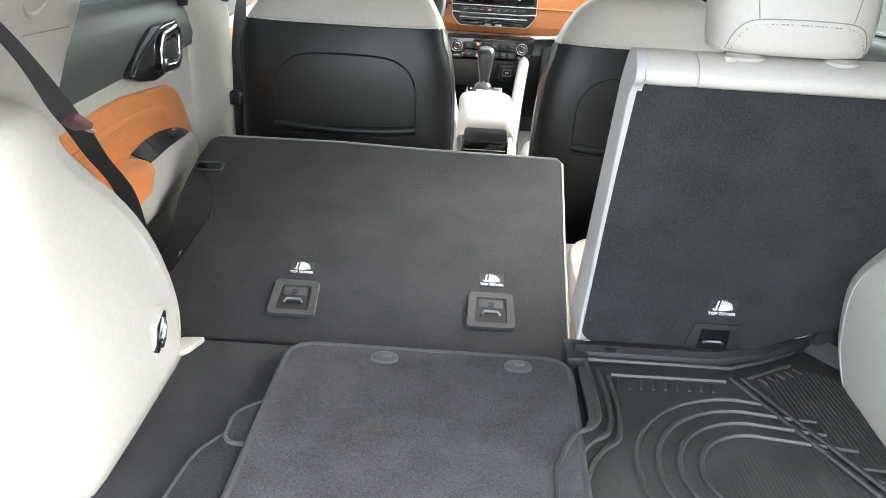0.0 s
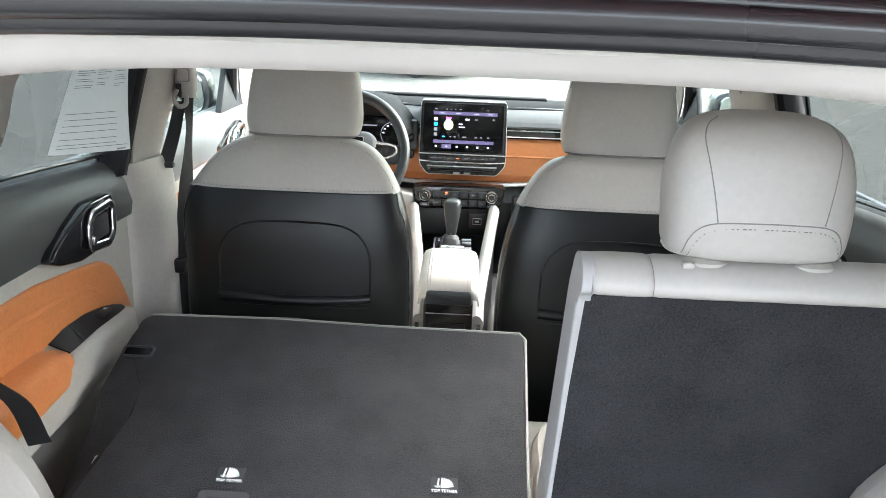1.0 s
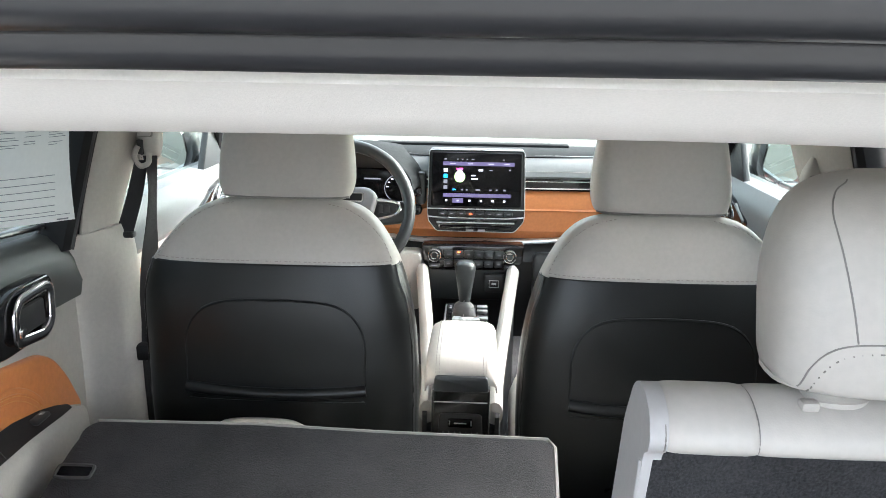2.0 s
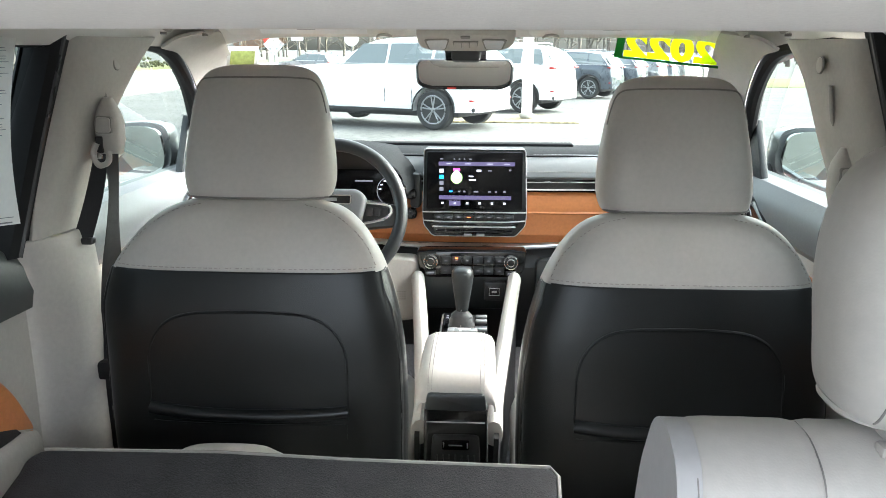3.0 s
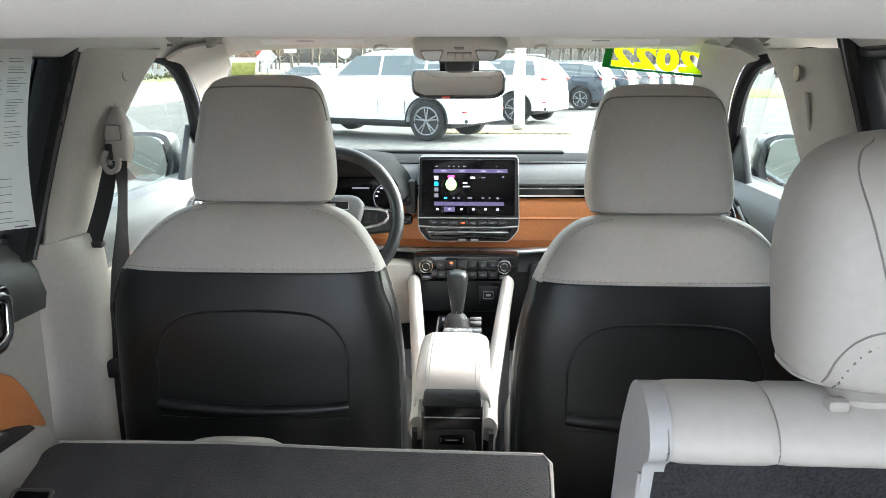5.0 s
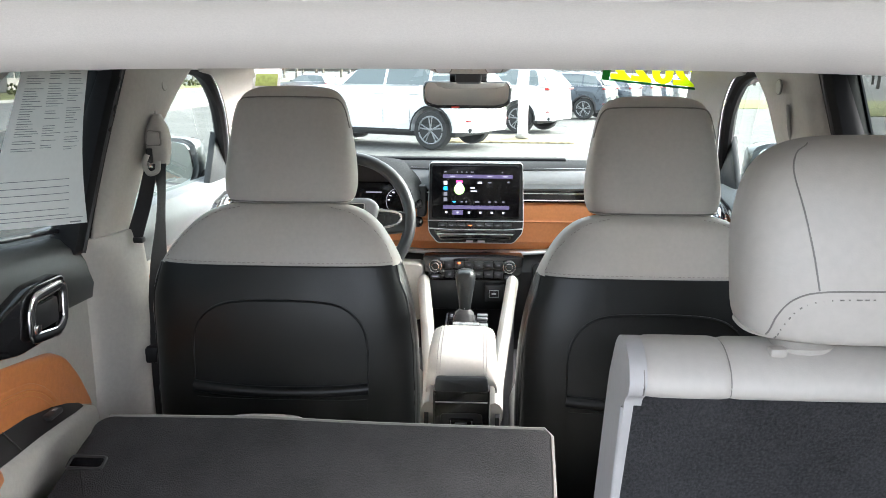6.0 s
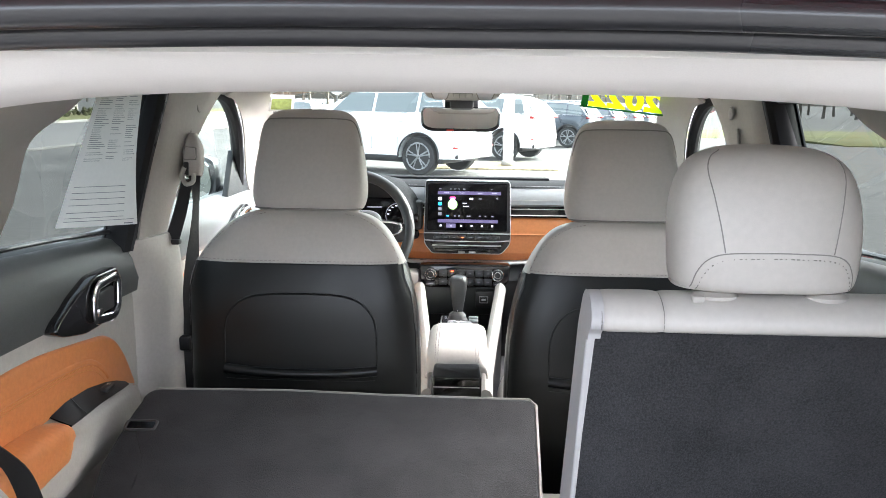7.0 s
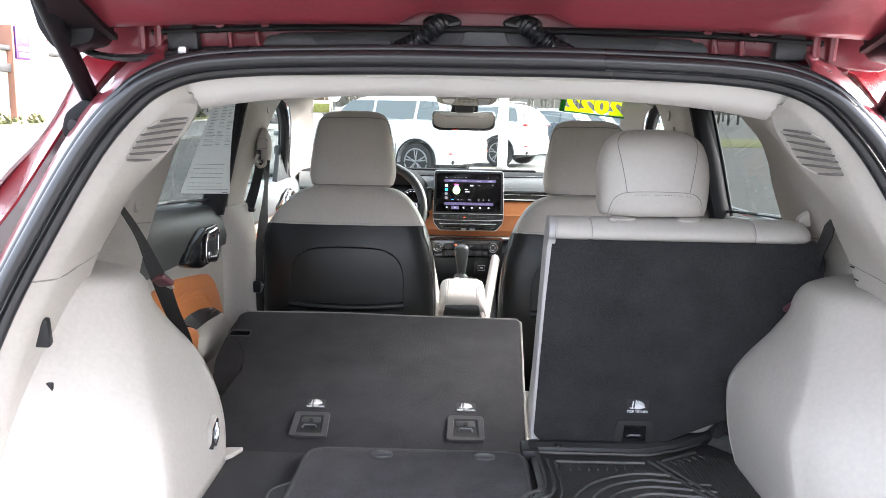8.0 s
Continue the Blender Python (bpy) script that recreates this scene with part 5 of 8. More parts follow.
FL = (FB - FA).length
out = [(0.124, 0.0), (0.130, FL * 0.5), (0.138, FL - 0.012), (0.128, FL), (-0.15, FL + 0.004), (-0.35, FL + 0.012), (-0.615, FL + 0.008), (-0.632, FL - 0.012), (-0.622, FL - 0.10), (-0.575, FL - 0.19), (-0.565, FL - 0.26), (-0.60, 0.12), (-0.615, 0.0)]
fm = Matrix(((1, 0, 0, 0), (0, fdir.y, fn.y, FA.y), (0, fdir.z, fn.z, FA.z), (0, 0, 0, 1)))
part("carpet_back", prism(rounded(out, 0.012, 3), "z", -0.012, 0.0, 0.005, 2, m=fm), CARPET, fold)
part("cushion", prism(rounded([(0.12, 0.01), (0.13, FL - 0.006), (-0.625, FL - 0.004), (-0.60, 0.01)], 0.03), "z", -0.12, -0.013, 0.02, 3, m=fm), LEATHER, fold, "light leather seat back cushion, face down")
part("edge_piping", tube([fm @ Vector((x, u, -0.004)) for x, u in ((0.1265, 0.0), (0.1325, FL * 0.5), (0.141, FL - 0.014), (0.130, FL + 0.003), (-0.15, FL + 0.007), (-0.35, FL + 0.015), (-0.615, FL + 0.011))], 0.0032, 6), SEAM, fold, "pale grey edge trim")
part("edge_roll", tube([fm @ Vector((x, u, -0.014)) for x, u in ((0.135, FL - 0.01), (0.12, FL + 0.001), (-0.15, FL + 0.004), (-0.35, FL + 0.012), (-0.6, FL + 0.008))], 0.008, 8), LEATHER, fold)
part("headrest", loft([ring_se(-0.368, 1.985, z - 0.022, w, d, 3.0, 32) for z, w, d in ((0.70, 0.08, 0.04), (0.72, 0.100, 0.058), (0.77, 0.106, 0.064), (0.80, 0.096, 0.058), (0.815, 0.075, 0.044), (0.8215, 0.045, 0.024), (0.8235, 0.01, 0.006))]), LEATHER, fold, "light leather headrest, folded away")
# side flap of the carpet
part("side_flap", sheet([[fp(-0.628, FL - 0.02, -0.004), fp(-0.60, FL - 0.12, -0.003), fp(-0.572, FL - 0.2, -0.003), fp(-0.566, FL - 0.27, -0.002), fp(-0.60, 0.12, -0.002), fp(-0.612, 0.0, -0.004)],
                         [fp(-0.65, FL - 0.03, -0.03), fp(-0.648, FL - 0.12, -0.02), fp(-0.645, FL - 0.2, -0.012), fp(-0.635, FL - 0.27, -0.02), fp(-0.63, 0.12, -0.03), fp(-0.63, 0.0, -0.03)],
                         [fp(-0.66, FL - 0.04, -0.12), fp(-0.67, FL - 0.12, -0.12), fp(-0.665, FL - 0.2, -0.12), fp(-0.65, FL - 0.27, -0.12), fp(-0.64, 0.12, -0.12), fp(-0.64, 0.0, -0.1)]], 0.004), CARPET, fold, "folded carpet side flap")
la = part("release_bezel", tube([fm @ Vector((x, y, 0.001)) for x, y in rounded([(-0.633, FL - 0.118), (-0.633, FL - 0.092), (-0.577, FL - 0.092), (-0.577, FL - 0.118)], 0.007)], 0.003, 6, closed=True), DARKPLASTIC, fold, "dark release slot")
part("release_slot", prism(rounded([(-0.630, FL - 0.115), (-0.630, FL - 0.095), (-0.580, FL - 0.095), (-0.580, FL - 0.115)], 0.004), "z", 0.0004, 0.0018, 0, m=fm), SCREENBLACK, la)
part("release_catch", box((-0.601, FL - 0.106, 0.003), (0.018, 0.007, 0.003), 0.001, m=fm), STEEL, la)
for x in (-0.358, -0.008):
    tether_anchor(fold, fm @ Matrix.Translation((x, 0.103, 0.0008)))
    tether_label(fold, fm @ Matrix.Translation((x + 0.001, 0.176, 0.0006)))

# upright right part
rs = thing("split_rear_seat", "upright rear seat with charcoal carpet back and grey leather top", "seat", "rear seat", at=(0.38, 1.33, 0.7))
lean = math.atan2(0.075, 0.44)
rm = Matrix.Translation((0, 1.318, 0.72)) @ Matrix.Rotation(radians(90) + lean, 4, "X")   # local: x across, y up the back, z to the rear
back = [(0.1295, 0.02), (0.1405, 0.452), (0.30, 0.448), (0.50, 0.448), (0.640, 0.452), (0.665, 0.41), (0.665, 0.345), (0.645, 0.30), (0.585, 0.18), (0.545, 0.10), (0.52, 0.065), (0.455, 0.035), (0.40, 0.008), (0.33, 0.0), (0.145, 0.004)]
part("carpet_back", prism(rounded(back, 0.014, 3), "z", -0.012, 0.0, 0.004, 2, m=rm), CARPET, rs)
part("cushion", prism(rounded([(0.122, 0.0), (0.143, 0.425), (0.64, 0.425), (0.64, 0.36), (0.54, 0.18), (0.50, 0.02)], 0.03), "z", -0.11, -0.0125, 0.02, 3, m=rm), LEATHER, rs, "light grey leather cushion")
SIDEGREY = mat("seat_edge_grey", (0.42, 0.412, 0.41), 0.5, vary=0.06, bump=0.08)
part("side_edge", tube([rm @ Vector(p) for p in ((0.1265, 0.0, -0.003), (0.1295, 0.12, -0.002), (0.137, 0.42, -0.003), (0.1375, 0.432, -0.004))], 0.0032, 12, flat=0.7, up=(0, 1, 0)), SIDEGREY, rs, "pale grey plastic side edge")
flank = [(0.0, -0.004), (0.442, 0.0), (0.452, 0.0115), (0.464, 0.0125), (0.477, 0.001), (0.4825, -0.022), (0.4785, -0.045), (0.464, -0.062), (0.42, -0.078), (0.0, -0.10)]
part("side_panel", bevel(loft([[rm @ Vector((0.1255 + 0.0245 * y + dx, y, z)) for y, z in rounded(flank, 0.012)] for dx in (0.0, 0.014)]), 0.002, 2, 50), SIDEGREY, rs, "pale grey side panel of the seat back")
# leather roll over the top
rows = []
for x, e in ((0.1445, 0.0045), (0.1475, 0.0035), (0.1485, 0.0058), (0.1495, 0.004), (0.1515, 0.0018), (0.156, 0.0005), (0.164, 0.0), (0.185, 0.0), (0.209, 0.0003), (0.2155, 0.0016), (0.2165, 0.0026), (0.2175, 0.0016), (0.224, 0.0003), (0.28, 0.0), (0.35, 0.0), (0.50, 0.0), (0.513, 0.0003), (0.5195, 0.0016), (0.5205, 0.0026), (0.5215, 0.0016), (0.528, 0.0003), (0.598, 0.0), (0.616, 0.003), (0.626, 0.012), (0.630, 0.028)):
    wob = 0.0006 * math.sin(x * 70)
    rows.append([rm @ Vector((x, y, z)) for y, z in ((0.446 + e * 0.3, 0.003 - e), (0.453, 0.0140 - e + wob), (0.465 - e * 0.3, 0.0135 - e), (0.477 - e, 0.0 + wob), (0.4825 - e, -0.022), (0.478 - e, -0.045), (0.464 - e, -0.062), (0.44, -0.07))])
part("top_roll", sheet([[tuple(p) for p in spline(r, 3)] for r in rows], 0.0), REARLEATHER, rs, "light grey leather top roll", 70)
for x in (0.1485, 0.2165, 0.5205):
    part("roll_seam", tube(spline([rm @ Vector((x, y, z)) for y, z in ((0.448, 0.001), (0.4535, 0.0116), (0.4645, 0.0108), (0.4748, 0.0), (0.4800, -0.022), (0.4756, -0.045))], 4), 0.0007, 6), SEAM, rs)
part("side_filler", prism(rounded([(0.50, 0.0), (0.545, 0.12), (0.62, 0.30), (0.70, 0.36), (0.72, 0.0)], 0.02), "z", -0.10, -0.03, 0.01, m=rm), CARPET, rs, "dark carpeted seat side")
part("release_tab", prism(rounded([(0.608, 1.19), (0.61, 1.205), (0.628, 1.222), (0.634, 1.19)], 0.005), "y", 1.262, 1.28, 0.003), PLASTIC, rs)
tether_label(rs, rm @ Matrix.Translation((0.337, 0.088, 0.0008)))
cup = part("anchor_frame", prism([(-0.045, -0.03), (-0.034, 0.03), (0.034, 0.03), (0.045, -0.03)], "z", 0.0004, 0.004, 0.002, m=rm @ Matrix.Translation((0.335, 0.030, 0))), DARKPLASTIC, rs, "dark plastic tether anchor frame")
part("anchor_cup", prism([(-0.024, -0.03), (-0.022, 0.02), (0.022, 0.02), (0.024, -0.03)], "z", 0.003, 0.0048, 0, m=rm @ Matrix.Translation((0.335, 0.030, 0))), GLOSSBLACK, cup)
part("anchor_bar", tube([rm @ Vector((0.320, 0.025, 0.006)), rm @ Vector((0.325, 0.03, 0.009)), rm @ Vector((0.345, 0.03, 0.009)), rm @ Vector((0.350, 0.025, 0.006))], 0.0024, 6), STEEL, cup)
hingebar = thing("seat_hinge_cover", "black plastic strip along the foot of the rear seat", "trim", at=(0.25, 1.3, 0.71))
part("strip", tube([(0.12, 1.306, 0.712), (0.34, 1.308, 0.712), (0.42, 1.328, 0.716), (0.50, 1.372, 0.726)], 0.019, 10), DARKPLASTIC, hingebar)
part("bracket", box((0.122, 1.30, 0.708), (0.036, 0.06, 0.03), 0.006), DARKPLASTIC, hingebar)
for x in (0.15, 0.16):
    part("screw", disc((x + 0.02, 1.292, 0.728), 0.004, 0.004, "z", 8), STEEL, hingebar)


hr = thing("headrest", "light grey leather rear headrest with stitched arch", "headrest", "headrests", at=(0.326, 1.28, 1.19))
HY = 1.290
tab = [(0.0, 0.085, 0.035, 0.0), (0.003, 0.096, 0.046, 0.0), (0.012, 0.1015, 0.052, 0.0), (0.035, 0.104, 0.055, 0.0), (0.07, 0.1055, 0.056, 0.002), (0.10, 0.103, 0.054, 0.006), (0.125, 0.096, 0.05, 0.011), (0.142, 0.085, 0.043, 0.016), (0.153, 0.068, 0.034, 0.02), (0.159, 0.045, 0.022, 0.022), (0.161, 0.015, 0.008, 0.023)]
fine_tab = [(v.z, v.x, v.y * 1.16) for v in spline([(t[1], t[2], t[0]) for t in tab], 3)]
hrx, hrz = 0.3355, 1.204
rings = [ring_se(hrx, HY + 0.14 * max(0, h - 0.04), hrz + h, max(w, 0.004), max(dd, 0.003), 2.9, 44) for h, w, dd in fine_tab]
pad = part("pad", loft(rings), REARLEATHER, hr, "", 60)


def hr_rear(x, h):
    """The rear face of the rear headrest at x across and height h."""
    hs = [v[0] for v in fine_tab]
    w, dd = float(np.interp(h, hs, [v[1] for v in fine_tab])), float(np.interp(h, hs, [v[2] for v in fine_tab]))
    u = min(1.0, abs(x) / w)
    return (hrx + x, HY + 0.14 * max(0, h - 0.04) - dd * (1 - u ** 2.9) ** (1 / 2.9), hrz + h)


for q in (-1, 1):
    part("seam", tube([hr_rear(q * p[0], p[1]) for p in spline([(0.058, 0.048, 0), (0.063, 0.075, 0), (0.069, 0.105, 0), (0.074, 0.133, 0), (0.069, 0.148, 0), (0.056, 0.156, 0)], 6)], 0.0007, 6), SEAM, pad)
arc = [hr_rear(p[0], p[1]) for p in spline([(-0.088, 0.006, 0), (-0.084, 0.025, 0), (-0.074, 0.040, 0), (-0.056, 0.047, 0), (-0.02, 0.049, 0), (0.02, 0.049, 0), (0.056, 0.047, 0), (0.074, 0.040, 0), (0.084, 0.025, 0), (0.088, 0.006, 0)], 8)]
part("arch_seam", tube(arc, 0.0007, 6), SEAM, pad)
under = [hr_rear(p[0] * 0.945, p[1] - 0.0055) for p in spline([(-0.088, 0.010, 0), (-0.084, 0.025, 0), (-0.074, 0.040, 0), (-0.056, 0.047, 0), (-0.02, 0.049, 0), (0.02, 0.049, 0), (0.056, 0.047, 0), (0.074, 0.040, 0), (0.084, 0.025, 0), (0.088, 0.010, 0)], 8)]
stitches([(x, y - 0.0030, z) for x, y, z in under], pad, 0.006, 0.00065, SEAM)
part("base_piping", tube([(p[0], p[1], hrz + 0.004) for p in ring_se(hrx, HY, 0, 0.0985, 0.048, 2.9, 40)], 0.0022, 6, closed=True), REARLEATHER, pad)
for x in (0.280, 0.402):
    bm = loft([ring_se(x, HY - 0.022, z, w, dd, 2.4, 24) for z, w, dd in ((1.188, 0.024, 0.020), (1.191, 0.0265, 0.0225), (1.199, 0.026, 0.022), (1.2035, 0.02, 0.016))])
    part("guide_collar", bm, PLASTIC, hr, "pale plastic guide collar")
    part("post", tube([(x, HY + 0.005, 1.18), (x, HY + 0.005, 1.205)], 0.006, 8), SATIN, hr)
part("guide_button", box((0.256, HY - 0.042, 1.197), (0.014, 0.012, 0.008), 0.003), PLASTIC, hr)

# rear bench cushion
bench = thing("rear_seat_cushion", "light grey leather rear bench cushion", "seat", "rear seat", at=(0, 1.65, 0.35))
part("bench_pad", loft([ring_se(0, 1.68 + 0.0, z, w, d, 6, 44) for z, w, d in ((0.40, 0.66, 0.27), (0.5, 0.67, 0.29), (0.585, 0.67, 0.29), (0.61, 0.655, 0.275), (0.618, 0.62, 0.24))]), LEATHER, bench)
part("right_pad", loft([ring_se(0.40, 1.64, z, w, d, 5, 36) for z, w, d in ((0.55, 0.24, 0.25), (0.64, 0.245, 0.255), (0.665, 0.235, 0.245), (0.675, 0.2, 0.2))]), LEATHER, bench)
part("bench_base", box((0, 1.66, 0.42), (1.3, 0.5, 0.15), 0.02), CARPET, bench)


# ---------------------------------------------------------------- front seats
SEAT = [(0.40, 0.232, 2.225, 0.05), (0.46, 0.246, 2.215, 0.06), (0.60, 0.257, 2.205, 0.068), (0.75, 0.2625, 2.20, 0.072), (0.88, 0.260, 2.20, 0.072), (0.96, 0.250, 2.202, 0.07), (1.02, 0.235, 2.207, 0.066),
        (1.06, 0.219, 2.212, 0.062), (1.10, 0.196, 2.218, 0.055), (1.125, 0.175, 2.222, 0.048), (1.142, 0.151, 2.226, 0.040), (1.152, 0.121, 2.229, 0.029), (1.157, 0.082, 2.231, 0.017), (1.158, 0.035, 2.232, 0.006)]
seat_prof = spline([(w, yc, z) for z, w, yc, d in SEAT], 4)
seat_deep = spline([(d, 0, z) for z, w, yc, d in SEAT], 4)
SEATN = 3.6


def seat_rear(x, z, off=0.0):
    """The rear face of a front seat at x across and height z."""
    zs = [v.z for v in seat_prof]
    w, yc, d = (float(np.interp(z, zs, q)) for q in ([v.x for v in seat_prof], [v.y for v in seat_prof], [max(v.x, 0.004) for v in seat_deep]))
    u = min(1.0, abs(x) / w)
    return Vector((x, yc - d * (1 - u ** SEATN) ** (1 / SEATN) - off, z))


def front_seat(at, fuller=0.0):
    t = thing("front_seat", "front car seat with light grey leather and black vinyl back", "seat", "front seats")
    rings = [ring_se(0, p.y, p.z, max(p.x, 0.004), max(d.x, 0.004), SEATN, 48) for p, d in zip(seat_prof, seat_deep)]
    body = part("backrest", loft(rings), LEATHER, t, "light grey leather backrest", 60)
    # black rear panel
    rows = []
    zs = [0.41 + i * (1.045 - 0.41) / 22 for i in range(23)]
    for z in zs:
        k = min(range(len(seat_prof)), key=lambda i: abs(seat_prof[i].z - z))
        w = seat_prof[k].x * 0.994
        row = []
        for u in np.linspace(-1, 1, 41):
            x = w * math.sin(u * math.pi / 2)
            e = 0.004 if abs(u) < 0.97 else 0.001
            row.append(tuple(seat_rear(x, z, e + 0.010 * (1 - abs(u) ** 3) * math.sin(math.pi * min(1, (z - 0.41) / 0.64)))))
        rows.append(row)

    def on(x, z, off=0.0):
        return seat_rear(x, z, off + 0.004 + 0.010 * (1 - abs(x / 0.262) ** 2.2) * math.sin(math.pi * min(1, max(0, (z - 0.41) / 0.64))))
    panel = part("back_panel", sheet(rows, 0.003), VINYL, t, "black vinyl back panel", 60)
    part("top_seam", tube([on(x, 1.045, -0.002) for x in np.linspace(-0.213, 0.213, 20)], 0.0022, 6), VINYL, panel)
    stitches([seat_rear(x, 1.052, 0.001) for x in np.linspace(-0.213, 0.213, 24)], body, 0.009, 0.0008)
    for q in (-1, 1):
        part("side_piping", tube([seat_rear(q * seat_prof[min(range(len(seat_prof)), key=lambda i: abs(seat_prof[i].z - z))].x * 0.972, z, 0.004) for z in np.linspace(0.45, 1.045, 20)], 0.003, 6), VINYL, panel)
        stitches([seat_rear(q * p[0], p[1], 0.001) for p in spline([(0.09, 1.152, 0), (0.13, 1.143, 0), (0.165, 1.122, 0), (0.195, 1.09, 0), (0.213, 1.055, 0)], 6)], body, 0.009, 0.0008)
    arch_pts = [on(p[0], p[1], 0.001) for p in spline([(-0.170, 0.818, 0), (-0.168, 0.90, 0), (-0.158, 0.935, 0), (-0.135, 0.962, 0), (-0.10, 0.977, 0), (-0.04, 0.982, 0), (0.04, 0.982, 0), (0.10, 0.977, 0), (0.135, 0.962, 0), (0.158, 0.935, 0), (0.168, 0.90, 0), (0.170, 0.818, 0)], 5)]
    for q in (-1, 1):
        wrap = []
        for k in range(0, 23):
            z = 0.41 + k * (1.043 - 0.41) / 22
            zs_all = [v.z for v in seat_prof]
            w, yc, dd = (float(np.interp(z, zs_all, o)) for o in ([v.x for v in seat_prof], [v.y for v in seat_prof], [v.x for v in seat_deep]))
            wrap.append([(q * (w * math.cos(a) ** (2 / SEATN) + 0.0025), yc - dd * math.sin(a) ** (2 / SEATN), z) for a in (0.0001, 0.002, 0.02, 0.08, 0.2, 0.4, 0.6, 0.8)])
        part("side_panel", sheet(wrap, 0.002), VINYL, t, "black vinyl side of the seat back", 60)
    pocket = part("map_pocket", tube(arch_pts, 0.0026, 6), VINYL, t, "stitched map pocket outline")
    part("pocket_lip", tube([on(x, 0.811 - 0.008 * (1 - (x / 0.17) ** 2), 0.004) for x in np.linspace(-0.17, 0.17, 24)], 0.0115, 14), VINYL, pocket)
    stitches([on(x, 0.790 - 0.008 * (1 - (x / 0.17) ** 2), 0.0035) for x in np.linspace(-0.166, 0.166, 24)], pocket, 0.007, 0.0007, POCKETTHREAD)
    part("pocket_sack", sheet([[tuple(on(x, z, o)) for x in np.linspace(-0.168, 0.168, 15)] for z, o in ((0.788, 0.002), (0.73, 0.006), (0.62, 0.009), (0.54, 0.004), (0.52, 0.0))], 0.002), VINYL, pocket)
    # headrest
    rows = [(0.0, 0.10, 0.03), (0.003, 0.118, 0.042), (0.012, 0.127, 0.05), (0.04, 0.1325, 0.055), (0.09, 0.129, 0.056), (0.14, 0.121, 0.054), (0.18, 0.1125, 0.05), (0.205, 0.103, 0.044), (0.219, 0.091, 0.034), (0.227, 0.072, 0.024), (0.2305, 0.045, 0.013), (0.2315, 0.012, 0.004)]
    ft = [(v.z, v.x, v.y) for v in spline([(w, d, h) for h, w, d in rows], 3)]
    pad = part("headrest", loft([ring_se(0, 2.262 + 0.16 * h, 1.152 + h, w, d, 3.4, 44) for h, w, d in ft]), LEATHER, t, "light grey leather headrest", 60)
    edge = [(x, 2.262 + 0.16 * h - d * (1 - min(1, abs(x) / w) ** 3.4) ** (1 / 3.4) - 0.0005, 1.152 + h) for x, h, w, d in
            [(-0.1185, 0.15, 0.1192, 0.053), (-0.110, 0.185, 0.1112, 0.05), (-0.099, 0.204, 0.1035, 0.0445), (-0.076, 0.210, 0.100, 0.042), (0.0, 0.2115, 0.099, 0.0415), (0.076, 0.210, 0.100, 0.042), (0.099, 0.204, 0.1035, 0.0445), (0.110, 0.185, 0.1112, 0.05), (0.1185, 0.15, 0.1192, 0.053)]]
    part("crown_seam", tube(spline(edge, 4), 0.0016, 6), SEAM, pad)
    part("foot_seam", tube([(x, 2.262 - 0.047 * (1 - (abs(x) / 0.1285) ** 3.4) ** (1 / 3.4), 1.160) for x in np.linspace(-0.124, 0.124, 26)], 0.0016, 6), SEAM, pad)
    for x in (-0.062, 0.062):
        part("headrest_collar", box((x, 2.240, 1.157), (0.06, 0.03, 0.012), 0.005, 3), PLASTIC, t)
    # cushion, side cover and rails
    part("cushion", loft([ring_se(0, 2.50, z, w, d, 4.5, 40) for z, w, d in ((0.45, 0.24, 0.24), (0.52, 0.26, 0.27), (0.60, 0.262, 0.275), (0.635, 0.25, 0.265), (0.645, 0.21, 0.22))]), LEATHER, t, "light grey leather cushion", 60)
    part("side_cover", box((0.27, 2.42, 0.52), (0.03, 0.42, 0.10), 0.012, 3), DARKPLASTIC, t)
    for x in (-0.19, 0.19):
        part("rail", box((x, 2.46, 0.39), (0.05, 0.5, 0.08), 0.008), STEEL, t)
    # the driver's outer bolster stands out further at shoulder height
    for ob in t.children_recursive:
        if fuller and not ob.name.startswith(("headrest", "crown", "foot", "cushion", "rail", "side_cover")):
            for v in ob.data.vertices:
                if v.co.x < 0:
                    v.co.x *= 1 + fuller * min(1, -v.co.x / 0.22) ** 2 * math.exp(-((v.co.z - 1.035) / 0.105) ** 2)
    t.location = at
    return t


driver = front_seat((-0.365, 0, 0), 0.095)
front_seat((0.357, 0, -0.016))
# ---------------------------------------------------------------- centre console
con = thing("centre_console", "black centre console with light leather armrest and chrome trims", "console", at=(-0.018, 2.6, 0.36))
CX = -0.018
part("body", prism(rounded([(2.305, 0.36), (2.305, 0.742), (2.60, 0.70), (3.05, 0.69), (3.12, 0.36)], 0.02), "x", CX - 0.062, CX + 0.062, 0.006, 2), DARKPLASTIC, con)
for q in (-1, 1):
    part("side_bolster", tube(spline([(CX + q * 0.074, 2.36, 0.66), (CX + q * 0.078, 2.5, 0.675), (CX + q * 0.10, 2.75, 0.70), (CX + q * 0.125, 3.0, 0.745), (CX + q * 0.136, 3.085, 0.78)], 6), 0.019, 12, flat=1.5), LEATHER, con, "light leather side bolster")
    part("side_wall", sheet([[(CX + q * 0.074, 2.34, 0.36), (CX + q * 0.098, 2.75, 0.36), (CX + q * 0.136, 3.12, 0.36)], [(CX + q * 0.074, 2.34, 0.66), (CX + q * 0.098, 2.75, 0.70), (CX + q * 0.136, 3.12, 0.78)]], 0.01), DARKPLASTIC, con)
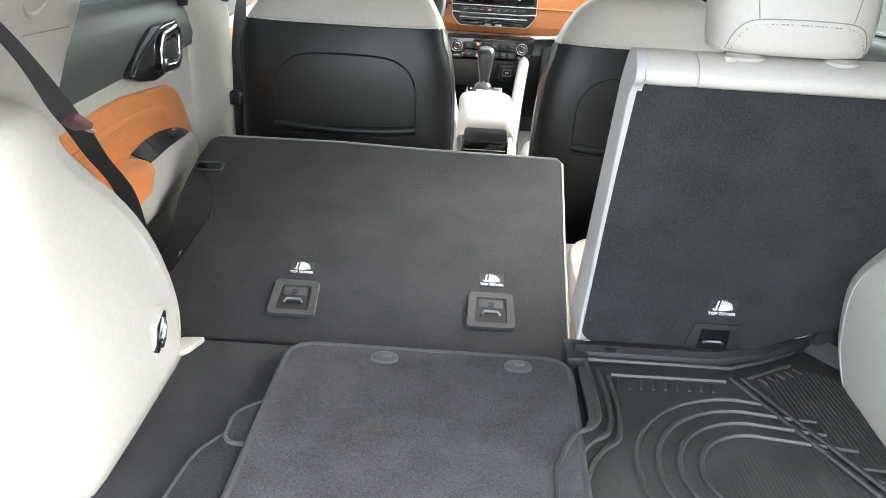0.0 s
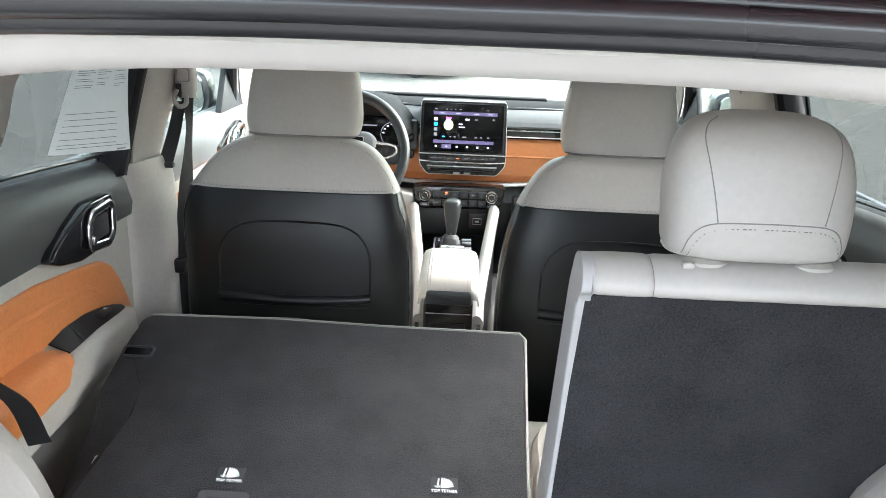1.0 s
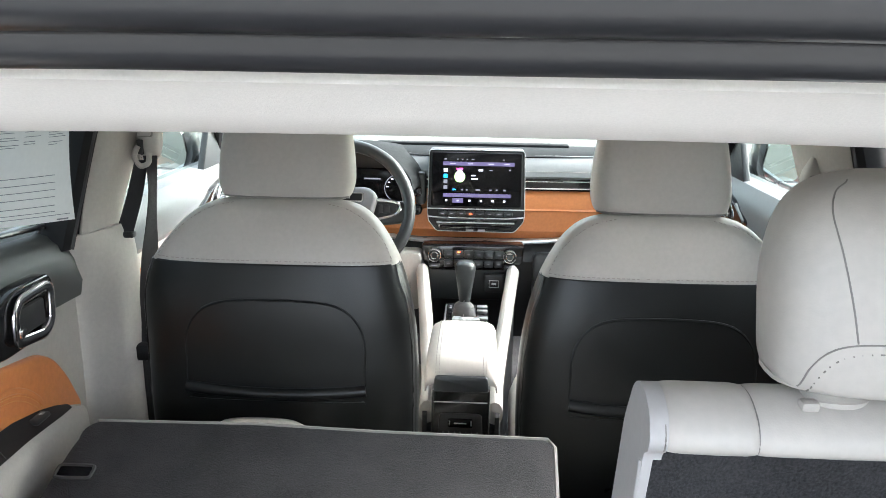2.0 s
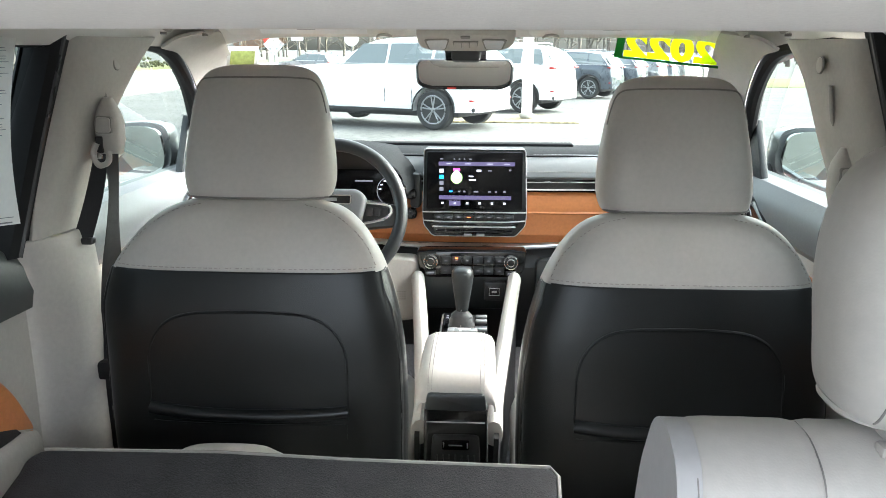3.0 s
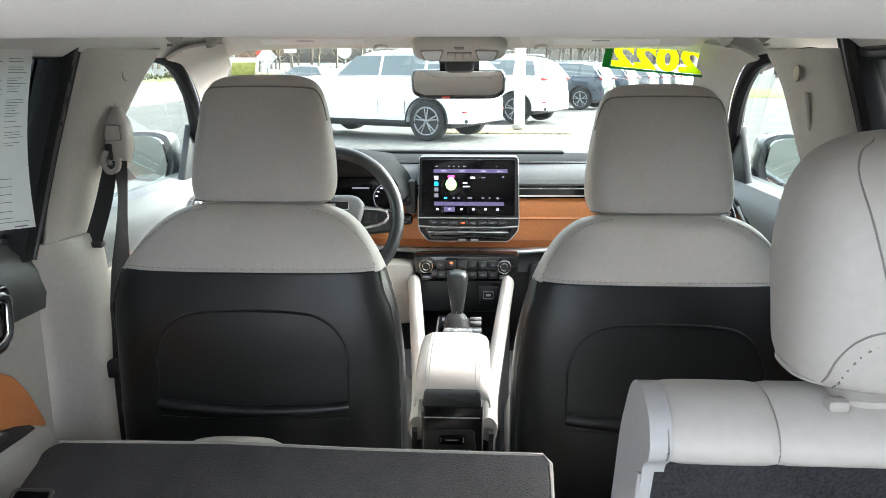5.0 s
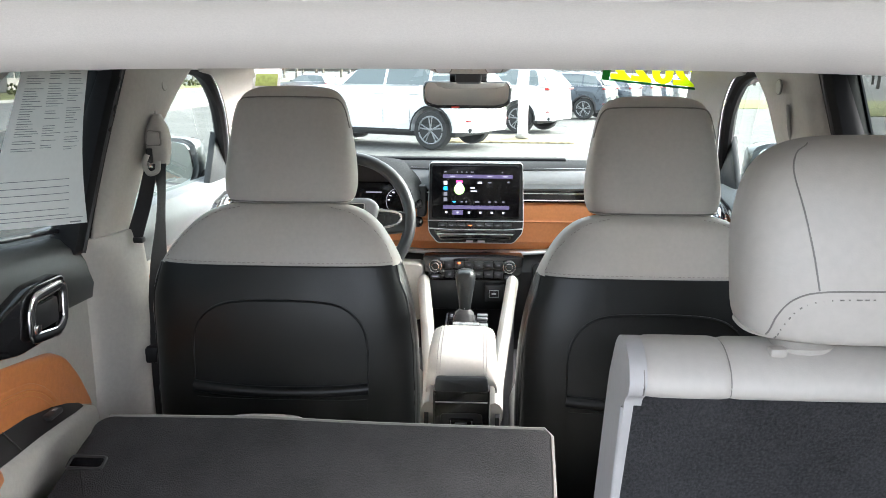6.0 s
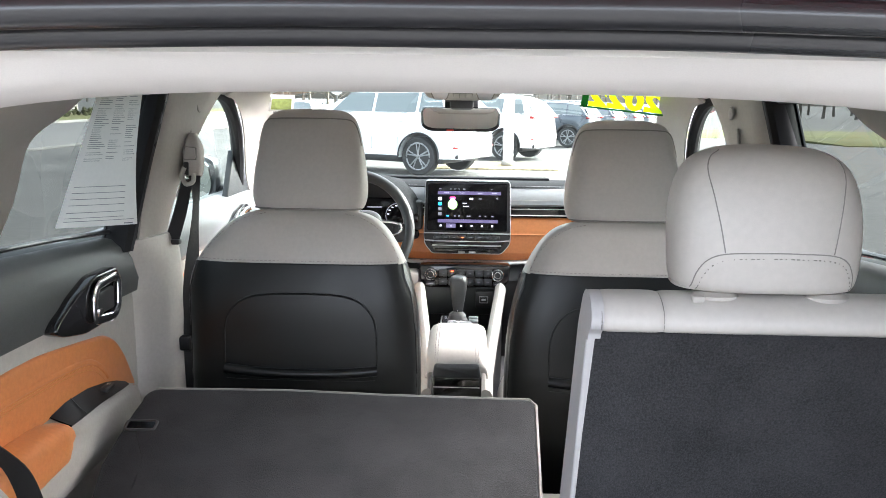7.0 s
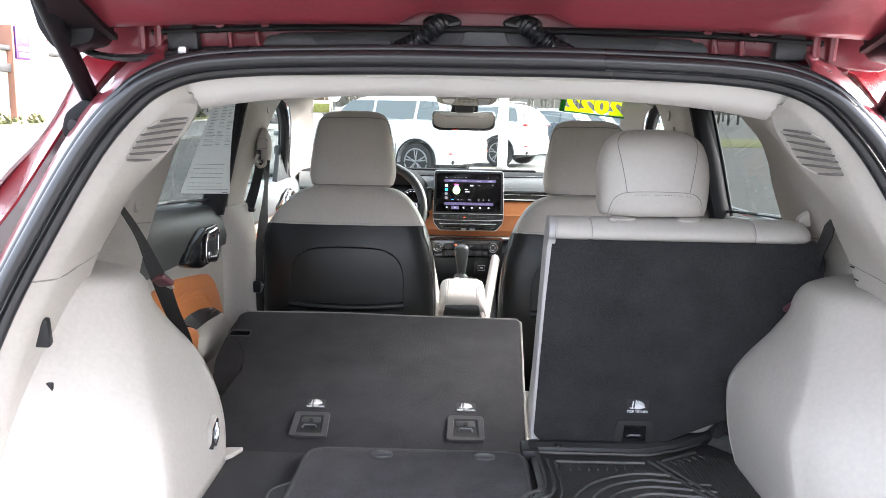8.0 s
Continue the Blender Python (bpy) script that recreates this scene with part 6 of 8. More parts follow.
# armrest
rows = []
for x, e in ((-0.077, 0.040), (-0.0755, 0.02), (-0.069, 0.007), (-0.056, 0.001), (-0.0505, -0.0005), (-0.046, -0.001), (-0.02, -0.002), (0.02, -0.002), (0.046, -0.001), (0.0505, -0.0005), (0.056, 0.001), (0.069, 0.007), (0.0755, 0.02), (0.077, 0.040)):
    rows.append([tuple(p) for p in spline([(CX + x, 2.60, 0.755 - e * 0.4), (CX + x, 2.585, 0.785 - e), (CX + x, 2.55, 0.806 - e), (CX + x, 2.45, 0.814 - e), (CX + x, 2.36, 0.812 - e), (CX + x, 2.315, 0.80 - e), (CX + x, 2.295, 0.778 - e), (CX + x, 2.292, 0.755 - e * 0.3)], 3)])
arm = part("armrest", sheet(rows, 0.004), LEATHER, con, "light grey leather armrest lid", 60)
for x in (-0.0465, -0.0535, 0.0465, 0.0535):
    stitches([(CX + x, y, z) for y, z in [(p[0], p[1]) for p in spline([(2.585, 0.786, 0), (2.55, 0.8075, 0), (2.45, 0.8155, 0), (2.36, 0.8135, 0), (2.315, 0.8015, 0), (2.294, 0.779, 0)], 4)]], arm, 0.006, 0.0008, STITCH)
part("armrest_underside", box((CX, 2.44, 0.765), (0.128, 0.29, 0.03), 0.01), DARKPLASTIC, con)
part("hinge_cover", prism(rounded([(CX - 0.06, 0.74), (CX - 0.055, 0.775), (CX + 0.055, 0.775), (CX + 0.06, 0.74)], 0.008), "y", 2.286, 2.33, 0.006), SOFTBLACK, con)
rear = part("rear_face", prism(rounded([(CX - 0.062, 0.42), (CX - 0.062, 0.742), (CX + 0.062, 0.742), (CX + 0.062, 0.42)], 0.01), "y", 2.294, 2.31, 0.004), GLOSSBLACK, con, "gloss black rear face")
part("chrome_strip", tube([(CX - 0.056, 2.292, 0.715), (CX + 0.056, 2.292, 0.715)], 0.0026, 6), CHROME, rear)
part("usb_panel", prism(rounded([(CX - 0.05, 0.60), (CX - 0.045, 0.69), (CX + 0.045, 0.69), (CX + 0.05, 0.60)], 0.01), "y", 2.288, 2.296, 0.003), DARKPLASTIC, rear)
part("usb_socket", prism(rounded([(CX - 0.026, 0.660), (CX - 0.026, 0.680), (CX + 0.026, 0.680), (CX + 0.026, 0.660)], 0.004), "y", 2.2862, 2.289, 0.001), SCREENBLACK, rear, "black socket plate")
for x in (-0.023, 0.023):
    part("usb_mark", box((CX + x, 2.2855, 0.670), (0.0025, 0.002, 0.011), 0.0006), SATIN, rear)
part("usb_line", box((CX, 2.2855, 0.670), (0.026, 0.002, 0.0022), 0.0005), SATIN, rear)
for i in range(7):
    part("vent_fin", box((CX - 0.036 + 0.012 * i, 2.287, 0.625), (0.003, 0.012, 0.05), 0.001), DARKPLASTIC, rear)
# shifter
BOOTGREY = mat("boot_leather", (0.05, 0.05, 0.052), 0.55, vary=0.25, bump=0.4, bump_scale=160)
part("shifter_frame", prism(rounded([(CX - 0.058, 2.70), (CX - 0.058, 2.92), (CX + 0.022, 2.92), (CX + 0.022, 2.70)], 0.012), "z", 0.690, 0.732, 0.004), SATIN, con)
part("shifter_plate", prism(rounded([(CX - 0.053, 2.705), (CX - 0.053, 2.915), (CX + 0.017, 2.915), (CX + 0.017, 2.705)], 0.01), "z", 0.70, 0.7345, 0.002), GLOSSBLACK, con)
boot = part("shifter_boot", loft([ring_se(CX - 0.005, 2.80 + 0.1 * (z - 0.70), z, w, d, 3, 20) for z, w, d in ((0.732, 0.031, 0.034), (0.738, 0.0325, 0.034), (0.745, 0.0295, 0.031), (0.751, 0.0305, 0.030), (0.758, 0.026, 0.025), (0.763, 0.0265, 0.024), (0.769, 0.021, 0.019), (0.775, 0.013, 0.013))]), BOOTGREY, con, "black leather boot")
part("boot_seam", tube([(CX - 0.005, 2.80 + 0.1 * (z - 0.70) - d - 0.001, z) for z, d in ((0.734, 0.034), (0.742, 0.032), (0.752, 0.026), (0.763, 0.018))], 0.0012, 5), STITCH, boot)
part("shifter_collar", disc((CX - 0.004, 2.808, 0.780), 0.0135, 0.010, "z", 18, rbev=0.003), SATIN, con)
part("shifter_knob", loft([ring_se(CX - 0.003, 2.81 + 0.12 * (z - 0.77), z, w, d, 2.6, 24) for z, w, d in ((0.776, 0.015, 0.016), (0.80, 0.0185, 0.02), (0.835, 0.024, 0.026), (0.86, 0.0275, 0.029), (0.872, 0.0265, 0.028), (0.879, 0.022, 0.023), (0.883, 0.013, 0.014))]), SOFTBLACK, con, "black leather shift knob")
for i in range(4):
    part("shift_mark", box((CX - 0.042 + 0.014 * (i % 2), 2.885 - 0.016 * (i // 2), 0.7352), (0.006, 0.007, 0.0012), 0), GLOW_RED if i == 1 else GLOW_GREY, con)
part("keyfob_tray", box((CX + 0.004, 2.592, 0.794), (0.068, 0.026, 0.016), 0.005), mat("latch_grey", (0.22, 0.22, 0.22), 0.25, 0.3, vary=0.1), con, "grey latch at the armrest front")
part("button_block", prism(rounded([(CX + 0.028, 2.74), (CX + 0.028, 2.92), (CX + 0.062, 2.92), (CX + 0.062, 2.74)], 0.006), "z", 0.692, 0.732, 0.002), GLOSSBLACK, con)
for y in (2.79, 2.85, 2.885):
    part("console_button", box((CX + 0.045, y, 0.735), (0.03, 0.022 if y < 2.8 else 0.012, 0.008), 0.003), SATIN, con)
part("cubby_back", prism(rounded([(CX - 0.115, 0.69), (CX - 0.125, 0.79), (CX + 0.125, 0.79), (CX + 0.115, 0.69)], 0.012), "y", 3.095, 3.11, 0.004), SOFTBLACK, con)
part("usb_socket", prism(rounded([(CX + 0.052, 0.722), (CX + 0.052, 0.775), (CX + 0.11, 0.775), (CX + 0.11, 0.722)], 0.004), "y", 3.07, 3.096, 0.003), DARKPLASTIC, con)
part("usb_ring", tube([(CX + 0.066, 3.068, 0.738), (CX + 0.066, 3.068, 0.759), (CX + 0.094, 3.068, 0.759), (CX + 0.094, 3.068, 0.738)], 0.0014, 5, closed=True), SILVER, con)
part("usb_mark", box((CX + 0.080, 3.068, 0.7485), (0.014, 0.003, 0.006), 0.001), SILVER, con)

# ---------------------------------------------------------------- dashboard
dash = thing("dashboard", "grey and tan leather dashboard with chrome line", "dashboard", at=(0, 3.2, 0.6))


def band(name, prof, material, label="", x0=-0.72, x1=0.72, bow=0.05, lift=0.0, n=25):
    """A strip across the car: a (y, z) outline swept in x, set ahead towards the ends by bow and raised by lift."""
    rings = []
    for x in np.linspace(x0, x1, n):
        u = abs(x) / 0.72
        rings.append([(x, y + bow * u * u, z + lift * u * u) for y, z in prof])
    return part(name, loft(rings), material, dash, label)


DASHTOP = mat("dash_top_black", (0.012, 0.013, 0.014), 0.85, vary=0.2, spec=0.08, bump=0.3, bump_scale=400)
band("top_pad", [(3.203, 1.114), (3.225, 1.121), (3.30, 1.124), (3.45, 1.118), (3.68, 1.088), (3.68, 1.04), (3.25, 1.04)], DASHTOP, "dark soft top")
band("upper_band", [(3.187, 1.050), (3.180, 1.057), (3.187, 1.080), (3.205, 1.110), (3.215, 1.1175), (3.26, 1.113), (3.26, 1.05)], mat("pale_grey_pad", (0.20, 0.21, 0.215), 0.6, vary=0.06, bump=0.2, bump_scale=500), "grey padded band", bow=0.03)
stitches([(x, 3.1835 + 0.03 * (x / 0.72) ** 2, 1.072) for x in np.linspace(0.15, 0.6, 30)], dash, 0.008, 0.0008)
band("black_strip", [(3.194, 1.012), (3.189, 1.022), (3.194, 1.0495), (3.26, 1.0495), (3.26, 1.012)], GLOSSBLACK, "gloss black strip", bow=0.03)
band("silver_line", [(3.186, 1.018), (3.186, 1.022), (3.195, 1.024), (3.195, 1.016)], CHROME, bow=0.03)
band("silver_line", [(3.187, 1.040), (3.187, 1.0425), (3.195, 1.043), (3.195, 1.039)], SATIN, bow=0.03)
band("tan_band", [(3.192, 0.862), (3.172, 0.89), (3.174, 0.95), (3.189, 1.000), (3.20, 1.011), (3.26, 1.005), (3.26, 0.87)], TAN, "tan leather band", bow=0.03)
band("tan_crease", [(3.175, 0.950), (3.1715, 0.954), (3.176, 0.958), (3.19, 0.954)], TAN, bow=0.03)
band("chrome_line", [(3.163, 0.8455), (3.156, 0.8485), (3.155, 0.853), (3.160, 0.857), (3.2, 0.857), (3.2, 0.843)], SILVER, "chrome line under the tan band", bow=0.03, lift=0.09)
band("lower_panel", [(3.20, 0.56), (3.145, 0.70), (3.14, 0.80), (3.175, 0.852), (3.3, 0.856), (3.3, 0.56)], DARKPLASTIC, "dark lower dashboard", bow=0.05)
part("knee_panel", prism(rounded([(-0.56, 0.70), (-0.56, 0.845), (-0.155, 0.835), (-0.155, 0.66), (-0.3, 0.64)], 0.02), "y", 3.075, 3.16, 0.01), PLASTIC, dash, "light grey knee panel")
for i in range(6):
    for j in range(4):
        part("speaker_hole", disc((-0.225 + 0.007 * i, 3.0745, 0.722 + 0.007 * j), 0.002, 0.002, "y", 6), SEAM, dash)
part("glovebox", prism(rounded([(0.18, 0.62), (0.18, 0.83), (0.64, 0.84), (0.62, 0.62)], 0.02), "y", 3.12, 3.16, 0.01), SOFTBLACK, dash)
# instrument hood
part("instrument_hood", loft([[(-0.350 + w * math.cos(a), y, 1.03 + h * math.sin(a)) for a in np.linspace(0.0, math.pi, 22)] for y, w, h in ((3.05, 0.168, 0.118), (3.10, 0.178, 0.126), (3.22, 0.20, 0.124), (3.40, 0.24, 0.10))], closed=False), DASHTOP, dash, "black instrument hood")
part("instrument_hood_inner", loft([[(-0.350 + w * math.cos(a), y, 1.03 + h * math.sin(a)) for a in np.linspace(0.0, math.pi, 22)] for y, w, h in ((3.05, 0.166, 0.116), (3.18, 0.15, 0.10), (3.19, 0.02, 0.01))], closed=False), DARKPLASTIC, dash)
ic = part("instrument_screen", box((-0.350, 3.175, 1.02), (0.29, 0.01, 0.11), 0.01), SCREENBLACK, dash, "dark digital instrument screen")
part("gauge_rim", tube([(-0.235 + 0.042 * math.cos(a), 3.166, 1.015 + 0.042 * math.sin(a)) for a in np.linspace(0.4, 2 * math.pi - 0.6, 22)], 0.0012, 5), GLOW_GREY, ic)
for k in range(6):
    a = 0.9 + k * 0.42
    part("gauge_mark", box((-0.235 + 0.034 * math.cos(a), 3.166, 1.015 + 0.034 * math.sin(a)), (0.007, 0.002, 0.0035), 0), GLOW_WHITE, ic)
part("screen_words", box((-0.315, 3.168, 1.043), (0.05, 0.002, 0.004), 0), GLOW_GREY, ic)
part("screen_words", box((-0.225, 3.168, 1.066), (0.02, 0.002, 0.004), 0), GLOW_GREY, ic)
part("warning_lamp", box((-0.41, 3.168, 1.02), (0.006, 0.002, 0.012), 0), GLOW_RED, ic)
part("cluster_end", box((-0.165, 3.165, 1.02), (0.03, 0.05, 0.10), 0.01), SOFTBLACK, dash)
for z in (1.012, 0.955):
    part("side_vent", box((-0.178, 3.15, z), (0.035, 0.04, 0.034), 0.012), GLOSSBLACK, dash)
part("defroster", box((-0.015, 3.42, 1.1225), (0.63, 0.05, 0.012), 0.004), DASHTOP, dash)

# screen pod
pod = thing("touch_screen", "large black touch screen in a chromed pod with air vents", "screen", at=(0, 3.13, 0.88))
pod_out = rounded([(-0.150, 1.140), (0.150, 1.140), (0.157, 0.955), (0.154, 0.925), (0.125, 0.893), (-0.125, 0.893), (-0.152, 0.925), (-0.155, 0.955)], 0.010)
part("housing", prism(pod_out, "y", 3.135, 3.20, 0.004), DARKPLASTIC, pod)
part("chrome_rim", tube([(x, 3.135, z) for x, z in pod_out], 0.0014, 8, closed=True), SILVER, pod)
scr = part("display", prism(rounded([(-0.143, 0.972), (-0.141, 1.134), (0.141, 1.134), (0.143, 0.972)], 0.006), "y", 3.124, 3.14, 0.002), SCREENBLACK, pod, "black glass display")
part("chrome_bar", tube([(-0.154, 3.125, 0.964), (0.154, 3.125, 0.964)], 0.0021, 6), SILVER, pod)
part("chrome_bar", tube([(-0.152, 3.122, 0.94), (-0.10, 3.118, 0.938), (0.10, 3.118, 0.938), (0.153, 3.122, 0.941)], 0.0021, 6), SILVER, pod)
for i in range(8):
    part("button", box((-0.106 + 0.03 * i, 3.122, 0.951), (0.0275, 0.012, 0.013), 0.002), SOFTBLACK, pod)
    part("button_mark", box((-0.106 + 0.03 * i, 3.1155, 0.951), (0.009, 0.001, 0.0022), 0), GLOW_RED if i in (3,) else GLOW_GREY, pod)
for z, w in ((0.922, 0.125), (0.908, 0.115)):
    part("vent_slat", box((0, 3.13, z), (2 * w, 0.012, 0.0035), 0.001), SILVER if z > 0.91 else GLOSSBLACK, pod)
part("vent_slot", prism(rounded([(-0.135, 0.933), (0.136, 0.933), (0.115, 0.9), (-0.115, 0.9)], 0.008), "y", 3.131, 3.137, 0.001), GLOSSBLACK, pod)
for x in (-0.018, 0.02):
    part("vent_tab", box((x, 3.122, 0.9), (0.024, 0.012, 0.006), 0.002), SATIN, pod)
SY = 3.1232
pod.scale.x, pod.location.x = 0.94, 0.002


def pixelbar(name, x, z, w, h, m):
    if h < 0.0105:
        w, h = w * 0.78, h * 0.72
    return part(name, box((x, SY, z), (w, 0.0012, h), 0), m, scr, smooth=0)


pixelbar("menu_bar", 0.006, 1.101, 0.225, 0.011, GLOW_VIOLET)
for i, x in enumerate((-0.098, -0.06, -0.045, -0.03, -0.012, 0.085)):
    pixelbar("status_mark", x, 1.114, 0.011 if i in (0, 4) else 0.006, 0.004, GLOW_GREY)
for x in (-0.075, -0.02, 0.045, 0.095):
    pixelbar("menu_word", x, 1.101, 0.022, 0.0035, GLOW_WHITE)
for i, g in enumerate((GLOW_WHITE, GLOW_BLUE, GLOW_GREY, GLOW_GREY)):
    pixelbar("side_icon", -0.098, 1.081 - 0.017 * i, 0.012, 0.011, g)
part("album_disc", disc((-0.053, SY, 1.062), 0.017, 0.001, "y", 24), GLOW_GREEN, scr)
part("album_arc", disc((-0.053, SY - 0.0005, 1.072), 0.011, 0.001, "y", 20), GLOW_WHITE, scr)
pixelbar("album_title", -0.053, 1.085, 0.026, 0.008, GLOW_PINK)
pixelbar("badge", 0.013, 1.082, 0.018, 0.008, GLOW_WHITE)
pixelbar("time", 0.045, 1.082, 0.014, 0.004, GLOW_GREY)
pixelbar("home_mark", 0.105, 1.084, 0.008, 0.006, GLOW_GREY)
pixelbar("song_word", -0.01, 1.066, 0.018, 0.005, GLOW_WHITE)
pixelbar("artist_word", -0.006, 1.056, 0.026, 0.005, GLOW_WHITE)
for x, w, g in ((-0.07, 0.012, GLOW_BLUE), (-0.045, 0.008, GLOW_GREY), (-0.03, 0.008, GLOW_GREY), (0.005, 0.018, GLOW_GREY), (0.045, 0.010, GLOW_GREY), (0.065, 0.007, GLOW_GREY), (0.09, 0.010, GLOW_GREY)):
    pixelbar("control", x, 1.023, w, 0.0055, g)
pixelbar("preset_bar", 0.002, 1.006, 0.215, 0.011, GLOW_VIOLET)
for i in range(6):
    pixelbar("preset_word", -0.095 + 0.036 * i, 1.006, 0.017, 0.0035, GLOW_GREY)
pixelbar("active_tab", -0.058, 0.99, 0.034, 0.014, GLOW_VIOLET)
for i in range(6):
    pixelbar("dock_icon", -0.095 + 0.037 * i, 0.99, 0.009, 0.008, GLOW_WHITE)

# climate controls
cc = thing("climate_panel", "black climate control panel with two silver knobs", "control panel", at=(0, 3.09, 0.78))
part("panel", prism(rounded([(-0.158, 0.860), (0.152, 0.862), (0.145, 0.805), (0.122, 0.785), (-0.13, 0.782), (-0.152, 0.802)], 0.01), "y", 3.088, 3.15, 0.005), GLOSSBLACK, cc)
for x in (-0.117, 0.107):
    k = part("knob", disc((x, 3.08, 0.832), 0.0185, 0.022, "y", 28, rbev=0.004), SOFTBLACK, cc)
    for r in (0.0185, 0.0105):
        part("knob_ring", tube([(x + r * math.cos(a), 3.069, 0.832 + r * math.sin(a)) for a in np.linspace(0, 2 * math.pi, 26, endpoint=False)], 0.0016, 6, closed=True), CHROME, k)
for row, z in ((0, 0.835), (1, 0.806)):
    for i in range(6):
        b = part("button", box((-0.075 + 0.03 * i, 3.084, z), (0.028, 0.012, 0.022), 0.002), SOFTBLACK, cc)
        part("button_mark", box((-0.075 + 0.03 * i, 3.0775, z), (0.008, 0.001, 0.002), 0), GLOW_GREY, b)
for z in (0.842, 0.801):
    part("warm_light", box((-0.045, 3.0772, z), (0.008, 0.0012, 0.004), 0), GLOW_RED, cc)
for x in (-0.118, 0.108):
    part("small_button", box((x, 3.083, 0.799), (0.03, 0.012, 0.012), 0.002), SOFTBLACK, cc)
    part("button_mark", box((x, 3.0765, 0.799), (0.018, 0.001, 0.003), 0), GLOW_GREY, cc)

# steering wheel
wheel = thing("steering_wheel", "black leather steering wheel with grey hub and chrome spoke trims", "steering wheel", at=(-0.335, 2.79, 1.04))
wm = Matrix.Translation((-0.345, 2.79, 1.021)) @ Matrix.Rotation(radians(90 - 24), 4, "X")   # local: x across, y up, z to the driver
part("rim", tube([wm @ Vector((0.175 * math.cos(a), 0.175 * math.sin(a), 0)) for a in np.linspace(0, 2 * math.pi, 56, endpoint=False)], 0.0165, 12, closed=True), SOFTBLACK, wheel, "black leather rim", 60)
hubo = rounded([(-0.095, 0.035), (-0.07, 0.058), (0.07, 0.058), (0.095, 0.035), (0.075, -0.05), (0.035, -0.085), (-0.035, -0.085), (-0.075, -0.05)], 0.025)
hub = part("hub", prism(hubo, "z", -0.03, 0.028, 0.012, 3, m=wm), GREYPAD, wheel, "grey airbag hub")
part("badge", prism(rounded([(-0.056, 0.016), (-0.056, 0.040), (0.056, 0.040), (0.056, 0.016)], 0.005), "z", 0.0275, 0.031, 0.001, m=wm), CHROME, hub, "chromed badge plate")
part("badge_face", prism(rounded([(-0.0535, 0.0185), (-0.0535, 0.0375), (0.0535, 0.0375), (0.0535, 0.0185)], 0.003), "z", 0.0305, 0.0318, 0, m=wm), GLOSSBLACK, hub)
part("badge_bar", prism([(-0.022, 0.024), (-0.022, 0.032), (0.022, 0.032), (0.022, 0.024)], "z", 0.0314, 0.0324, 0, m=wm), SATIN, hub)
for q in (-1, 1):
    sp = part("spoke", prism(rounded([(q * 0.08, 0.035), (q * 0.165, 0.022), (q * 0.168, -0.03), (q * 0.08, -0.04)], 0.012), "z", -0.014, 0.012, 0.006, m=wm), SOFTBLACK, wheel)
    part("spoke_trim", tube([wm @ Vector(p) for p in spline([(q * 0.086, 0.026, 0.014), (q * 0.135, 0.022, 0.013), (q * 0.152, 0.008, 0.012), (q * 0.14, -0.012, 0.013), (q * 0.088, -0.026, 0.014)], 5)], 0.0042, 8), CHROME, sp, "chrome spoke trim")
    for i in range(3):
        part("spoke_button", prism(rounded([(q * (0.092 + 0.018 * i), -0.010), (q * (0.092 + 0.018 * i), 0.014), (q * (0.107 + 0.018 * i), 0.013), (q * (0.107 + 0.018 * i), -0.008)], 0.003), "z", 0.011, 0.015, 0.001, m=wm), DARKPLASTIC, sp)
part("lower_spoke", prism(rounded([(-0.03, -0.08), (-0.022, -0.17), (0.022, -0.17), (0.03, -0.08)], 0.008), "z", -0.014, 0.006, 0.005, m=wm), SOFTBLACK, wheel)
part("column", tube([wm @ Vector((0, 0, -0.02)), wm @ Vector((0, 0.0, -0.34))], 0.06, 16), DARKPLASTIC, wheel)
for q in (-1, 1):
    part("stalk", tube([wm @ Vector((q * 0.04, 0.01, -0.06)), wm @ Vector((q * 0.165, 0.0, -0.045))], 0.009, 8), SOFTBLACK, wheel)

# ---------------------------------------------------------------- overhead
mirror = thing("rear_view_mirror", "rear view mirror with black frame and red mark", "mirror", at=(-0.025, 3.0, 1.31))
mo = rounded([(-0.149, 1.322), (-0.152, 1.37), (-0.145, 1.386), (0.092, 1.386), (0.101, 1.37), (0.098, 1.322), (0.07, 1.309), (-0.12, 1.309)], 0.014)
part("casing", prism(mo, "y", 3.0, 3.035, 0.01, 3), GLOSSBLACK, mirror)
part("mirror_glass", prism([((x + 0.026) * 0.94 - 0.026, (z - 1.349) * 0.82 + 1.351) for x, z in mo], "y", 2.992, 2.999, 0, m=Matrix.Translation((-0.026, 3, 1.35)) @ Matrix.Rotation(radians(-6.5), 4, "X") @ Matrix.Translation((0.026, -3, -1.35))), MIRROR, mirror, "mirror glass", 0)
part("red_mark", box((-0.058, 2.9985, 1.3135), (0.022, 0.002, 0.005), 0), REDSIGN, mirror)
part("stem", box((-0.022, 3.0, 1.405), (0.075, 0.05, 0.05), 0.01), DARKPLASTIC, mirror)
part("sensor_box", prism(rounded([(2.90, 1.44), (3.0, 1.395), (3.06, 1.36), (3.06, 1.40), (2.95, 1.45)], 0.008), "x", -0.075, 0.03, 0.006), DARKPLASTIC, mirror)

oc = thing("overhead_console", "light grey roof console with map lamps and buttons", "console", at=(0, 2.74, 1.42))
om = Matrix.Translation((-0.018, 2.772, 1.427)) @ Matrix.Rotation(radians(-40), 4, "X") @ Matrix.Diagonal((1, 0.64, 1, 1))


def roof_part(name, bm, material, label=""):
    bmesh.ops.transform(bm, matrix=om, verts=bm.verts)
    return part(name, bm, material, oc, label)


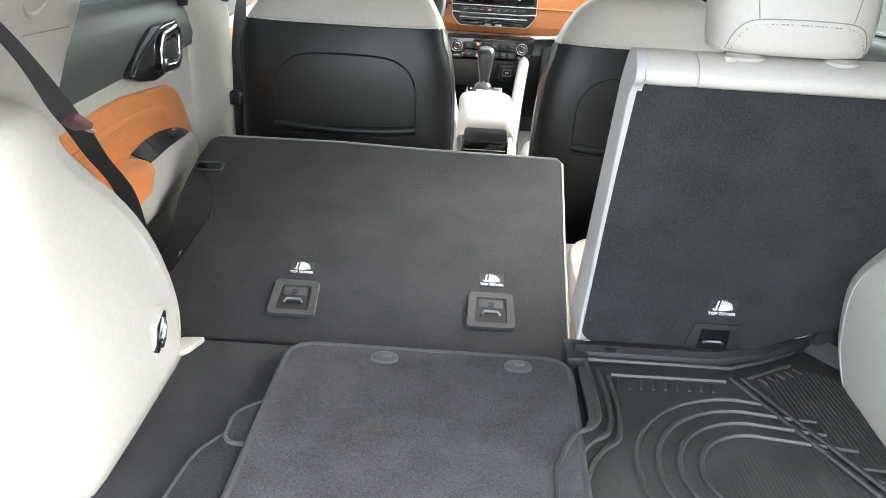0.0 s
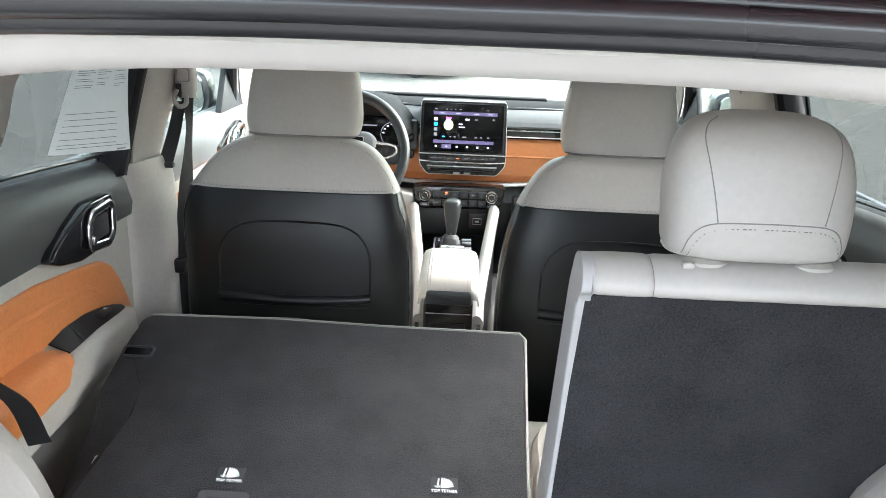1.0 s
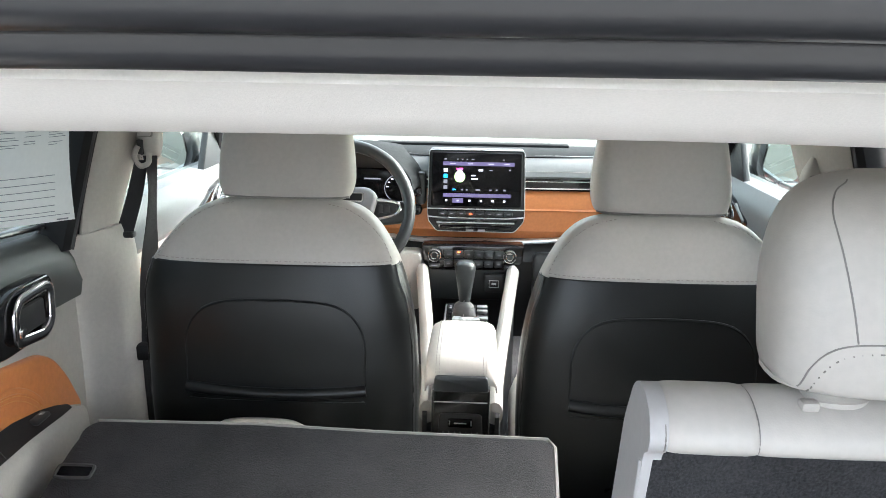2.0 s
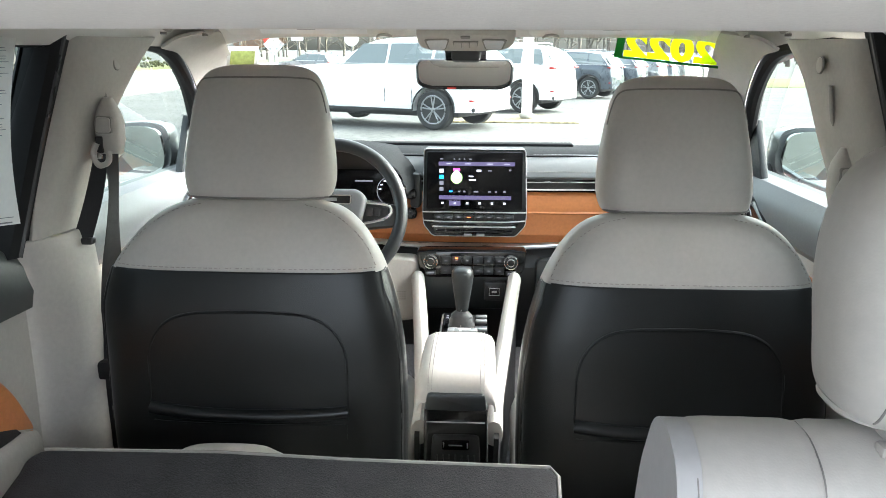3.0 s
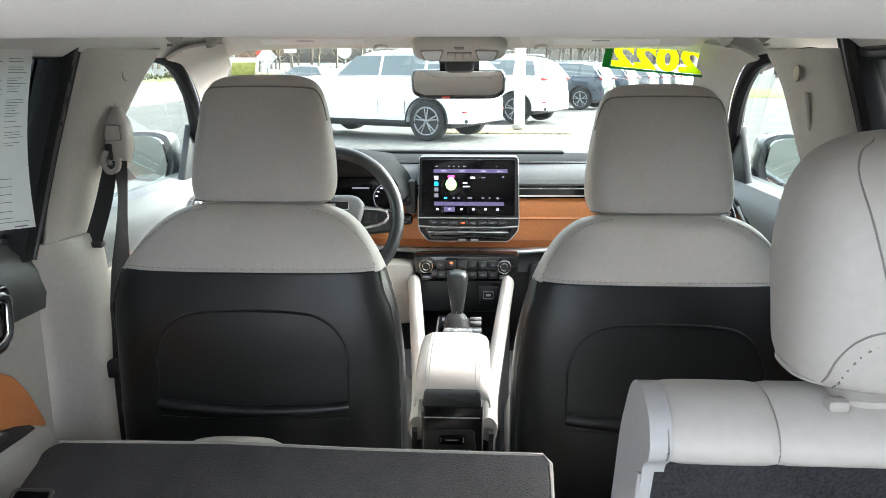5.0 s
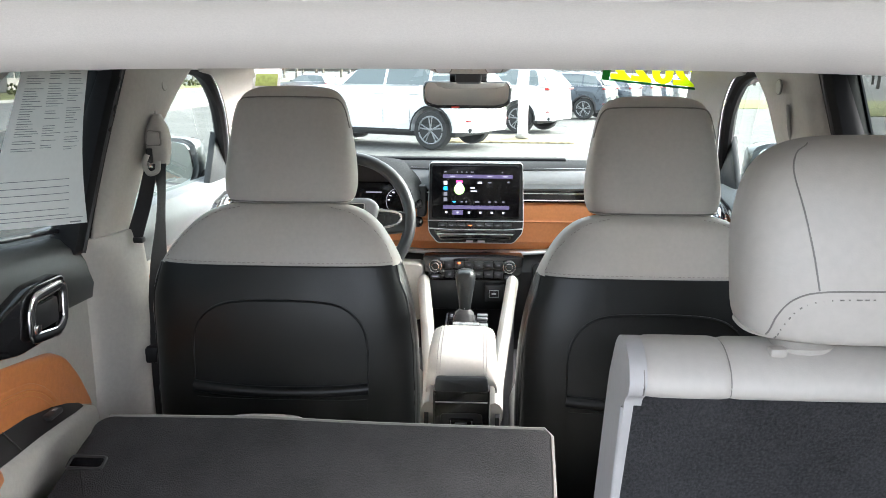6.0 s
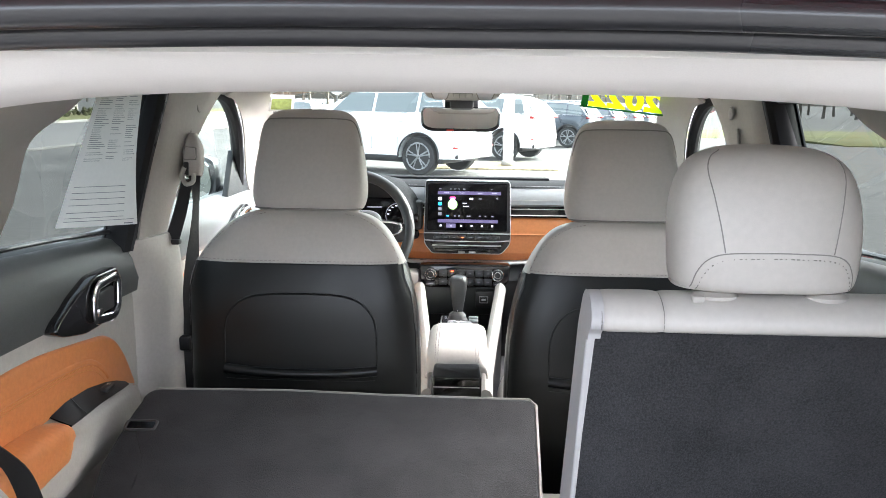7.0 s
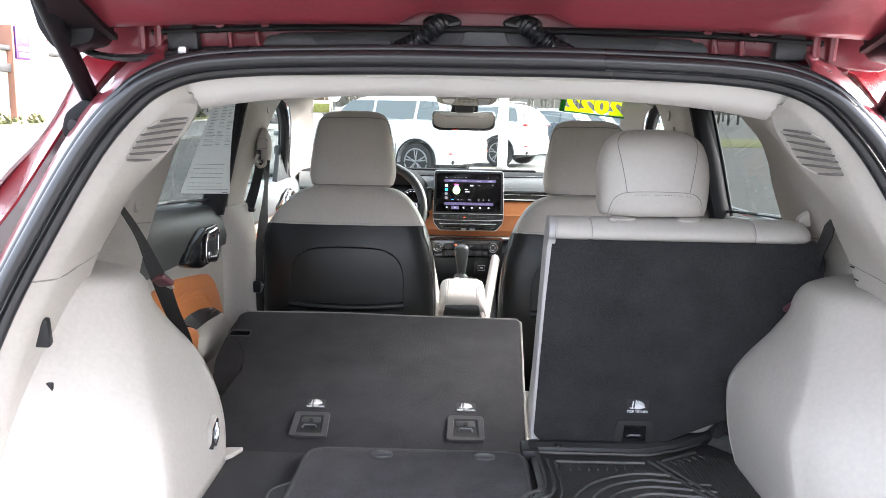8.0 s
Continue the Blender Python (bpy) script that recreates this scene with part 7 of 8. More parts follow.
roof_part("body", loft([ring_se(0, 0, z, w, d, 3.4, 40) for z, w, d in ((0.022, 0.114, 0.060), (0.008, 0.111, 0.056), (0.0, 0.105, 0.049), (-0.004, 0.095, 0.042))]), PLASTIC)
for q in (-1, 1):
    roof_part("lamp_rim", prism(rounded([(q * 0.035, -0.025), (q * 0.095, -0.022), (q * 0.085, 0.035), (q * 0.045, 0.035)], 0.012), "z", -0.0065, 0.0, 0.002), SEAM)
    roof_part("map_lamp", prism(rounded([(q * 0.039, -0.021), (q * 0.090, -0.018), (q * 0.081, 0.030), (q * 0.048, 0.030)], 0.010), "z", -0.008, -0.003, 0.002), SILVER, "clear map lamp lens")
roof_part("button_rim", prism(rounded([(-0.03, -0.012), (0.03, -0.012), (0.026, 0.022), (-0.026, 0.022)], 0.006), "z", -0.0062, 0.0, 0.001), SEAM)
for i in range(3):
    roof_part("button", box((-0.018 + 0.018 * i, 0.006, -0.006), (0.0165, 0.028, 0.006), 0.002), PLASTIC)
roof_part("microphone", box((0, -0.032, -0.004), (0.022, 0.012, 0.005), 0.002), SEAM)

for q in (-1, 1):
    v = thing("sun_visor", "light grey sun visor folded up against the roof", "sun visor", "sun visors", at=(q * 0.34, 2.7, 1.45))
    c = -0.352 if q < 0 else 0.325
    vm = Matrix.Translation((c, 2.665, 1.482)) @ Matrix.Rotation(radians(-28), 4, "X")   # local: x across, y down the blade, z to the rear
    vm = vm @ Matrix.Diagonal((1, 1, -1, 1))
    h, n = 0.205, (0.185 if q < 0 else -0.185)
    part("blade", prism(rounded([(-h, 0.0), (h, 0.0), (h + 0.004, 0.05), (h - 0.006, 0.094), (-h + 0.006, 0.094), (-h - 0.004, 0.05)], 0.012), "z", -0.018, 0.0, 0.007, 3, m=vm), HEADCLOTH, v)
    # dark grey rod draws the shadow gap between visor and headliner
    part("pivot_rod", tube([vm @ Vector((-h, -0.0015, -0.002)), vm @ Vector((h, -0.0015, -0.002))], 0.003, 8), GREYPAD, v)
    part("blade_fold", tube([vm @ Vector((-h + 0.006, 0.016, 0.0005)), vm @ Vector((h - 0.006, 0.016, 0.0005))], 0.0012, 6), SEAM, v)
    part("warning_label", prism(rounded([(-0.125, 0.052), (-0.125, 0.080), (0.115, 0.080), (0.115, 0.052)], 0.002), "z", 0.0002, 0.0012, 0, m=vm), PAPER, v, "white warning label")
    part("label_print", prism([(-0.04, 0.058), (-0.04, 0.061), (0.0, 0.061), (0.0, 0.058)], "z", 0.0013, 0.0018, 0, m=vm), INK, v)
    part("clip", tube([vm @ Vector((n * 0.82 + 0.016 * math.cos(a), 0.093 - 0.012 * math.sin(a), 0.002)) for a in np.linspace(0, math.pi, 10)], 0.0035, 6), PLASTIC, v)
    g = thing("grab_handle", "light grey roof grab handle", "grab handle", "grab handles", at=(q * 0.53, 2.40, 1.46))
    path = spline([(q * 0.563, 2.370, 1.447), (q * 0.558, 2.370, 1.452), (q * 0.541, 2.374, 1.466), (q * 0.530, 2.388, 1.483), (q * 0.523, 2.415, 1.489), (q * 0.519, 2.455, 1.490),
                   (q * 0.515, 2.497, 1.489), (q * 0.513, 2.522, 1.480), (q * 0.522, 2.537, 1.463), (q * 0.537, 2.541, 1.450), (q * 0.543, 2.541, 1.444)], 5)
    part("grip", tube(path, lambda u: (0.0138 + 0.003 * abs(2 * u - 1) ** 3) * (1 - 0.4 * abs(2 * u - 1) ** 30), 16, flat=0.9), PLASTIC, g, "", 60)
    for x, y in ((0.562, 2.366), (0.541, 2.537)):
        part("screw_cap", disc((q * x, y, 1.4375), 0.006, 0.005, "z", 12), SEAM, g)

# ---------------------------------------------------------------- paper, decal, sticker
sheet_rows = []
for t in np.linspace(0, 1, 12):
    y0, y1 = 1.82 + 0.034 * t, 2.057 + 0.001 * t - 0.022 * math.sin(math.pi * t)
    z0, z1 = 1.425 - 0.262 * t, 1.425 - 0.282 * t
    x0, x1 = -0.652 - 0.116 * t, -0.667 - 0.027 * t
    sheet_rows.append([(x0 + (x1 - x0) * u + 0.008 * math.sin(2.6 * t) * math.sin(3.1 * u), y0 + (y1 - y0) * u, z0 + (z1 - z0) * u) for u in np.linspace(0, 1, 7)])
pap = thing("window_sticker", "white printed paper sheet hung inside the rear door window", "paper", at=(-0.76, 2.0, 1.15))
part("paper_sheet", sheet(sheet_rows, 0.0), THINPAPER, pap)
ink = bmesh.new()


def on_paper(u, t, off=0.0018):
    f = t * 11
    i = min(10, int(f))
    fr = f - i
    a = Vector(sheet_rows[i][0]).lerp(Vector(sheet_rows[i][-1]), u)
    b = Vector(sheet_rows[i + 1][0]).lerp(Vector(sheet_rows[i + 1][-1]), u)
    p = a.lerp(b, fr)
    j = min(5, int(u * 6))
    q = Vector(sheet_rows[i][j]).lerp(Vector(sheet_rows[i][j + 1]), u * 6 - j).lerp(Vector(sheet_rows[i + 1][j]).lerp(Vector(sheet_rows[i + 1][j + 1]), u * 6 - j), fr)
    return q + Vector((off, -off * 0.4, 0))


rng = random.Random(4)
for i in range(33):
    t = 0.05 + i * 0.0145
    for u0 in (0.08, 0.38, 0.68):
        if rng.random() < 0.85:
            tube([on_paper(u0, t), on_paper(u0 + rng.uniform(0.12, 0.25), t)], 0.00042, 4, bm=ink)
for t in (0.70, 0.745, 0.79, 0.835, 0.89, 0.93, 0.955):
    tube([on_paper(u, t) for u in (0.06, 0.3, 0.55, 0.78 if t < 0.94 else 0.94)], 0.0005, 4, bm=ink)
tagged(part("print", ink, INK, pap, "unreadable grey print"), kind="stuff")
part("corner_mark", tube([on_paper(0.8, 0.985), on_paper(0.92, 0.985)], 0.0011, 4), INK, pap)

dec = thing("year_decal", "lime green year numerals on a dark green windscreen banner", "decal", at=(0.5, 2.9, 1.38))
dm = Matrix.Translation((0.460, screen_y(1.412) - 0.045, 1.409)) @ Matrix.Rotation(radians(62), 4, "X") @ Matrix.Rotation(radians(-6), 4, "Z")
part("banner", prism([(-0.130, -0.030), (-0.122, 0.040), (-0.104, 0.040), (-0.110, -0.031)], "z", -0.002, 0.0, 0, m=dm), DARKGREEN, dec)
part("lower_band", prism([(-0.110, -0.031), (-0.110, -0.0265), (0.112, -0.0275), (0.112, -0.033)], "z", -0.002, 0.0, 0, m=dm), DARKGREEN, dec)
for i, ch in enumerate("2022"):
    at = dm @ Matrix.Translation((0.081 - 0.054 * i, 0.003, 0.001)) @ Matrix.Diagonal((-1.2, 1, 1, 1))
    writing("numeral", ch, 0.084, at, LIME, dec, "lime green numeral", bold=0.0042)
stk = thing("windscreen_sticker", "small pale green inspection sticker on the windscreen", "sticker", at=(-0.57, 2.9, 1.37))
sm = Matrix.Translation((-0.565, screen_y(1.395) - 0.052, 1.391)) @ Matrix.Rotation(radians(62), 4, "X")
part("sticker_sheet", prism([(-0.038, -0.028), (-0.038, 0.028), (0.038, 0.028), (0.038, -0.028)], "z", 0, 0.0006, 0, m=sm), PAPER, stk)
part("sticker_print", prism([(-0.03, -0.022), (-0.03, 0.014), (0.03, 0.014), (0.03, -0.022)], "z", 0.0008, 0.0014, 0, m=sm), mat("sticker_green", (0.35, 0.42, 0.12), 0.7, vary=0.3, scale=90), stk)

# ---------------------------------------------------------------- outdoors
def gz(y):
    """The lot falls away gently ahead of the car."""
    return -0.0145 * min(40.0, max(0.0, y - 11.0))


gb = bmesh.new()
gx = [-600, -120, -60, -40, -26, -18, -12, -6, 0, 6, 12, 18, 26, 40, 60, 120, 600]
gy = [-600, -120, -60, -30, -15, -5, 2, 8, 14, 20, 28, 36, 45, 60, 80, 140, 600]
gv = [[gb.verts.new((x, y, gz(y) * min(1.0, max(0.0, (x + 12) / 6)))) for x in gx] for y in gy]
for i in range(len(gy) - 1):
    for j in range(len(gx) - 1):
        gb.faces.new((gv[i][j], gv[i][j + 1], gv[i + 1][j + 1], gv[i + 1][j]))
single("ground", gb, ASPHALT, "weathered grey asphalt car lot", "ground", kind="structure", smooth=60)


def strip(name, x0, x1, y0, y1, z, material, label, category, turn=0.0, h=0.1):
    bm = box((0, 0, 0), (x1 - x0, y1 - y0, h), 0.02)
    bmesh.ops.transform(bm, matrix=Matrix.Translation(((x0 + x1) / 2, (y0 + y1) / 2, z - h / 2 + (gz((y0 + y1) / 2) if y1 - y0 < 100 else 0))) @ Matrix.Rotation(radians(turn), 4, "Z"), verts=bm.verts)
    return single(name, bm, material, label, category, kind="structure")


strip("road", -19, -11, -200, 300, 0.03, ROADGREY, "grey asphalt road beside the lot", "road")
strip("verge", -24.5, -19.204, -200, 300, 0.14, GRASS, "strip of dry winter grass by the road", "grass", h=0.14)
strip("kerb", -19.2, -19.0, -200, 300, 0.15, CONCRETE, "pale concrete kerb along the road", "kerb", h=0.15)
for i in range(16):
    strip("lane_mark", -15.1, -14.95, -20 + 7 * i, -16.5 + 7 * i, 0.036, POLEWHITE, "worn white lane mark", "road marking", h=0.004)
strip("verge", 16, 60, 36, 44, 0.1, GRASS, "strip of dry winter grass beyond the lot", "grass", h=0.1)
strip("verge", -10.5, 40, 46, 60, 0.1, GRASS, "strip of dry winter grass beyond the parked cars", "grass", h=0.1)
strip("verge", 26, 34, -40, 36, 0.1, GRASS, "strip of dry winter grass at the edge of the lot", "grass", h=0.1)
strip("island", -0.9, 2.0, 18.6, 20.6, 0.05, mat("leaf_litter", (0.27, 0.22, 0.13), 0.95, vary=0.85, scale=2.2, fine=14, bump=0.5, bump_scale=60), "low island with dry leaves and grass round the lamp post", "island", h=0.07)


def wheel_of(parent, x, y, r=0.37, w=0.24):
    s = 1 if x > 0 else -1
    rings = []
    for rr, xx in ((r - 0.13, 0.10), (r - 0.03, 0.11), (r, 0.08), (r, -0.08), (r - 0.03, -0.11), (r - 0.13, -0.10)):
        rings.append([(x + xx * w / 0.22, y + rr * math.cos(a), r + rr * math.sin(a)) for a in np.linspace(0, 2 * math.pi, 32, endpoint=False)])
    tyre = part("wheel", loft(rings), TYRE, parent, "black tyre on an alloy rim")
    xo = x + s * 0.105
    part("rim_ring", tube([(xo, y + (r - 0.115) * math.cos(a), r + (r - 0.115) * math.sin(a)) for a in np.linspace(0, 2 * math.pi, 28, endpoint=False)], 0.018, 6, closed=True), RIM, tyre)
    part("rim_dish", disc((xo - s * 0.05, y, r), r - 0.12, 0.02, "x", 24), DARKPLASTIC, tyre)
    for k in range(5):
        a = 2 * math.pi * k / 5 + 0.3
        for da in (-0.16, 0.16):
            part("rim_spoke", tube([(xo, y + 0.03 * math.cos(a), r + 0.03 * math.sin(a)), (xo - s * 0.005, y + (r - 0.125) * math.cos(a + da), r + (r - 0.125) * math.sin(a + da))], 0.016, 6), RIM, tyre)
    part("rim_cap", disc((xo, y, r), 0.045, 0.03, "x", 14, rbev=0.006), RIM, tyre)


def parked_suv(paint, label, length=4.8, width=1.92, height=1.75):
    """A parked estate-type car; local origin on the ground at its middle, nose to +y."""
    t = thing("parked_car", label, "car", "parked cars")
    L, W, H = length / 2, width / 2, height
    r = 0.375
    wb = length * 0.32
    belt = H * 0.70
    # lower body, with tumblehome at the shoulder
    prof = [(-L + 0.03, 0.42), (-L, 0.55), (-L + 0.02, 0.80), (-L + 0.08, belt), (-L + 0.3, belt + 0.03), (wb * 0.72, belt + 0.02), (L - 0.45, belt - 0.03), (L - 0.10, belt - 0.13), (L, 0.80), (L - 0.01, 0.5), (L - 0.08, 0.36)]
    arch_r = r + 0.07

    def under(y):
        z = 0.34
        for c in (-wb, wb):
            d = abs(y - c)
            if d < arch_r:
                z = max(z, r + math.sqrt(arch_r ** 2 - d * d))
        return z
    ys = sorted(set([p[0] for p in prof] + list(np.linspace(-L + 0.05, L - 0.05, 60)) + [c + arch_r * k for c in (-wb, wb) for k in (-1, -0.97, -0.9, -0.7, 0, 0.7, 0.9, 0.97, 1)]))

    def top(y):
        pts = prof[2:9]
        for (a, za), (b, zb) in zip(pts, pts[1:]):
            if a <= y <= b:
                return za + (zb - za) * (y - a) / (b - a)
        return prof[2][1] if y < pts[0][0] else prof[8][1]
    rings = []
    for y in ys:
        e = 1 - max(0, (abs(y) - (L - 0.55)) / 0.55) ** 2.0 * 0.26
        zb, zt = min(under(y), top(y) - 0.06), top(y)
        zm = zb + (zt - zb) * 0.45
        w = W * e
        rings.append([(-w * 0.97, y, zb), (-w, y, zm), (-w * 0.985, y, zb + (zt - zb) * 0.8), (-w * 0.93, y, zt), (0, y, zt + 0.03), (w * 0.93, y, zt), (w * 0.985, y, zb + (zt - zb) * 0.8), (w, y, zm), (w * 0.97, y, zb)])
    part("body", loft(rings), paint, t, "", 40)
    # greenhouse
    cab = [(-L + 0.10, belt), (-L + 0.36, H - 0.20), (-L + 0.62, H - 0.07), (-L + 1.0, H - 0.02), (-0.5, H), (0.02, H - 0.05), (0.40, H - 0.20), (0.88, belt)]
    rows = []
    for y, z, _ in spline([(y, z, 0) for y, z in cab], 3):
        f = (z - belt) / (H - belt)
        wt = W * (0.93 - 0.20 * f)
        rows.append([(-W * 0.93, y, belt), (-wt, y, z - 0.03 * (f > 0.5)), (-wt * 0.85, y, z + 0.005), (0, y, z + 0.025), (wt * 0.85, y, z + 0.005), (wt, y, z - 0.03 * (f > 0.5)), (W * 0.93, y, belt)])
    part("cabin", loft(rows), paint, t, "", 40)
    zt = H - 0.15
    for s in (-1, 1):
        def gl(y, f):
            return (s * (W * (0.93 - 0.20 * f) + 0.006), y, belt + (H - belt) * f)
        f1 = 0.80
        for a0, a1, b0, b1 in ((-L + 0.30, -L + 0.85, -L + 0.42, -L + 0.85), (-L + 0.92, -0.43, -L + 0.92, -0.43), (-0.36, 0.60, -0.36, 0.22)):
            part("window", sheet([[gl(a0, 0.08), gl(a1, 0.08)], [gl(b0, f1), gl(b1, f1)]], 0.004), CARGLASS, t, "dark side window")
        part("window_line", tube([gl(-L + 0.25, 0.05), gl(0.68, 0.05)], 0.012, 6), SATIN, t)
        part("roof_rail", tube(spline([(s * W * 0.66, -L + 0.7, H - 0.01), (s * W * 0.66, -L + 0.85, H + 0.04), (s * W * 0.66, -0.1, H + 0.04), (s * W * 0.66, 0.05, H - 0.02)], 4), 0.017, 8), SATIN, t)
        part("cladding", sheet([[(s * (W + 0.006), y, z) for y in np.linspace(-wb + arch_r, wb - arch_r, 5)] for z in (0.33, 0.50 if paint is not WHITEPAINT else 0.38)], 0.012), DARKPLASTIC, t)
        for c in (-wb, wb):
            part("arch_trim", tube([(s * (W * 0.985), c + (arch_r + 0.01) * math.cos(a), r + (arch_r + 0.01) * math.sin(a)) for a in np.linspace(-0.05, math.pi + 0.05, 18)], 0.03 if paint is not WHITEPAINT else 0.016, 6), DARKPLASTIC, t)
            wheel_of(t, s * (W - 0.13), c, r)
        for y in (-0.395, -1.05 * L / 2.4):
            part("door_gap", tube([(s * (W + 0.001), y, 0.5), (s * (W + 0.002), y, 0.7), (s * (W * 0.935), y, belt)], 0.006, 5), DARKPLASTIC, t)
        for y in (-0.2, -1.0):
            part("door_handle", box((s * (W + 0.012), y - 0.1, belt - 0.13), (0.035, 0.2, 0.03), 0.01), paint, t)
        part("wing_mirror", box((s * (W + 0.09), 0.60, belt + 0.08), (0.2, 0.12, 0.15), 0.04, 3), paint, t)
        part("tail_lamp", box((s * W * 0.78, -L + 0.085, belt - 0.06), (0.26, 0.12, 0.06), 0.02), TAILRED, t, "slim red tail lamp")
        part("reflector", box((s * W * 0.84, -L + 0.07, 0.56), (0.10, 0.08, 0.03), 0.01), TAILRED, t)
        part("head_lamp", box((s * W * 0.72, L - 0.14, 0.83), (0.36, 0.2, 0.11), 0.03), CARGLASS, t)
    part("rear_window", sheet([[(-W * 0.72, -L + 0.11, belt + 0.06), (W * 0.72, -L + 0.11, belt + 0.06)], [(-W * 0.62, -L + 0.31, H - 0.16), (W * 0.62, -L + 0.31, H - 0.16)]], 0.01), CARGLASS, t)
    part("windscreen", sheet([[(-W * 0.78, 0.82, belt + 0.08), (W * 0.78, 0.82, belt + 0.08)], [(-W * 0.66, 0.27, H - 0.12), (W * 0.66, 0.27, H - 0.12)]], 0.01), CARGLASS, t)
    part("rear_bumper", box((0, -L + 0.12, 0.385), (W * 1.6, 0.16, 0.10), 0.04, 3), DARKPLASTIC, t)
    part("front_bumper", box((0, L - 0.06, 0.45), (W * 1.7, 0.14, 0.22), 0.05, 3), DARKPLASTIC, t)
    part("plate", box((0, -L - 0.005, 0.75), (0.31, 0.02, 0.15), 0.005), PAPER, t)
    part("belly", box((0, 0, 0.30), (W * 1.7, L * 1.7, 0.12), 0.03), DARKPLASTIC, t)
    return t


def parked(x, y, yaw=63):
    """The pose of a car whose near rear wheel stands at x, y."""
    c, d = math.cos(radians(yaw)), math.sin(radians(yaw))
    px, py = -0.83 * c + 1.46 * d, -0.83 * d - 1.46 * c
    return pose(x - px, y - py, gz(y), 0, 0, yaw)


white = parked_suv(WHITEPAINT, "white parked sport utility car with dark wheels", 4.58, 1.88, 1.69)
white.matrix_basis = parked(-0.92, 16.7)
copy_thing(white, parked(0.98, 22.3))
dark = parked_suv(DARKPAINT, "dark blue parked sport utility car in a row", 4.4, 1.82, 1.64)
dark.matrix_basis = parked(3.7, 31)
for x, y in ((5.4, 35.5), (8.7, 44.5)):
    copy_thing(dark, parked(x, y))
grey = parked_suv(GREYPAINT, "grey parked sport utility car in a far row", 4.5, 1.84, 1.66)
grey.matrix_basis = parked(7.1, 40)
for x, y in ((10.3, 49), (13.6, 58), (-6, 55), (-11, 57)):
    copy_thing(grey, parked(x, y))
for x, y in ((12.0, 53.5), (-1, 60)):
    copy_thing(white, parked(x, y))

pole = thing("lamp_post", "white painted lot lamp post on a round base", "lamp post", at=(0.93, 19.4, -0.11))
part("shaft", tube([(0.93, 19.4, -0.05), (0.93, 19.4, 8.0)], 0.115, 16), POLEWHITE, pole)
part("base", disc((0.93, 19.4, -0.01), 0.16, 0.10, "z", 20, rbev=0.03), CONCRETE, pole)


def utility_pole(x, y, h, arms=True):
    p = thing("utility_pole", "weathered wooden utility pole by the road", "utility pole", "utility poles", at=(x, y, 0))
    part("mast", tube([(x, y, 0), (x, y, h)], lambda u: 0.16 - 0.05 * u, 10), BARK, p)
    if arms:
        part("cross_arm", box((x, y, h - 0.8), (2.2, 0.1, 0.12), 0.02), BARK, p)
    return p


for x, y, h in ((-25.5, 8, 11), (-26, 40, 11), (-24, 75, 10), (8, 75, 10), (40, 62, 10), (30, 5, 10), (36, 30, 10)):
    utility_pole(x, y, h)


def bare_tree(x, y, h, seed):
    rg = random.Random(seed)
    t = thing("tree", "bare leafless winter tree with spreading twigs", "tree", "bare trees", at=(x, y, 0))
    part("trunk", tube([(x, y, 0), (x + 0.05, y, h * 0.25), (x, y + 0.05, h * 0.5)], lambda u: 0.2 * h / 8 * (1 - 0.5 * u), 8), BARK, t)
    bm = bmesh.new()

    def grow(p, d, length, r, depth):
        q = p + d * length
        tube([p, (p + q) / 2 + Vector((rg.uniform(-1, 1), rg.uniform(-1, 1), 0)) * 0.04 * length, q], lambda u: r * (1 - 0.45 * u), 4, bm=bm)
        if depth:
            for _ in range(3):
                nd = (d + Vector((rg.uniform(-1, 1), rg.uniform(-1, 1), rg.uniform(-0.25, 0.7))) * 0.75).normalized()
                grow(p.lerp(q, rg.uniform(0.6, 1)), nd, length * rg.uniform(0.6, 0.8), r * 0.55, depth - 1)
    for k in range(6):
        a = k * 1.05 + rg.uniform(-0.3, 0.3)
        grow(Vector((x, y, h * rg.uniform(0.25, 0.5))), Vector((math.cos(a) * 0.6, math.sin(a) * 0.6, 0.8)).normalized(), h * 0.22, 0.08 * h / 8, 3)
    part("crown", bm, TWIG, t, "bare twig crown")
    return t


for i, (x, y, h) in enumerate(((-8, 64, 8), (-3, 70, 9), (3, 78, 8), (10, 72, 9), (17, 70, 8), (26, 76, 9), (-14, 72, 8), (-28, 20, 7), (-30, 34, 8), (-29, 52, 7), (38, 20, 6), (42, 38, 7), (40, 48, 8), (50, 60, 9))):
    bare_tree(x, y, h, 10 + i)

# far belt of woods round the site
rg = random.Random(3)
wv, wf = [], []


def stick(p0, p1, r0, r1):
    """A three-sided tapering stick."""
    d = (p1 - p0).normalized()
    u = d.orthogonal().normalized()
    w = d.cross(u)
    n0 = len(wv)
    for p, r in ((p0, r0), (p1, r1)):
        for k in range(3):
            q = p + (u * math.cos(2.1 * k) + w * math.sin(2.1 * k)) * r
            wv.append((q.x, q.y, q.z))
    for k in range(3):
        wf.append((n0 + k, n0 + (k + 1) % 3, n0 + 3 + (k + 1) % 3, n0 + 3 + k))


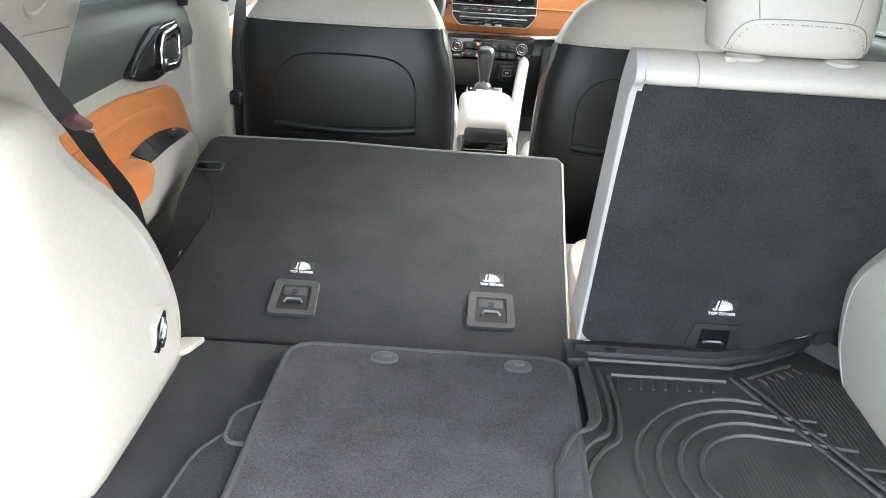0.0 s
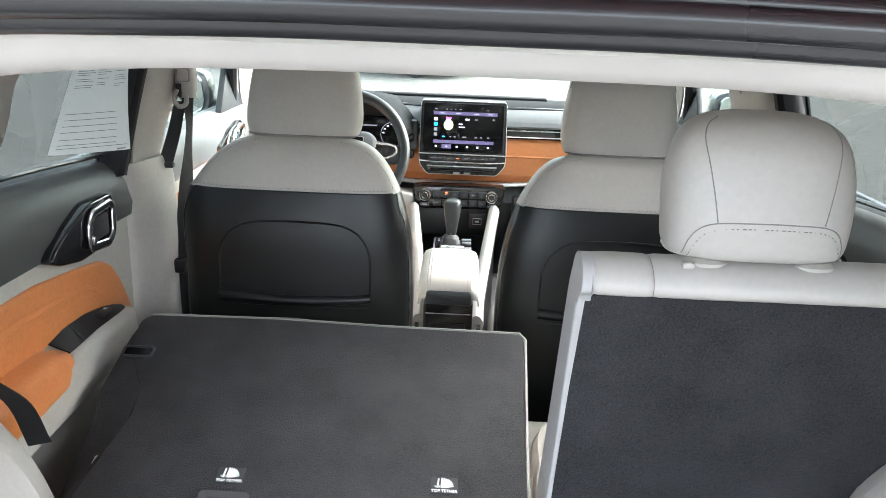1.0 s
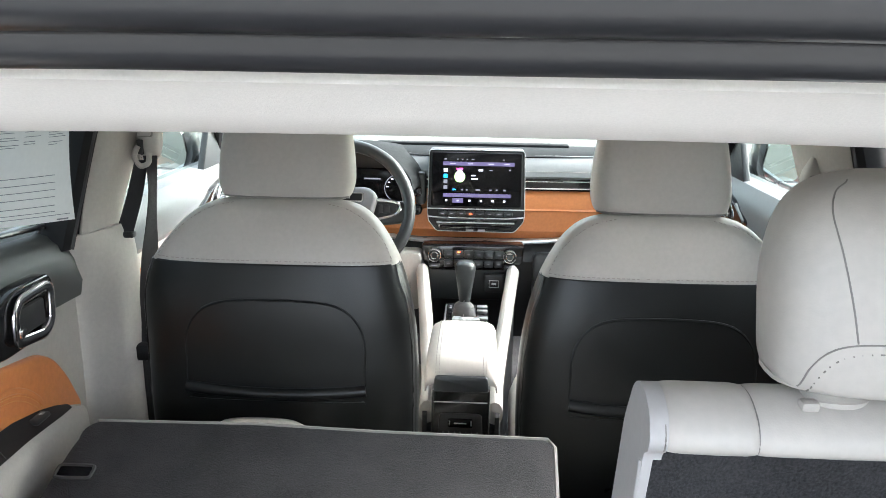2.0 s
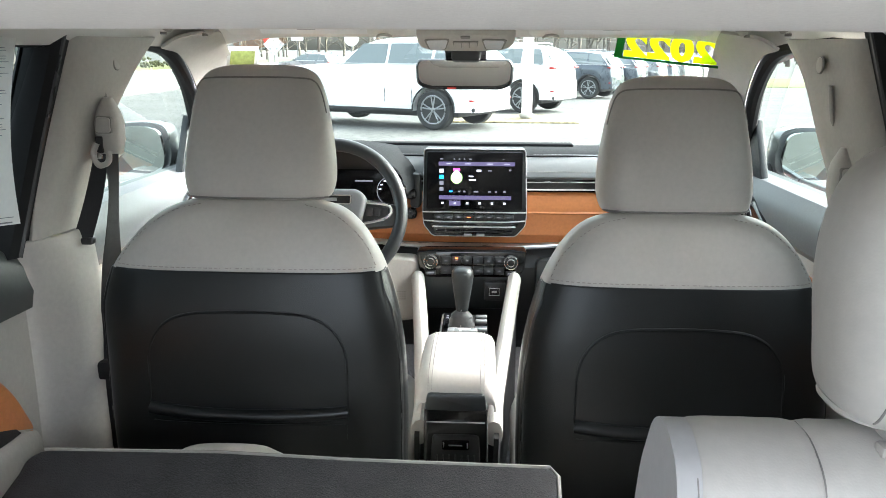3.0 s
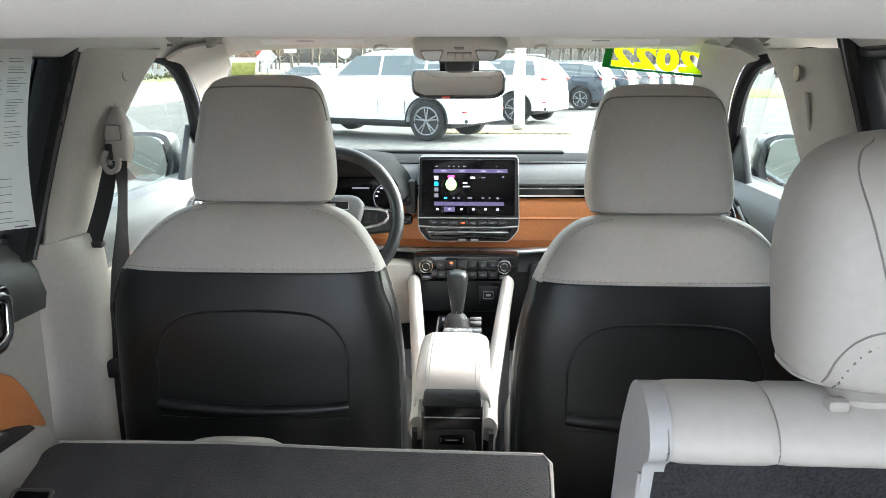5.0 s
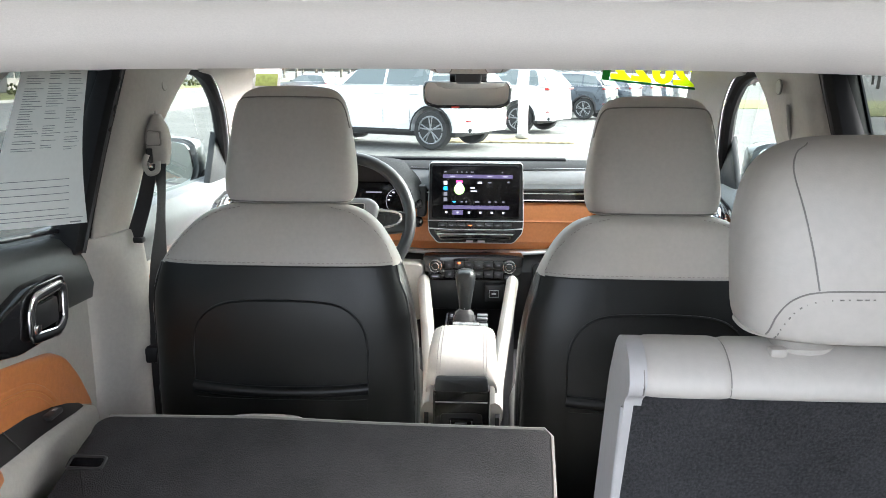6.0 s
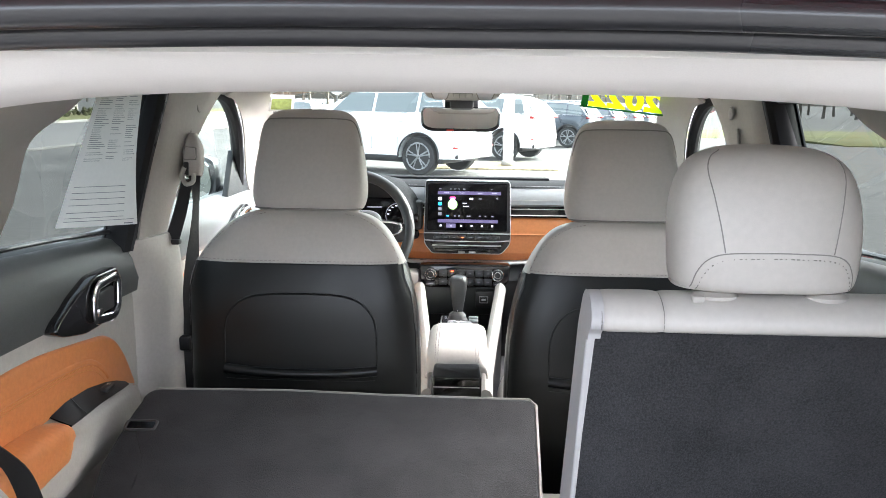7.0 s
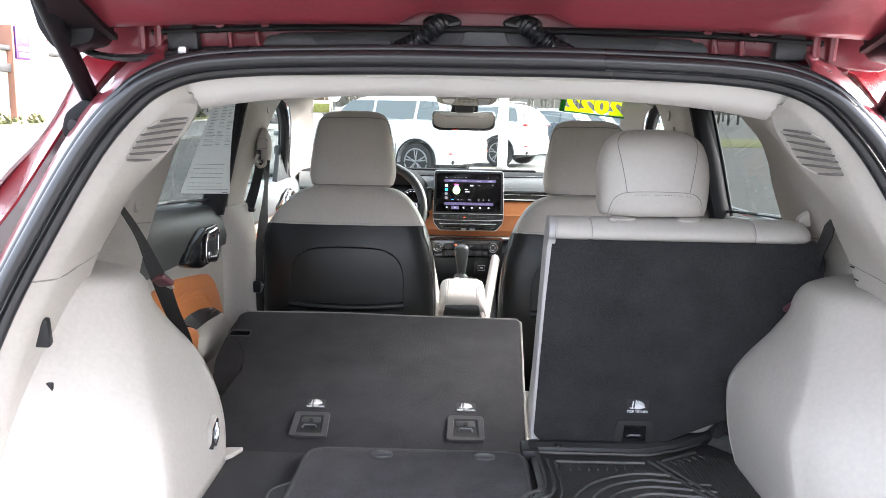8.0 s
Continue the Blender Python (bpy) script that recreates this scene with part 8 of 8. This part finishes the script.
for i in range(620):
    a = 2 * math.pi * i / 620 + rg.uniform(-0.01, 0.01)
    d = rg.uniform(100, 160)
    c = Vector((d * math.sin(a), d * math.cos(a), -0.3))
    h = rg.uniform(6, 11)
    stick(c, c + Vector((rg.gauss(0, 0.3), rg.gauss(0, 0.3), h * 0.8)), 0.22, 0.07)
    for k in range(13):
        o = c + Vector((0, 0, h * rg.uniform(0.15, 0.75)))
        t = Vector((rg.gauss(0, 1.6), rg.gauss(0, 1.6), h * rg.uniform(0.15, 0.38)))
        stick(o, o + t, 0.09, 0.03)
        for q in range(2):
            stick(o + t * 0.5, o + t * 0.5 + Vector((rg.gauss(0, 1.0), rg.gauss(0, 1.0), rg.uniform(0.3, 1.8))), 0.05, 0.025)
me = bpy.data.meshes.new("far_woods")
me.from_pydata(wv, [], wf)
me.materials.append(FARWOOD)
tagged(new("far_woods", me), "brown leafless woods in the distance", "woods", kind="stuff")


def low_house(x, y, w, d, h, wall, label, name="building"):
    b = thing(name, label, "building", "roadside buildings", at=(x, y, 0))
    part("wall", box((x, y, h / 2), (w, d, h), 0.05), wall, b)
    part("roof", box((x, y, h + 0.15), (w + 0.5, d + 0.5, 0.3), 0.05), DARKPLASTIC, b)
    return b


tb = low_house(-33.2, 53.5, 12, 10.5, 4.2, STUCCO, "pale single storey shop building with brown tower", "shop_building")
part("tower", box((-27.9, 51.0, 2.85), (2.2, 2.1, 5.7), 0.05), BRICK, tb, "brown clad tower")
part("gable_wall", box((-27.7, 53.3, 2.85), (1.6, 2.4, 5.7), 0.05), mat("peach_stucco", (0.42, 0.27, 0.19), 0.9, vary=0.12, scale=2, fine=30, bump=0.3, bump_scale=60), tb, "peach stucco wall")
sg = part("sign_board", box((-26.75, 51.0, 4.7), (0.12, 1.7, 1.9), 0.03), PURPLE, tb, "dark purple sign with white mark")
part("sign_mark", disc((-26.67, 51.0, 5.15), 0.42, 0.05, "x", 20), PAPER, sg)
for z in (4.35, 4.0):
    part("sign_bar", box((-26.67, 51.0, z), (0.05, 1.2, 0.24), 0.01), PAPER, sg)
part("wall_sign", box((-26.85, 53.3, 4.75), (0.1, 1.7, 1.5), 0.03), PAPER, tb, "white wall sign")
part("fascia", box((-27.1, 49.0, 3.2), (0.3, 1.9, 0.5), 0.04), DARKPLASTIC, tb)
for y in (48.5, 49.5, 55.4, 56.8):
    part("window", box((-27.18, y, 1.8), (0.06, 0.8 if y < 52 else 1.2, 1.9), 0.02), CARGLASS, tb)
low_house(48, 52, 14, 10, 4.5, STUCCO, "pale building across the field")
low_house(75, 48, 8, 8, 3.2, BRICK, "brown brick hut beyond the field")
bl = thing("hedge", "row of low winter shrubs by the road", "shrubs", kind="stuff", at=(-22, 20, 0))
bb = bmesh.new()
for i in range(26):
    y = -6 + 3.1 * i + rg.uniform(-0.6, 0.6)
    for k in range(26):
        m = bmesh.ops.create_icosphere(bb, subdivisions=1, radius=rg.uniform(0.06, 0.14))
        o = Vector((-22.4 + rg.gauss(0, 0.28), y + rg.gauss(0, 0.28), 0.2 + abs(rg.gauss(0.15, 0.16))))
        for v in m["verts"]:
            v.co = v.co * rg.uniform(0.7, 1.3) + o
tagged(part("shrub_leaves", bb, BUSH, bl, "", 0), kind="stuff")

# guard rail by the field
gr = thing("guard_rail", "galvanised guard rail with posts beside the field", "guard rail", at=(25, 14, 0))
part("rail_beam", sheet([[(25 + 0.02, y, z) for y in np.linspace(4, 30, 8)] for z in (0.45, 0.55, 0.65, 0.75)], 0.02), SATIN, gr)
for i in range(9):
    part("post", box((25.08, 4.5 + 3.1 * i, 0.38), (0.1, 0.1, 0.76), 0.01), STEEL, gr)


def road_sign(x, y, h, shape, material, label):
    s = thing("road_sign", label, "sign", "road signs", at=(x, y, 0))
    part("sign_post", tube([(x, y, gz(y)), (x, y, h)], 0.035, 8), STEEL, s)
    pts = {"round": [(x + 0.33 * math.cos(a), h + 0.33 * math.sin(a)) for a in np.linspace(0, 2 * math.pi, 16, endpoint=False)],
           "square": [(x - 0.42, h - 0.3), (x - 0.42, h + 0.3), (x + 0.42, h + 0.3), (x + 0.42, h - 0.3)],
           "diamond": [(x, h - 0.55), (x - 0.55, h), (x, h + 0.55), (x + 0.55, h)]}[shape]
    part("sign_plate", prism(pts, "y", y - 0.08, y - 0.05, 0), material, s)


road_sign(-18.30, 72, 2.09, "round", REDSIGN, "round red sign on a post")
road_sign(-11.00, 45, 1.59, "diamond", SILVER, "grey back of a diamond sign on a post")
road_sign(-6.15, 40, 1.84, "round", PAPER, "round white sign on a post")
road_sign(-13.10, 60, 2.23, "square", PAPER, "white rectangular sign on a post")
road_sign(-14.85, 52, 2.36, "square", BLUESIGN, "blue rectangular sign on a post")
road_sign(1.0, 47, 2.7, "square", BLUESIGN, "blue rectangular sign on a post")
road_sign(26, 33, 2.4, "diamond", YELLOW, "yellow diamond sign on a post")
road_sign(9, 52, 2.6, "square", REDSIGN, "red rectangular sign on a post")
